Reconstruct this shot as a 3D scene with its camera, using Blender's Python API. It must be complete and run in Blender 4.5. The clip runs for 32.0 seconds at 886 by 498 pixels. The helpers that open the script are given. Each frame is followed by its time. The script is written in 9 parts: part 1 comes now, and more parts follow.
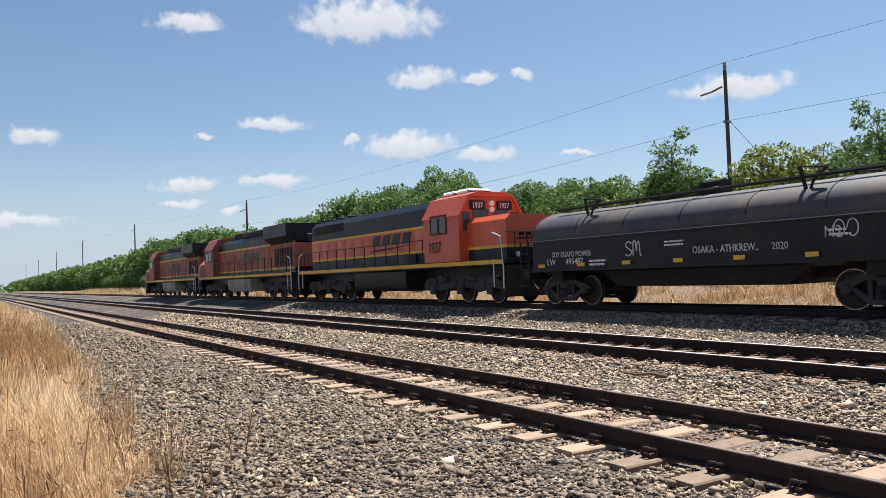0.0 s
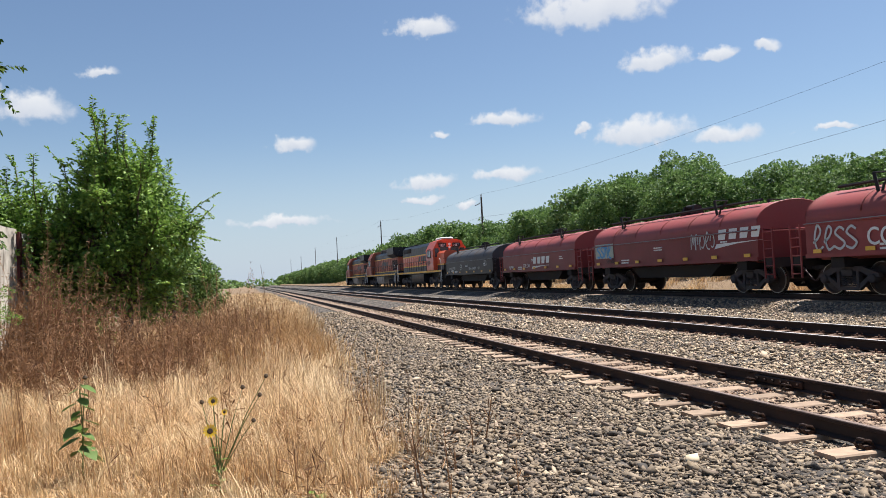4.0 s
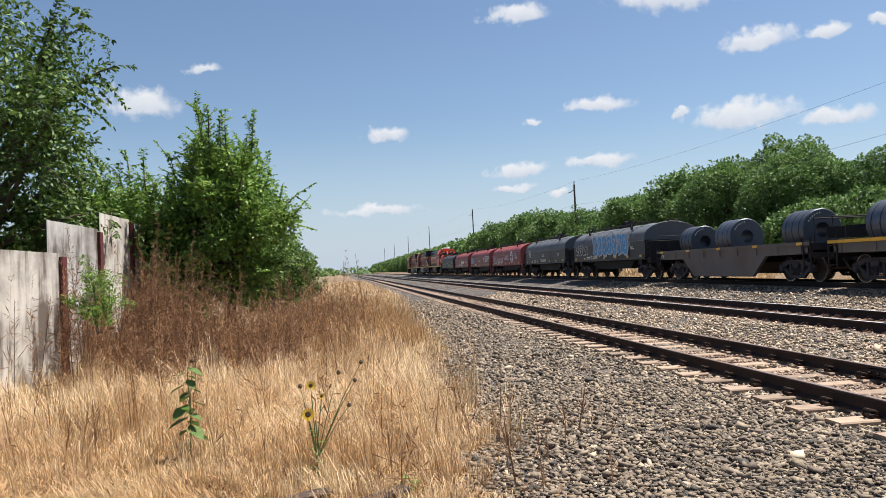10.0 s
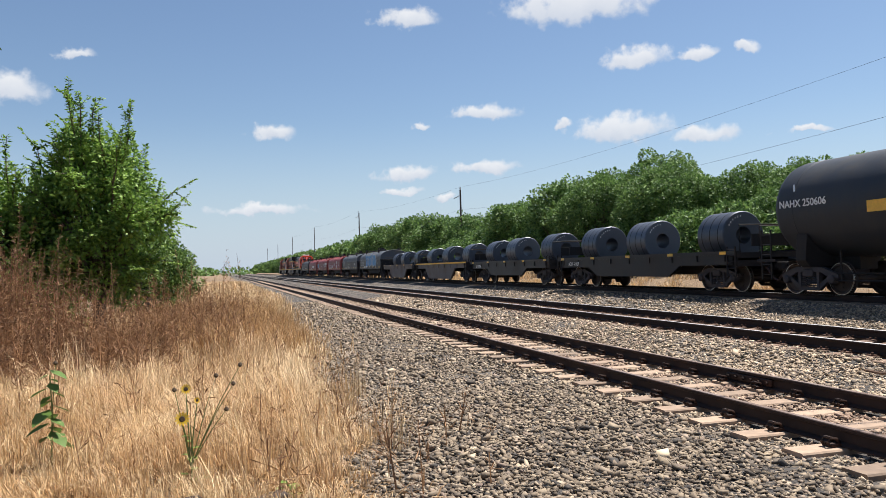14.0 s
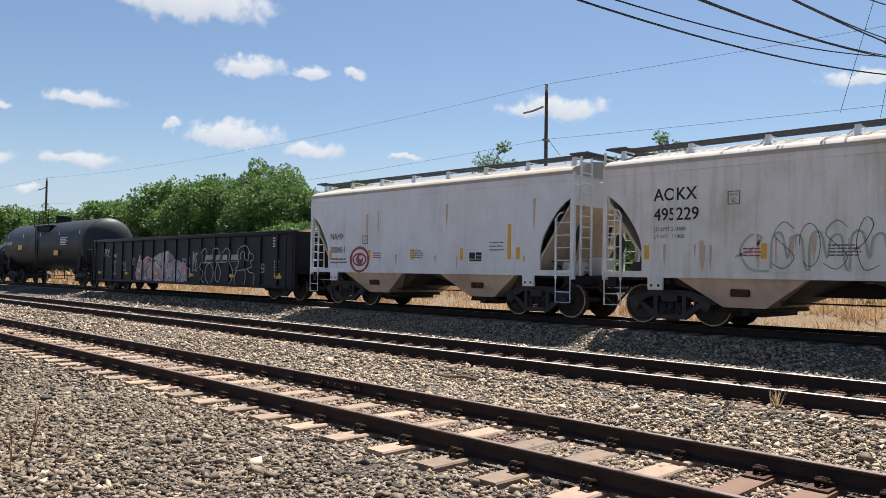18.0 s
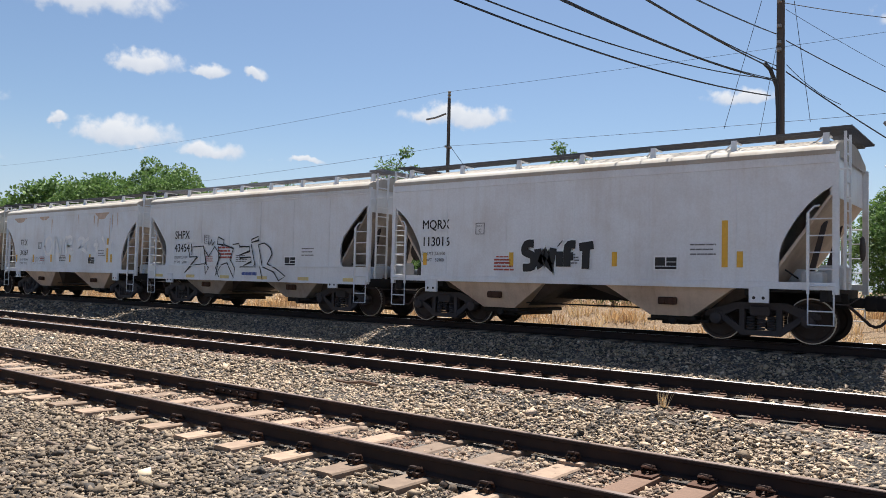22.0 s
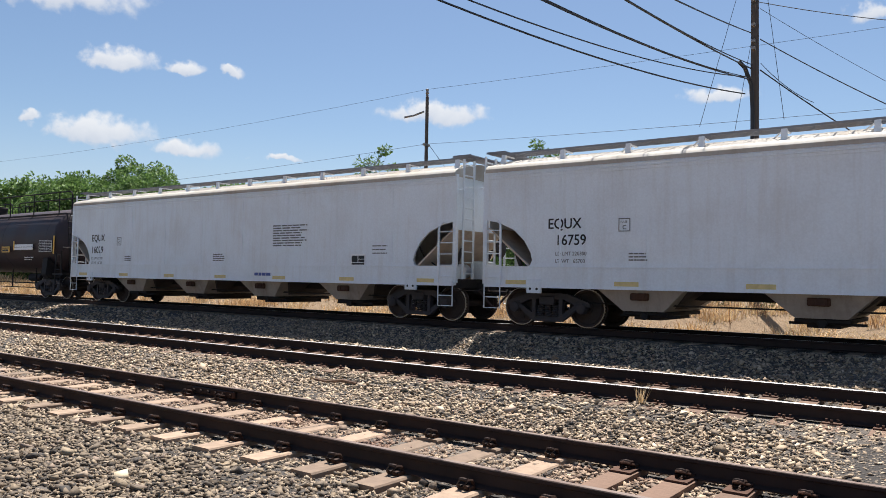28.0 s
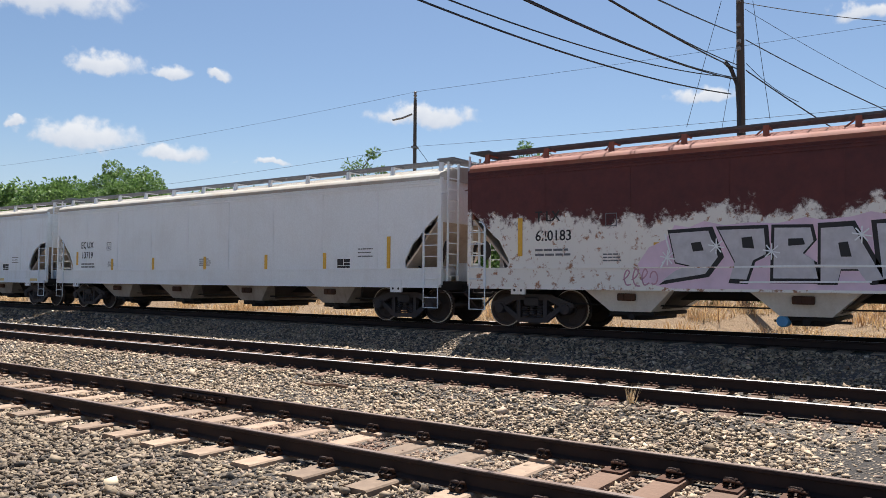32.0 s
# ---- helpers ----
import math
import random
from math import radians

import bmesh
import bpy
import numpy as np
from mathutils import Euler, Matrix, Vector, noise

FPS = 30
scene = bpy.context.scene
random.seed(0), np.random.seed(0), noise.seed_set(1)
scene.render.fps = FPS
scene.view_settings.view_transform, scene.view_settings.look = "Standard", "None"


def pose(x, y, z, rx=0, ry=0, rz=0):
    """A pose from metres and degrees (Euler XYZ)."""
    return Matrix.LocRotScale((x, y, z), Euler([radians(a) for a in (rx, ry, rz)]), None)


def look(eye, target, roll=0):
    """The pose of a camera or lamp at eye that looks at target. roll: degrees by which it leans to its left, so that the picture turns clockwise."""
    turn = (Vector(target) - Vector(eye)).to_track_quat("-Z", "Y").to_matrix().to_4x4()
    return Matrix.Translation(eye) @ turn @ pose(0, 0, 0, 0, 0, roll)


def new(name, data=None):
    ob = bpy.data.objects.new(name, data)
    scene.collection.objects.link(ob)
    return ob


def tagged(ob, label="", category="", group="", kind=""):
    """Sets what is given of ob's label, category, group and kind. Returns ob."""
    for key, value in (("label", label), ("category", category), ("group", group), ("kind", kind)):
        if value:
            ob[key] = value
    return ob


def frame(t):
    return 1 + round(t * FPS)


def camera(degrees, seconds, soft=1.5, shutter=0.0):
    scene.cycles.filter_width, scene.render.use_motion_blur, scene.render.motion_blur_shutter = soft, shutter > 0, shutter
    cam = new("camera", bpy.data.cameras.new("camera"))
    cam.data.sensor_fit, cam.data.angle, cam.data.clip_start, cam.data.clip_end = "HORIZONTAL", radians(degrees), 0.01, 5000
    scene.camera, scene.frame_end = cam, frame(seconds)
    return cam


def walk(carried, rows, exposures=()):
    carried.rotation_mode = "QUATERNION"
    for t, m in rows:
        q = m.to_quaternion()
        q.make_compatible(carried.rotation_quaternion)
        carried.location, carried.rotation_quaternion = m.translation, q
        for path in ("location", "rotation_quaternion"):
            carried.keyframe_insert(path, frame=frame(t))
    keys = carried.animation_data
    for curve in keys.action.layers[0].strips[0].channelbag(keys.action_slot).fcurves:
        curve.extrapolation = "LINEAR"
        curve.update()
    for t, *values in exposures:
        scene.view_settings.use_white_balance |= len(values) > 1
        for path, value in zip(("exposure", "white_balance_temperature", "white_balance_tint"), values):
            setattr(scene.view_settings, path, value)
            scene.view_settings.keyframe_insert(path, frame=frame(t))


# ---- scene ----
cam = camera(59.8, 32.0, 0.75)
walk(cam, [
    (0.0, pose(0, 0, 1.68, 91.96, 2.00, -31.55)),
    (0.5, pose(0, 0, 1.68, 91.98, 2.33, -27.25)),
    (1.0, pose(0, 0, 1.68, 92.04, 2.52, -23.93)),
    (1.5, pose(0, 0, 1.68, 92.09, 2.62, -21.23)),
    (2.0, pose(0, 0, 1.68, 92.11, 2.69, -19.08)),
    (2.5, pose(0, 0, 1.68, 92.10, 2.73, -17.41)),
    (3.0, pose(0, 0, 1.68, 92.06, 2.77, -16.11)),
    (3.5, pose(0, 0, 1.68, 92.00, 2.76, -15.13)),
    (5.5, pose(0, 0, 1.68, 92.00, 2.56, -11.83)),
    (6.0, pose(0, 0, 1.68, 91.96, 2.49, -11.01)),
    (6.5, pose(0, 0, 1.68, 91.91, 2.43, -10.31)),
    (7.0, pose(0, 0, 1.68, 91.86, 2.41, -9.78)),
    (7.5, pose(0, 0, 1.68, 91.79, 2.44, -9.37)),
    (8.0, pose(0, 0, 1.68, 91.72, 2.49, -9.02)),
    (8.5, pose(0, 0, 1.68, 91.64, 2.53, -8.66)),
    (9.0, pose(0, 0, 1.68, 91.57, 2.57, -8.29)),
    (9.5, pose(0, 0, 1.68, 91.50, 2.62, -7.84)),
    (10.0, pose(0, 0, 1.68, 91.44, 2.64, -7.44)),
    (10.5, pose(0, 0, 1.68, 91.41, 2.62, -7.11)),
    (11.0, pose(0, 0, 1.68, 91.43, 2.57, -6.93)),
    (11.5, pose(0, 0, 1.68, 91.46, 2.46, -7.05)),
    (12.0, pose(0, 0, 1.68, 91.47, 2.27, -7.63)),
    (12.5, pose(0, 0, 1.68, 91.46, 2.10, -8.76)),
    (13.0, pose(0, 0, 1.68, 91.44, 1.93, -10.59)),
    (13.5, pose(0, 0, 1.68, 91.41, 1.75, -13.00)),
    (15.5, pose(0, 0, 1.68, 91.20, 0.39, -27.00)),
    (16.0, pose(0, 0, 1.68, 91.26, 0.01, -30.96)),
    (16.5, pose(0, 0, 1.68, 91.34, -0.24, -34.77)),
    (17.0, pose(0, 0, 1.68, 91.47, -0.44, -38.40)),
    (17.5, pose(0, 0, 1.68, 91.65, -0.69, -41.76)),
    (18.0, pose(0, 0, 1.68, 91.86, -0.96, -44.77)),
    (18.5, pose(0, 0, 1.68, 92.08, -1.20, -47.25)),
    (19.0, pose(0, 0, 1.68, 92.28, -1.35, -49.12)),
    (19.5, pose(0, 0, 1.68, 92.44, -1.45, -50.37)),
    (20.0, pose(0, 0, 1.68, 92.51, -1.52, -51.14)),
    (20.5, pose(0, 0, 1.68, 92.49, -1.55, -51.57)),
    (21.0, pose(0, 0, 1.68, 92.44, -1.52, -51.81)),
    (21.5, pose(0, 0, 1.68, 92.40, -1.46, -51.98)),
    (22.0, pose(0, 0, 1.68, 92.39, -1.38, -52.11)),
    (22.5, pose(0, 0, 1.68, 92.38, -1.31, -52.24)),
    (23.0, pose(0, 0, 1.68, 92.35, -1.28, -52.37)),
    (23.5, pose(0, 0, 1.68, 92.27, -1.29, -52.51)),
    (24.0, pose(0, 0, 1.68, 92.17, -1.34, -52.61)),
    (24.5, pose(0, 0, 1.68, 92.09, -1.42, -52.70)),
    (25.0, pose(0, 0, 1.68, 92.05, -1.49, -52.80)),
    (25.5, pose(0, 0, 1.68, 92.04, -1.51, -52.91)),
    (27.5, pose(0, 0, 1.68, 92.26, -1.10, -53.58)),
    (28.0, pose(0, 0, 1.68, 92.27, -1.04, -53.68)),
    (28.5, pose(0, 0, 1.68, 92.27, -0.97, -53.85)),
    (29.0, pose(0, 0, 1.68, 92.25, -0.89, -53.97)),
    (29.5, pose(0, 0, 1.68, 92.26, -0.79, -54.07)),
    (30.0, pose(0, 0, 1.68, 92.30, -0.72, -54.17)),
    (30.5, pose(0, 0, 1.68, 92.37, -0.65, -54.24)),
    (31.0, pose(0, 0, 1.68, 92.43, -0.58, -54.31)),
    (31.5, pose(0, 0, 1.68, 92.46, -0.51, -54.38)),
    (32.0, pose(0, 0, 1.68, 92.45, -0.43, -54.44)),
])

# world, sun and exposure
SUN_DIR = Vector((1.95, 0.86, 4.3)).normalized()
SUN_EL = math.asin(SUN_DIR.z)
scene.view_settings.exposure = 0.90
scene.view_settings.use_white_balance = True
scene.view_settings.white_balance_temperature = 6450
scene.view_settings.white_balance_tint = 10
sun = new("sun", bpy.data.lights.new("sun", "SUN"))
sun.data.energy, sun.data.angle, sun.data.color = 5.0, radians(0.53), (1.0, 0.955, 0.89)
sun.matrix_world = look(SUN_DIR * 100, (0, 0, 0))

# clouds: heading, height above the horizon, half width, half height (degrees)
CLOUDS = [(-13.9, 17.9, 2.31, 0.84), (-26.7, 18.3, 5.25, 1.89), (-30.4, 14.3, 2.61, 0.84), (-34.6, 14.3, 1.68, 0.5),
          (-38.0, 14.4, 0.84, 0.5), (-19.4, 11.2, 2.77, 0.63), (-29.4, 9.5, 3.57, 1.26), (-34.9, 8.8, 2.19, 0.63),
          (-25.1, 10.1, 0.63, 0.34), (-19.1, 7.2, 2.69, 0.59), (-13.4, 6.9, 2.31, 0.6), (-12.9, 5.7, 1.68, 0.34),
          (-14.5, 10.4, 0.63, 0.34), (-3.8, 9.9, 1.6, 0.63), (-53.0, 12.1, 4.0, 0.95), (-41.5, 8.4, 1.68, 0.25),
          (13.6, 12.1, 2.73, 1.18), (9.4, 14.7, 1.43, 0.42), (-2.5, 4.4, 3.6, 0.42), (-73.4, 13.0, 2.44, 0.67),
          (-83.5, 17.4, 2.1, 0.67), (-16.5, 5.1, 0.76, 0.29), (8.0, 4.2, 3.0, 0.4), (-110.0, 15.0, 4.0, 1.2),
          (60.0, 14.0, 5.0, 1.4), (150.0, 18.0, 5.0, 1.5)]


def make_world():
    w = bpy.data.worlds.new("sky")
    scene.world = w
    w.use_nodes = True
    nt = w.node_tree
    N, L = nt.nodes, nt.links
    bg = N["Background"]
    sky = N.new("ShaderNodeTexSky")
    sky.sky_type, sky.sun_disc = "NISHITA", False
    sky.sun_elevation, sky.sun_rotation = SUN_EL, math.atan2(SUN_DIR.x, SUN_DIR.y)
    sky.air_density, sky.dust_density, sky.ozone_density = 1.0, 0.5, 3.0
    co = N.new("ShaderNodeTexCoord")
    noi = N.new("ShaderNodeTexNoise")
    noi.inputs["Scale"].default_value, noi.inputs["Detail"].default_value, noi.inputs["Roughness"].default_value = 30.0, 6.0, 0.55
    L.new(co.outputs["Generated"], noi.inputs["Vector"])
    warp = N.new("ShaderNodeVectorMath")
    warp.operation = "MULTIPLY_ADD"
    sub = N.new("ShaderNodeVectorMath")
    sub.operation = "SUBTRACT"
    sub.inputs[1].default_value = (0.5, 0.5, 0.5)
    L.new(noi.outputs["Color"], sub.inputs[0])
    L.new(sub.outputs[0], warp.inputs[0])
    warp.inputs[1].default_value = (0.040, 0.040, 0.030)
    L.new(co.outputs["Generated"], warp.inputs[2])
    best = None
    light = None
    for az, el, hw, hh in CLOUDS:
        mp = N.new("ShaderNodeMapping")
        mp.vector_type = "TEXTURE"
        mp.inputs["Rotation"].default_value = (radians(el), 0, radians(az))
        mp.inputs["Scale"].default_value = (radians(hw) * 1.15, 1.0, radians(hh) * 1.35)
        L.new(warp.outputs[0], mp.inputs["Vector"])
        sp = N.new("ShaderNodeSeparateXYZ")
        L.new(mp.outputs[0], sp.inputs[0])
        front = N.new("ShaderNodeMath")
        front.operation = "GREATER_THAN"
        front.inputs[1].default_value = 0.0
        L.new(sp.outputs["Y"], front.inputs[0])
        flat = N.new("ShaderNodeMath")
        flat.operation = "MINIMUM"
        dbl = N.new("ShaderNodeMath")
        dbl.operation = "MULTIPLY"
        dbl.inputs[1].default_value = 1.7
        L.new(sp.outputs["Z"], dbl.inputs[0])
        L.new(dbl.outputs[0], flat.inputs[0])
        L.new(sp.outputs["Z"], flat.inputs[1])
        cmb = N.new("ShaderNodeCombineXYZ")
        L.new(sp.outputs["X"], cmb.inputs["X"])
        L.new(flat.outputs[0], cmb.inputs["Z"])
        ln = N.new("ShaderNodeVectorMath")
        ln.operation = "LENGTH"
        L.new(cmb.outputs[0], ln.inputs[0])
        inv = N.new("ShaderNodeMath")
        inv.operation = "SUBTRACT"
        inv.inputs[0].default_value = 1.0
        L.new(ln.outputs["Value"], inv.inputs[1])
        gate = N.new("ShaderNodeMath")
        gate.operation = "MULTIPLY_ADD"
        gate.inputs[1].default_value, gate.inputs[2].default_value = 50.0, -50.0
        L.new(front.outputs[0], gate.inputs[0])
        val = N.new("ShaderNodeMath")
        val.operation = "ADD"
        L.new(inv.outputs[0], val.inputs[0])
        L.new(gate.outputs[0], val.inputs[1])
        if best is None:
            best = val.outputs[0]
        else:
            mx = N.new("ShaderNodeMath")
            mx.operation = "MAXIMUM"
            L.new(best, mx.inputs[0])
            L.new(val.outputs[0], mx.inputs[1])
            best = mx.outputs[0]
        # upper half of each cloud is the bright one
        up = N.new("ShaderNodeMath")
        up.operation = "MULTIPLY"
        L.new(sp.outputs["Z"], up.inputs[0])
        hit = N.new("ShaderNodeMath")
        hit.operation = "GREATER_THAN"
        hit.inputs[1].default_value = 0.0
        L.new(val.outputs[0], hit.inputs[0])
        L.new(hit.outputs[0], up.inputs[1])
        if light is None:
            light = up.outputs[0]
        else:
            ad = N.new("ShaderNodeMath")
            L.new(light, ad.inputs[0])
            L.new(up.outputs[0], ad.inputs[1])
            light = ad.outputs[0]
    fine = N.new("ShaderNodeTexNoise")
    fine.inputs["Scale"].default_value, fine.inputs["Detail"].default_value = 60.0, 8.0
    L.new(co.outputs["Generated"], fine.inputs["Vector"])
    ero = N.new("ShaderNodeMath")
    ero.operation = "MULTIPLY_ADD"
    ero.inputs[1].default_value = 1.25
    L.new(fine.outputs["Fac"], ero.inputs[0])
    L.new(best, ero.inputs[2])
    ramp = N.new("ShaderNodeMapRange")
    ramp.interpolation_type = "SMOOTHSTEP"
    ramp.inputs["From Min"].default_value, ramp.inputs["From Max"].default_value = 0.64, 1.24
    L.new(ero.outputs[0], ramp.inputs["Value"])
    tone = N.new("ShaderNodeMapRange")
    tone.inputs["From Min"].default_value, tone.inputs["From Max"].default_value = -0.9, 0.5
    L.new(light, tone.inputs["Value"])
    ccol = N.new("ShaderNodeMix")
    ccol.data_type = "RGBA"
    ccol.inputs["A"].default_value, ccol.inputs["B"].default_value = (4.6, 5.2, 6.3, 1), (7.9, 8.0, 8.2, 1)
    L.new(tone.outputs[0], ccol.inputs["Factor"])
    mix = N.new("ShaderNodeMix")
    mix.data_type = "RGBA"
    soft = N.new("ShaderNodeMath")
    soft.operation = "MULTIPLY"
    soft.inputs[1].default_value = 0.92
    L.new(ramp.outputs[0], soft.inputs[0])
    L.new(soft.outputs[0], mix.inputs["Factor"])
    # pale haze low over the horizon
    up = N.new("ShaderNodeSeparateXYZ")
    L.new(co.outputs["Generated"], up.inputs[0])
    low = N.new("ShaderNodeMapRange")
    low.interpolation_type = "SMOOTHSTEP"
    low.inputs["From Min"].default_value, low.inputs["From Max"].default_value = 0.20, -0.02
    low.inputs["To Max"].default_value = 0.85
    L.new(up.outputs["Z"], low.inputs["Value"])
    haze = N.new("ShaderNodeMix")
    haze.data_type = "RGBA"
    haze.inputs["B"].default_value = (4.8, 5.75, 7.0, 1)
    L.new(low.outputs[0], haze.inputs["Factor"])
    L.new(sky.outputs[0], haze.inputs["A"])
    L.new(haze.outputs["Result"], mix.inputs["A"])
    L.new(ccol.outputs["Result"], mix.inputs["B"])
    L.new(mix.outputs["Result"], bg.inputs["Color"])
    bg.inputs["Strength"].default_value = 0.060


make_world()


# ---- materials ----
def mat_new(name):
    m = bpy.data.materials.new(name)
    m.use_nodes = True
    nt = m.node_tree
    return m, nt.nodes, nt.links, nt.nodes["Principled BSDF"]


def add_noise(N, L, coord, scale, detail=5.0, rough=0.6, stretch=None):
    n = N.new("ShaderNodeTexNoise")
    n.inputs["Scale"].default_value, n.inputs["Detail"].default_value, n.inputs["Roughness"].default_value = scale, detail, rough
    if stretch:
        mp = N.new("ShaderNodeMapping")
        mp.inputs["Scale"].default_value = stretch
        L.new(coord, mp.inputs["Vector"])
        coord = mp.outputs[0]
    L.new(coord, n.inputs["Vector"])
    return n.outputs["Fac"]


def add_ramp(N, L, fac, lo, hi):
    r = N.new("ShaderNodeMapRange")
    r.interpolation_type = "SMOOTHSTEP"
    r.inputs["From Min"].default_value, r.inputs["From Max"].default_value = lo, hi
    L.new(fac, r.inputs["Value"])
    return r.outputs[0]


def add_mix(N, L, fac, a, b):
    m = N.new("ShaderNodeMix")
    m.data_type = "RGBA"
    for key, v in (("Factor", fac), ("A", a), ("B", b)):
        if hasattr(v, "links"):
            L.new(v, m.inputs[key])
        elif key == "Factor":
            m.inputs[key].default_value = v
        else:
            m.inputs[key].default_value = (*v, 1)
    return m.outputs["Result"]


def add_bump(N, L, bsdf, fac, strength, dist):
    b = N.new("ShaderNodeBump")
    b.inputs["Strength"].default_value, b.inputs["Distance"].default_value = strength, dist
    L.new(fac, b.inputs["Height"])
    L.new(b.outputs[0], bsdf.inputs["Normal"])


def paint(name, rgb, rough=0.45, dirt=0.35, dirt_rgb=(0.16, 0.12, 0.09), metal=0.0, streak=0.5, chip=0.0, chip_rgb=(0.12, 0.05, 0.03), spec=0.28):
    """Weathered paint: grime in patches, rain streaks down the sides, and flaking."""
    m, N, L, b = mat_new(name)
    co = N.new("ShaderNodeTexCoord").outputs["Object"]
    patch = add_ramp(N, L, add_noise(N, L, co, 0.9, 6), 0.38, 0.72)
    run = add_ramp(N, L, add_noise(N, L, co, 3.0, 5, 0.6, (1.0, 2.2, 0.16)), 0.45, 0.75)
    grain = add_noise(N, L, co, 22.0, 4)
    f = N.new("ShaderNodeMath")
    f.operation = "MULTIPLY_ADD"
    L.new(run, f.inputs[0])
    f.inputs[1].default_value = streak
    L.new(patch, f.inputs[2])
    g = N.new("ShaderNodeMath")
    g.operation, g.use_clamp = "MULTIPLY", True
    L.new(f.outputs[0], g.inputs[0])
    g.inputs[1].default_value = dirt
    col = add_mix(N, L, g.outputs[0], rgb, dirt_rgb)
    if chip:
        c = add_ramp(N, L, add_noise(N, L, co, 2.6, 9, 0.7), 0.72 - chip, 0.76 - chip)
        col = add_mix(N, L, c, col, chip_rgb)
    hs = N.new("ShaderNodeHueSaturation")
    v = N.new("ShaderNodeMapRange")
    v.inputs["To Min"].default_value, v.inputs["To Max"].default_value = 0.88, 1.12
    L.new(grain, v.inputs["Value"])
    L.new(v.outputs[0], hs.inputs["Value"])
    L.new(col, hs.inputs["Color"])
    L.new(hs.outputs[0], b.inputs["Base Color"])
    r = N.new("ShaderNodeMapRange")
    r.inputs["To Min"].default_value, r.inputs["To Max"].default_value = rough, min(1.0, rough + 0.35)
    L.new(g.outputs[0], r.inputs["Value"])
    L.new(r.outputs[0], b.inputs["Roughness"])
    b.inputs["Metallic"].default_value, b.inputs["Specular IOR Level"].default_value = metal, spec
    add_bump(N, L, b, grain, 0.15, 0.004)
    return m


def plain(name, rgb, rough=0.6, metal=0.0, scale=8.0, vary=0.25, random_vary=0.0, emit=0.0, stretch=None):
    m, N, L, b = mat_new(name)
    co = N.new("ShaderNodeTexCoord").outputs["Object"]
    n = add_noise(N, L, co, scale, 6, 0.6, stretch)
    hs = N.new("ShaderNodeHueSaturation")
    v = N.new("ShaderNodeMapRange")
    v.inputs["To Min"].default_value, v.inputs["To Max"].default_value = 1 - vary, 1 + vary
    L.new(n, v.inputs["Value"])
    val = v.outputs[0]
    if random_vary:
        oi = N.new("ShaderNodeObjectInfo")
        w = N.new("ShaderNodeMapRange")
        w.inputs["To Min"].default_value, w.inputs["To Max"].default_value = 1 - random_vary, 1 + random_vary
        L.new(oi.outputs["Random"], w.inputs["Value"])
        mu = N.new("ShaderNodeMath")
        mu.operation = "MULTIPLY"
        L.new(val, mu.inputs[0])
        L.new(w.outputs[0], mu.inputs[1])
        val = mu.outputs[0]
    L.new(val, hs.inputs["Value"])
    hs.inputs["Color"].default_value = (*rgb, 1)
    L.new(hs.outputs[0], b.inputs["Base Color"])
    b.inputs["Roughness"].default_value, b.inputs["Metallic"].default_value = rough, metal
    if emit:
        b.inputs["Emission Color"].default_value, b.inputs["Emission Strength"].default_value = (*rgb, 1), emit
    add_bump(N, L, b, n, 0.2, 0.01)
    return m


def leafy(name, dark, light, rough=0.5, trans=0.35):
    """Leaves and blades: each island its own tint, some light coming through."""
    m, N, L, b = mat_new(name)
    geo = N.new("ShaderNodeNewGeometry")
    co = N.new("ShaderNodeTexCoord").outputs["Object"]
    col = add_mix(N, L, geo.outputs["Random Per Island"], dark, light)
    n = add_noise(N, L, co, 0.8, 3)
    hs = N.new("ShaderNodeHueSaturation")
    v = N.new("ShaderNodeMapRange")
    v.inputs["To Min"].default_value, v.inputs["To Max"].default_value = 0.7, 1.3
    L.new(n, v.inputs["Value"])
    L.new(v.outputs[0], hs.inputs["Value"])
    L.new(col, hs.inputs["Color"])
    L.new(hs.outputs[0], b.inputs["Base Color"])
    b.inputs["Roughness"].default_value, b.inputs["Specular IOR Level"].default_value = rough, 0.22
    tr = N.new("ShaderNodeBsdfTranslucent")
    L.new(hs.outputs[0], tr.inputs["Color"])
    ms = N.new("ShaderNodeMixShader")
    ms.inputs[0].default_value = trans
    L.new(b.outputs[0], ms.inputs[1])
    L.new(tr.outputs[0], ms.inputs[2])
    L.new(ms.outputs[0], N["Material Output"].inputs["Surface"])
    return m


def straw_mat():
    """Dry grass: bleached, golden and brown blades, in drifts of different tint."""
    m, N, L, b = mat_new("dry_grass")
    geo = N.new("ShaderNodeNewGeometry")
    co = N.new("ShaderNodeTexCoord").outputs["Object"]
    one = add_mix(N, L, geo.outputs["Random Per Island"], (0.41, 0.275, 0.14), (0.90, 0.71, 0.44))
    two = add_mix(N, L, geo.outputs["Random Per Island"], (0.25, 0.14, 0.065), (0.74, 0.49, 0.245))
    drift = add_ramp(N, L, add_noise(N, L, co, 0.9, 4), 0.40, 0.62)
    col = add_mix(N, L, drift, one, two)
    L.new(col, b.inputs["Base Color"])
    b.inputs["Roughness"].default_value = 0.65
    tr = N.new("ShaderNodeBsdfTranslucent")
    L.new(col, tr.inputs["Color"])
    ms = N.new("ShaderNodeMixShader")
    ms.inputs[0].default_value = 0.18
    L.new(b.outputs[0], ms.inputs[1])
    L.new(tr.outputs[0], ms.inputs[2])
    L.new(ms.outputs[0], N["Material Output"].inputs["Surface"])
    return m


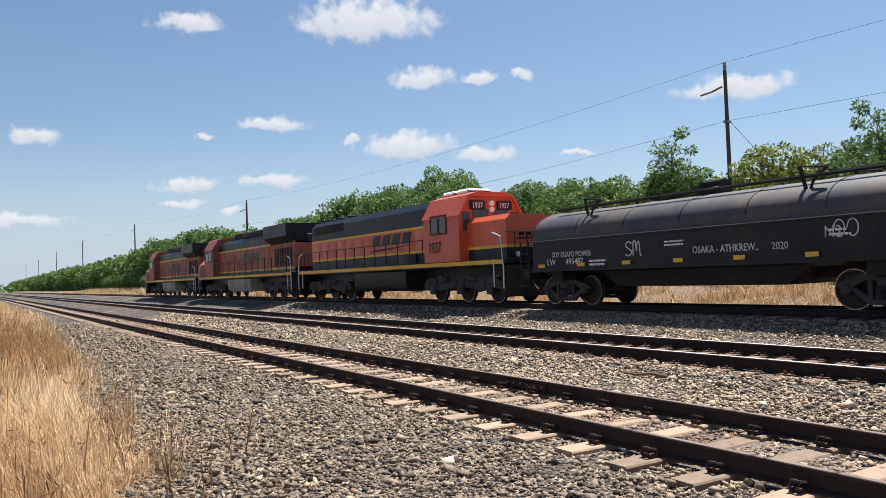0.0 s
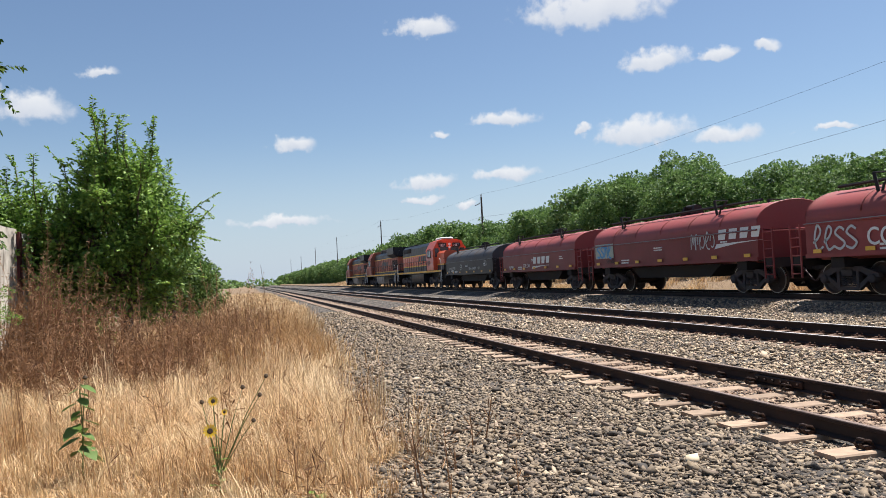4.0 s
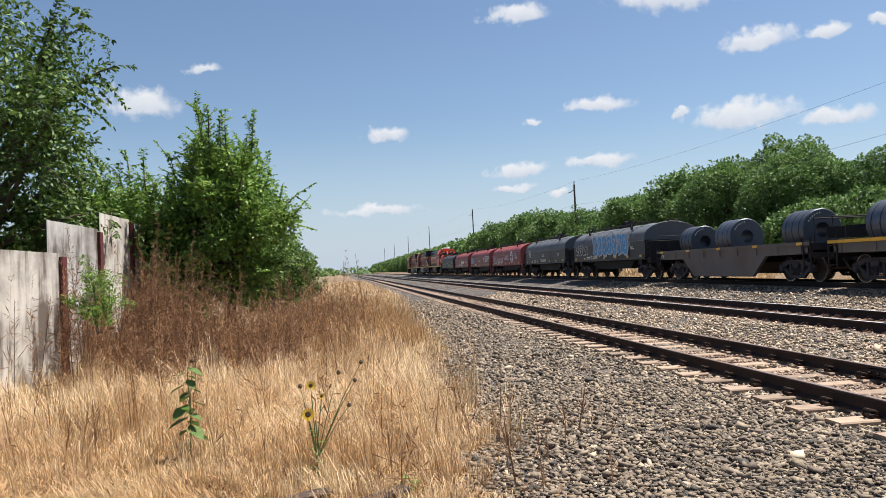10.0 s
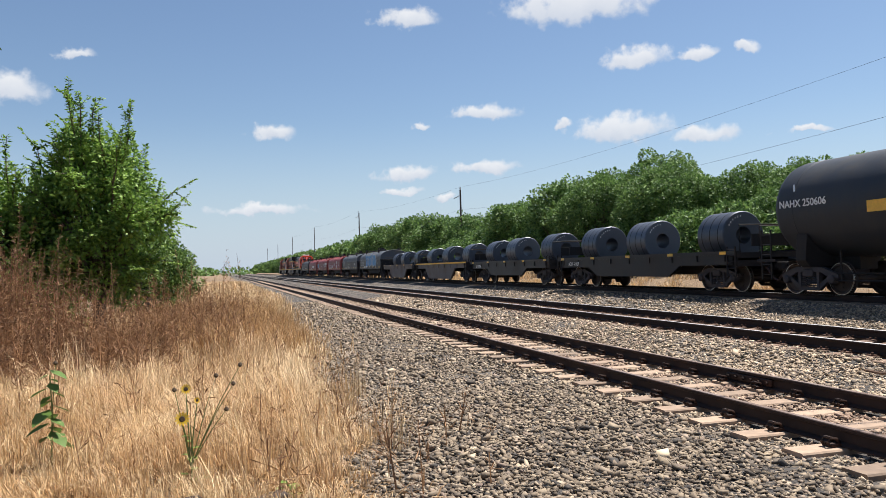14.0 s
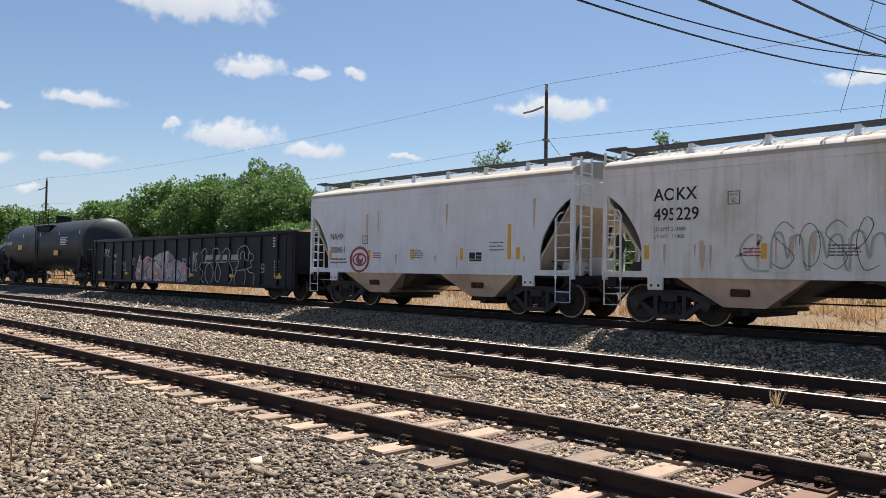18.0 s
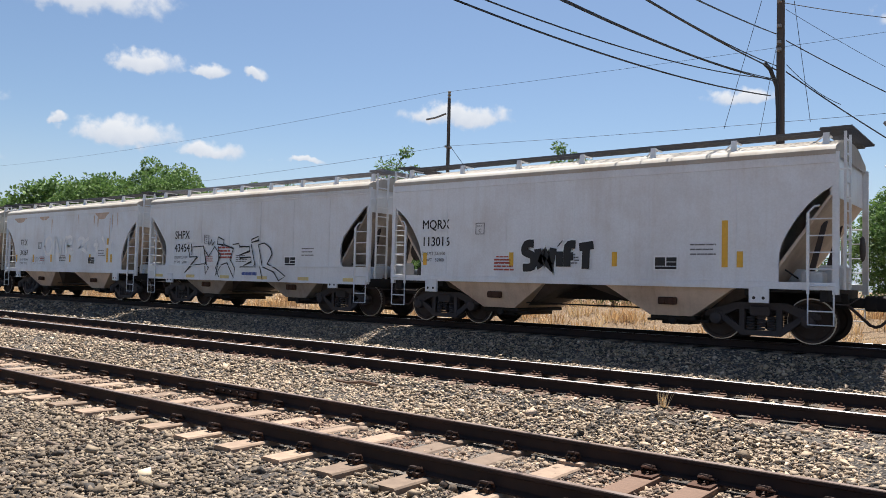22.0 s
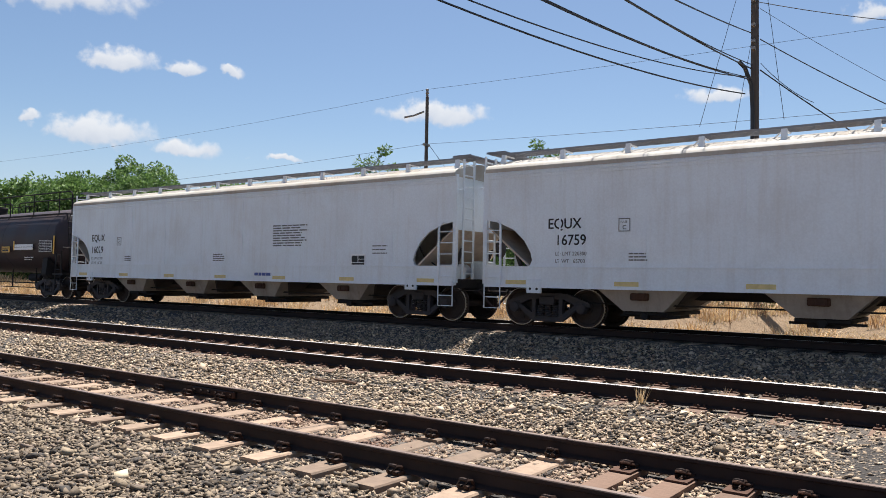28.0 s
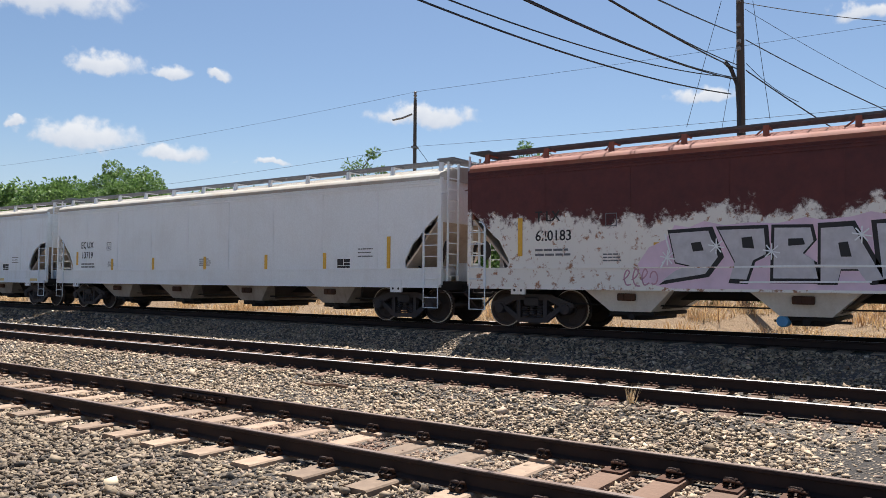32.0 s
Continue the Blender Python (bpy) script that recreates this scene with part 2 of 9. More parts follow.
def rust_between_rails(N, L, col):
    """Brake dust and rust on the stones of the first track, and along its rails."""
    pos = N.new("ShaderNodeNewGeometry").outputs["Position"]
    sx = N.new("ShaderNodeSeparateXYZ")
    L.new(pos, sx.inputs[0])
    d = N.new("ShaderNodeMath")
    d.operation = "SUBTRACT"
    d.inputs[1].default_value = 6.15
    L.new(sx.outputs["X"], d.inputs[0])
    ab = N.new("ShaderNodeMath")
    ab.operation = "ABSOLUTE"
    L.new(d.outputs[0], ab.inputs[0])
    band = add_ramp(N, L, ab.outputs[0], 1.05, 0.6)
    k = N.new("ShaderNodeMath")
    k.operation = "MULTIPLY"
    L.new(band, k.inputs[0])
    L.new(add_ramp(N, L, add_noise(N, L, pos, 0.6, 5), 0.3, 0.75), k.inputs[1])
    m = add_mix(N, L, k.outputs[0], col, (0.22, 0.125, 0.085))
    return m


def mural_mat():
    """Faded sprayed picture: pink, pale blue, white and grey-brown fields."""
    m, N, L, b = mat_new("faded_mural")
    co = N.new("ShaderNodeTexCoord").outputs["Object"]
    f = add_ramp(N, L, add_noise(N, L, co, 1.6, 2), 0.47, 0.53)
    g = add_ramp(N, L, add_noise(N, L, co, 2.6, 3, 0.6, (1.0, 1.0, 0.6)), 0.52, 0.57)
    h = add_ramp(N, L, add_noise(N, L, co, 4.5, 3), 0.58, 0.62)
    col = add_mix(N, L, f, (0.52, 0.34, 0.35), (0.44, 0.50, 0.54))
    col = add_mix(N, L, g, col, (0.28, 0.24, 0.25))
    col = add_mix(N, L, h, col, (0.72, 0.72, 0.69))
    L.new(col, b.inputs["Base Color"])
    b.inputs["Roughness"].default_value = 0.75
    return m


def stones_mat():
    m, N, L, b = mat_new("ballast_stone")
    geo = N.new("ShaderNodeNewGeometry")
    r = N.new("ShaderNodeValToRGB")
    L.new(geo.outputs["Random Per Island"], r.inputs[0])
    e = r.color_ramp.elements
    e[0].position, e[0].color = 0.0, (0.075, 0.062, 0.052, 1)
    e[1].position, e[1].color = 1.0, (0.76, 0.60, 0.42, 1)
    for p, c in ((0.22, (0.20, 0.15, 0.105, 1)), (0.55, (0.355, 0.265, 0.178, 1)), (0.85, (0.49, 0.38, 0.258, 1)), (0.93, (0.36, 0.26, 0.20, 1))):
        k = e.new(p)
        k.color = c
    co = N.new("ShaderNodeTexCoord").outputs["Object"]
    n = add_noise(N, L, co, 60.0, 5)
    hs = N.new("ShaderNodeHueSaturation")
    v = N.new("ShaderNodeMapRange")
    v.inputs["To Min"].default_value, v.inputs["To Max"].default_value = 0.75, 1.25
    L.new(n, v.inputs["Value"])
    L.new(v.outputs[0], hs.inputs["Value"])
    L.new(r.outputs[0], hs.inputs["Color"])
    # the bed on the grass side is coloured darker
    wx = N.new("ShaderNodeSeparateXYZ")
    L.new(geo.outputs["Position"], wx.inputs[0])
    bed_tone = N.new("ShaderNodeHueSaturation")
    ov = N.new("ShaderNodeMapRange")
    ov.inputs["From Min"].default_value, ov.inputs["From Max"].default_value = 4.4, 5.6
    ov.inputs["To Min"].default_value, ov.inputs["To Max"].default_value = 0.60, 1.0
    L.new(wx.outputs["X"], ov.inputs["Value"])
    L.new(ov.outputs[0], bed_tone.inputs["Value"])
    L.new(hs.outputs[0], bed_tone.inputs["Color"])
    L.new(rust_between_rails(N, L, bed_tone.outputs[0]), b.inputs["Base Color"])
    b.inputs["Roughness"].default_value = 0.85
    add_bump(N, L, b, n, 0.4, 0.004)
    return m


def ground_mat():
    """Crushed-stone ballast under the tracks, dry straw-covered soil on both sides."""
    m, N, L, b = mat_new("ground_mix")
    pos = N.new("ShaderNodeNewGeometry").outputs["Position"]
    sx = N.new("ShaderNodeSeparateXYZ")
    L.new(pos, sx.inputs[0])
    vor = N.new("ShaderNodeTexVoronoi")
    vor.inputs["Scale"].default_value = 25.0
    L.new(pos, vor.inputs["Vector"])
    r = N.new("ShaderNodeValToRGB")
    sep = N.new("ShaderNodeSeparateColor")
    L.new(vor.outputs["Color"], sep.inputs[0])
    L.new(sep.outputs[0], r.inputs[0])
    e = r.color_ramp.elements
    e[0].color, e[1].color = (0.05, 0.043, 0.036, 1), (0.42, 0.335, 0.245, 1)
    k = e.new(0.5)
    k.color = (0.18, 0.142, 0.108, 1)
    # dim stones with near-black gaps: shade between stones put into the colour
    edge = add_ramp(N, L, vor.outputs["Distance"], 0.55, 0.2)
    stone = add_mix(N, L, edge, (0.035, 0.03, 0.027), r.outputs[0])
    big = add_noise(N, L, pos, 0.35, 5)
    stain = add_ramp(N, L, big, 0.45, 0.75)
    stone = add_mix(N, L, stain, stone, (0.20, 0.165, 0.135))
    straw_n = add_noise(N, L, pos, 14.0, 7, 0.7, (1.0, 0.4, 1.0))
    # soil colour darkened to hold the shade between the blades
    straw = add_mix(N, L, straw_n, (0.09, 0.055, 0.03), (0.30, 0.20, 0.11))
    patch = add_ramp(N, L, add_noise(N, L, pos, 0.22, 5), 0.55, 0.72)
    straw = add_mix(N, L, patch, straw, (0.22, 0.15, 0.085))
    wig = N.new("ShaderNodeMath")
    wig.operation = "MULTIPLY_ADD"
    wig.inputs[1].default_value = 1.4
    L.new(add_noise(N, L, pos, 0.8, 5), wig.inputs[0])
    drift = N.new("ShaderNodeMath")       # the verge widens with distance
    drift.operation = "MINIMUM"
    drift.inputs[1].default_value = 45.0
    L.new(sx.outputs["Y"], drift.inputs[0])
    vx = N.new("ShaderNodeMath")
    vx.operation = "MULTIPLY_ADD"
    vx.inputs[1].default_value = -0.05
    L.new(drift.outputs[0], vx.inputs[0])
    L.new(sx.outputs["X"], vx.inputs[2])
    far = N.new("ShaderNodeMath")
    far.operation = "MULTIPLY_ADD"
    far.inputs[1].default_value = 1.4
    L.new(add_noise(N, L, pos, 0.8, 5), far.inputs[0])
    L.new(vx.outputs[0], far.inputs[2])
    L.new(sx.outputs["X"], wig.inputs[2])
    left = add_ramp(N, L, far.outputs[0], 1.25, 1.75)
    right = add_ramp(N, L, wig.outputs[0], 21.2, 20.4)
    mu = N.new("ShaderNodeMath")
    mu.operation = "MULTIPLY"
    L.new(left, mu.inputs[0])
    L.new(right, mu.inputs[1])
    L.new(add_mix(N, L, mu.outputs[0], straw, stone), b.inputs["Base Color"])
    b.inputs["Roughness"].default_value = 0.95
    add_bump(N, L, b, edge, 0.8, 0.03)
    return m


MAT = {}
MAT["stone"] = stones_mat()
MAT["ground"] = ground_mat()
MAT["rail_side"] = paint("rail_rust", (0.030, 0.020, 0.018), 0.7, 0.5, (0.08, 0.047, 0.036), 0.2)
MAT["rail_top"] = plain("polished_steel", (0.50, 0.48, 0.47), 0.5, 1.0, 30, 0.2)
MAT["rail_dull"] = paint("dull_rail_head", (0.19, 0.145, 0.125), 0.55, 0.6, (0.10, 0.06, 0.045), 0.4)
MAT["concrete"] = plain("tie_concrete", (0.285, 0.20, 0.14), 0.9, 0, 9, 0.5, 0.3)
MAT["old_wood"] = plain("tie_wood", (0.15, 0.09, 0.06), 0.9, 0, 6, 0.5, 0.25, 0, (9, 1, 9))
MAT["rusty"] = paint("rusty_iron", (0.10, 0.05, 0.032), 0.75, 0.5, (0.05, 0.03, 0.025), 0.3)
MAT["clip"] = paint("clip_steel", (0.035, 0.024, 0.02), 0.6, 0.5, (0.12, 0.05, 0.03), 0.4)
MAT["truck"] = paint("truck_iron", (0.062, 0.056, 0.060), 0.7, 0.6, (0.11, 0.085, 0.07), 0.1)
MAT["wheel"] = paint("wheel_steel", (0.062, 0.050, 0.047), 0.6, 0.5, (0.07, 0.045, 0.032), 0.3)
MAT["tread"] = plain("tread_steel", (0.42, 0.41, 0.40), 0.3, 1.0, 20, 0.2)
MAT["black"] = paint("black_paint", (0.014, 0.015, 0.019), 0.42, 0.35, (0.07, 0.055, 0.045))
MAT["under"] = paint("underframe_black", (0.020, 0.019, 0.021), 0.7, 0.5, (0.05, 0.04, 0.03))
MAT["charcoal"] = paint("charcoal_cover", (0.06, 0.063, 0.07), 0.5, 0.55, (0.15, 0.115, 0.09))
MAT["slate"] = paint("slate_cover", (0.10, 0.11, 0.125), 0.5, 0.4, (0.15, 0.13, 0.11))
MAT["maroon"] = paint("maroon_paint", (0.21, 0.036, 0.036), 0.42, 0.35, (0.14, 0.06, 0.05))
# faded paint; on covers its lighter tone also holds sunlight and dust
MAT["maroon2"] = paint("faded_sunlit_maroon_paint", (0.30, 0.066, 0.062), 0.5, 0.35, (0.20, 0.085, 0.07))
MAT["orange"] = paint("orange_paint", (0.72, 0.115, 0.042), 0.36, 0.3, (0.30, 0.07, 0.045), spec=0.5)
MAT["faded_orange"] = paint("faded_orange_paint", (0.46, 0.125, 0.07), 0.5, 0.75, (0.17, 0.10, 0.085), streak=0.9)
MAT["loco_black"] = paint("loco_black_paint", (0.010, 0.013, 0.018), 0.4, 0.3, (0.06, 0.05, 0.045))
MAT["yellow"] = paint("yellow_paint", (0.88, 0.48, 0.04), 0.45, 0.22, (0.4, 0.22, 0.08))
MAT["pale_grey"] = paint("pale_grey_paint", (0.81, 0.84, 0.88), 0.36, 0.22, (0.46, 0.37, 0.29), spec=0.6)
MAT["cool_grey"] = paint("cool_grey_paint", (0.77, 0.80, 0.84), 0.36, 0.22, (0.50, 0.42, 0.33), spec=0.6)
MAT["white_grey"] = paint("white_grey_paint", (0.81, 0.87, 0.93), 0.36, 0.2, (0.56, 0.52, 0.47), streak=0.9, spec=0.6)
MAT["clean_white"] = paint("clean_white_paint", (0.86, 0.89, 0.91), 0.34, 0.14, (0.58, 0.53, 0.46), spec=0.6)
MAT["rust_stain"] = paint("rust_stained_grey", (0.82, 0.80, 0.77), 0.36, 0.34, (0.36, 0.37, 0.23), streak=0.9, spec=0.6)
MAT["hopper_tan"] = paint("dusty_hopper", (0.72, 0.58, 0.46), 0.7, 0.5, (0.36, 0.25, 0.18))
MAT["hopper_grey"] = paint("grey_dusty_hopper", (0.44, 0.39, 0.34), 0.7, 0.6, (0.18, 0.14, 0.11))
MAT["hopper_pale"] = paint("pale_hopper", (0.80, 0.77, 0.72), 0.65, 0.4, (0.42, 0.34, 0.27))
MAT["roof_dust"] = paint("dusty_roof_paint", (0.50, 0.47, 0.42), 0.7, 0.5, (0.38, 0.30, 0.22))
# dark colour: grime plus the shade between the outlet bays, painted in
MAT["slope_dark"] = paint("shaded_grimy_slope", (0.11, 0.09, 0.08), 0.75, 0.6, (0.05, 0.04, 0.035))
MAT["dusty_slope"] = paint("dusty_slope_sheet", (0.66, 0.55, 0.44), 0.7, 0.5, (0.34, 0.25, 0.18))
MAT["galv"] = paint("galvanised_grate", (0.24, 0.25, 0.27), 0.5, 0.3, (0.25, 0.2, 0.16), 0.4)
MAT["dark_grate"] = paint("dark_grate", (0.085, 0.092, 0.105), 0.6, 0.4, (0.14, 0.115, 0.09))
MAT["brown_tank"] = paint("brown_black_tank", (0.032, 0.023, 0.028), 0.55, 0.4, (0.10, 0.060, 0.056), spec=0.45)
MAT["tank_grey"] = paint("grey_black_tank", (0.027, 0.031, 0.039), 0.5, 0.35, (0.07, 0.065, 0.06))
MAT["gondola"] = paint("gondola_black", (0.013, 0.015, 0.024), 0.5, 0.25, (0.055, 0.045, 0.045), chip=0.06)
MAT["well_brown"] = paint("dull_brown_car", (0.17, 0.15, 0.135), 0.65, 0.5, (0.17, 0.12, 0.09))
MAT["coil"] = plain("rolled_steel", (0.085, 0.095, 0.115), 0.42, 0.5, 3, 0.3, 0.15, 0, (0.3, 14, 0.3))
MAT["white"] = plain("white_lettering", (0.75, 0.75, 0.73), 0.6, 0, 14, 0.12)
MAT["ink"] = plain("black_lettering", (0.02, 0.02, 0.022), 0.6, 0, 14, 0.2)
MAT["print_grey"] = plain("small_print_grey", (0.16, 0.16, 0.17), 0.6, 0, 14, 0.2)
MAT["reflector"] = plain("yellow_reflector", (0.80, 0.45, 0.05), 0.4, 0, 14, 0.25)
MAT["spray_white"] = plain("white_spray", (0.55, 0.56, 0.56), 0.7, 0, 5, 0.35)
MAT["spray_blue"] = plain("blue_spray", (0.10, 0.33, 0.60), 0.6, 0, 3, 0.35)
MAT["spray_pink"] = plain("pink_spray", (0.55, 0.30, 0.38), 0.7, 0, 3, 0.35)
MAT["spray_sage"] = plain("sage_spray", (0.42, 0.46, 0.38), 0.7, 0, 3, 0.35)
MAT["spray_lilac"] = plain("lilac_spray", (0.78, 0.60, 0.72), 0.7, 0, 2.2, 0.25)
MAT["spray_red"] = plain("red_spray", (0.42, 0.09, 0.07), 0.7, 0, 6, 0.3)
MAT["spray_ash"] = plain("ash_grey_spray", (0.58, 0.57, 0.60), 0.7, 0, 5, 0.3)
MAT["spray_brush"] = plain("thin_white_brush", (0.93, 0.93, 0.92), 0.7, 0, 6, 0.2)
MAT["rust_wash"] = plain("rust_wash", (0.62, 0.47, 0.36), 0.7, 0, 5, 0.3)
MAT["print_blue"] = plain("blue_lettering", (0.08, 0.12, 0.35), 0.6, 0, 14, 0.2)
MAT["old_reflector"] = plain("worn_yellow_reflector", (0.72, 0.58, 0.26), 0.5, 0, 9, 0.3)
MAT["glass"] = plain("dark_glass", (0.05, 0.06, 0.065), 0.06, 0, 3, 0.1)
MAT["chrome"] = plain("pale_handrail", (0.72, 0.72, 0.70), 0.4, 0, 12, 0.1)
MAT["lamp"] = plain("lamp_lens", (0.85, 0.85, 0.8), 0.1, 0, 3, 0.05)
MAT["hose"] = plain("hose_rubber", (0.05, 0.03, 0.028), 0.7, 0, 9, 0.2)
MAT["pole"] = plain("pole_wood", (0.075, 0.062, 0.055), 0.9, 0, 5, 0.4, 0.1, 0, (6, 6, 0.5))
MAT["wire"] = plain("cable_black", (0.02, 0.02, 0.022), 0.6, 0, 3, 0.1)
MAT["ins"] = plain("insulator", (0.22, 0.2, 0.19), 0.3, 0, 3, 0.1)
MAT["fence"] = paint("weathered_panel", (0.62, 0.57, 0.50), 0.85, 0.9, (0.14, 0.11, 0.09), 0, 1.3)
MAT["fence2"] = paint("grey_weathered_panel", (0.50, 0.475, 0.44), 0.85, 0.9, (0.12, 0.10, 0.085), 0, 1.3)
MAT["post_red"] = paint("dark_red_post", (0.12, 0.03, 0.03), 0.7, 0.4, (0.06, 0.03, 0.025))
MAT["bark"] = plain("bark", (0.10, 0.075, 0.055), 0.9, 0, 7, 0.45, 0, 0, (4, 4, 0.7))
MAT["leaf"] = leafy("leaf_green", (0.07, 0.15, 0.03), (0.30, 0.45, 0.09), 0.5, 0.34)
MAT["leaf_dark"] = leafy("leaf_dark_green", (0.03, 0.07, 0.017), (0.17, 0.265, 0.058), 0.5, 0.22)
MAT["leaf_far"] = leafy("leaf_far_green", (0.052, 0.108, 0.034), (0.205, 0.32, 0.088), 0.55, 0.26)
MAT["leaf_yellow"] = leafy("leaf_yellow_green", (0.10, 0.15, 0.03), (0.27, 0.29, 0.06))
MAT["straw"] = straw_mat()
MAT["straw_low"] = leafy("low_grass", (0.19, 0.10, 0.046), (0.66, 0.43, 0.21), 0.7, 0.15)
MAT["mural"] = mural_mat()
MAT["stalk"] = leafy("dry_stalk", (0.11, 0.056, 0.032), (0.40, 0.23, 0.12), 0.7, 0.2)
MAT["petal"] = plain("petal_yellow", (0.85, 0.55, 0.02), 0.5, 0, 20, 0.15)
MAT["seed"] = plain("flower_disc", (0.06, 0.035, 0.015), 0.8, 0, 60, 0.4)
MAT["stem"] = plain("stem_green", (0.13, 0.17, 0.05), 0.6, 0, 9, 0.25)


# ---- mesh building ----
class Shape:
    """Collects vertices and faces of one part."""

    def __init__(self):
        self.v, self.f = [], []

    def add(self, vs, fs):
        n = len(self.v)
        self.v += [tuple(p) for p in vs]
        self.f += [tuple(n + i for i in f) for f in fs]
        return self

    def box(self, x0, x1, y0, y1, z0, z1, c=0.0):
        if c > 0:
            return self.cbox(x0, x1, y0, y1, z0, z1, c)
        vs = [(x, y, z) for x in (x0, x1) for y in (y0, y1) for z in (z0, z1)]
        return self.add(vs, [(0, 1, 3, 2), (4, 6, 7, 5), (0, 4, 5, 1), (2, 3, 7, 6), (0, 2, 6, 4), (1, 5, 7, 3)])

    def cbox(self, x0, x1, y0, y1, z0, z1, c):
        """Box with chamfered edges along y and at both ends."""
        def ring(y, d):
            a, b, e, g = x0 + d, x1 - d, z0 + d, z1 - d
            k = c
            return [(a + k, y, e), (b - k, y, e), (b, y, e + k), (b, y, g - k), (b - k, y, g), (a + k, y, g), (a, y, g - k), (a, y, e + k)]
        vs = ring(y0, c * 0.7) + ring(y0 + c, 0) + ring(y1 - c, 0) + ring(y1, c * 0.7)
        fs = [tuple(range(7, -1, -1)), tuple(range(24, 32))]
        for r in range(3):
            for i in range(8):
                j = (i + 1) % 8
                fs.append((r * 8 + i, r * 8 + j, r * 8 + 8 + j, r * 8 + 8 + i))
        # orient: ring runs counter-clockwise seen from -y
        return self.add(vs, fs)

    def prism_x(self, poly, x0, x1):
        """A (y, z) outline pushed through from x0 to x1."""
        n = len(poly)
        vs = [(x0, y, z) for y, z in poly] + [(x1, y, z) for y, z in poly]
        fs = [tuple(range(n)), tuple(range(2 * n - 1, n - 1, -1))]
        fs += [(i, i + n, (i + 1) % n + n, (i + 1) % n) for i in range(n)]
        return self.add(vs, fs)

    def prism_y(self, poly, y0, y1):
        """An (x, z) outline pushed through from y0 to y1."""
        n = len(poly)
        vs = [(x, y0, z) for x, z in poly] + [(x, y1, z) for x, z in poly]
        fs = [tuple(range(n)), tuple(range(2 * n - 1, n - 1, -1))]
        fs += [(i, i + n, (i + 1) % n + n, (i + 1) % n) for i in range(n)]
        return self.add(vs, fs)

    def frustum(self, lo, hi):
        """lo, hi: (x0, x1, y0, y1, z)."""
        vs = [(x, y, r[4]) for r in (lo, hi) for x, y in ((r[0], r[2]), (r[1], r[2]), (r[1], r[3]), (r[0], r[3]))]
        return self.add(vs, [(3, 2, 1, 0), (4, 5, 6, 7), (0, 1, 5, 4), (1, 2, 6, 5), (2, 3, 7, 6), (3, 0, 4, 7)])

    def tube(self, pts, r, n=6, r1=None):
        """A round bar along the points."""
        pts = [Vector(p) for p in pts]
        rings = []
        for i, p in enumerate(pts):
            d = (pts[min(i + 1, len(pts) - 1)] - pts[max(i - 1, 0)]).normalized()
            a = d.cross(Vector((0, 0, 1)) if abs(d.z) < 0.95 else Vector((1, 0, 0))).normalized()
            b = d.cross(a)
            k = r if r1 is None else r + (r1 - r) * i / max(1, len(pts) - 1)
            rings.append([p + (a * math.cos(2 * math.pi * j / n) + b * math.sin(2 * math.pi * j / n)) * k for j in range(n)])
        vs = [q for g in rings for q in g]
        fs = [tuple(range(n - 1, -1, -1)), tuple(range(len(vs) - n, len(vs)))]
        for i in range(len(pts) - 1):
            fs += [(i * n + j, i * n + (j + 1) % n, i * n + n + (j + 1) % n, i * n + n + j) for j in range(n)]
        return self.add(vs, fs)

    def lathe(self, prof, axis="x", n=28, at=(0, 0, 0)):
        """A profile of (along, radius) turned round an axis."""
        vs, fs = [], []
        for a, r in prof:
            for j in range(n):
                c, s = math.cos(2 * math.pi * j / n) * r, math.sin(2 * math.pi * j / n) * r
                p = (a, c, s) if axis == "x" else (s, a, c) if axis == "y" else (c, s, a)
                vs.append((p[0] + at[0], p[1] + at[1], p[2] + at[2]))
        m = len(prof)
        for i in range(m - 1):
            fs += [(i * n + j, i * n + (j + 1) % n, i * n + n + (j + 1) % n, i * n + n + j) for j in range(n)]
        fs += [tuple(range(n - 1, -1, -1)), tuple(range((m - 1) * n, m * n))]
        return self.add(vs, fs)

    def mesh(self, name, mat, smooth=35):
        me = bpy.data.meshes.new(name)
        me.from_pydata(self.v, [], self.f)
        bm = bmesh.new()
        bm.from_mesh(me)
        bmesh.ops.recalc_face_normals(bm, faces=bm.faces)
        bm.to_mesh(me)
        bm.free()
        me.materials.append(mat)
        if smooth:
            me.shade_smooth()
            me.set_sharp_from_angle(angle=radians(smooth))
        return me


def part(name, shape, mat, parent=None, label="", at=None):
    me = shape.mesh(name, mat) if isinstance(shape, Shape) else shape
    ob = new(name, me)
    if parent is not None:
        ob.parent = parent
    if at is not None:
        ob.matrix_basis = at
    if label:
        ob["label"] = label
    return ob


def soup(name, verts, faces, mat):
    """A mesh from number arrays: verts (n, 3), faces (m, 3 or 4)."""
    me = bpy.data.meshes.new(name)
    n, (m, k) = len(verts), faces.shape
    me.vertices.add(n)
    me.vertices.foreach_set("co", np.ascontiguousarray(verts, dtype=np.float32).ravel())
    me.loops.add(m * k)
    me.loops.foreach_set("vertex_index", np.ascontiguousarray(faces, dtype=np.int32).ravel())
    me.polygons.add(m)
    me.polygons.foreach_set("loop_start", np.arange(m, dtype=np.int32) * k)
    me.update(calc_edges=True)
    me.materials.append(mat)
    return me


TEXTS = {}


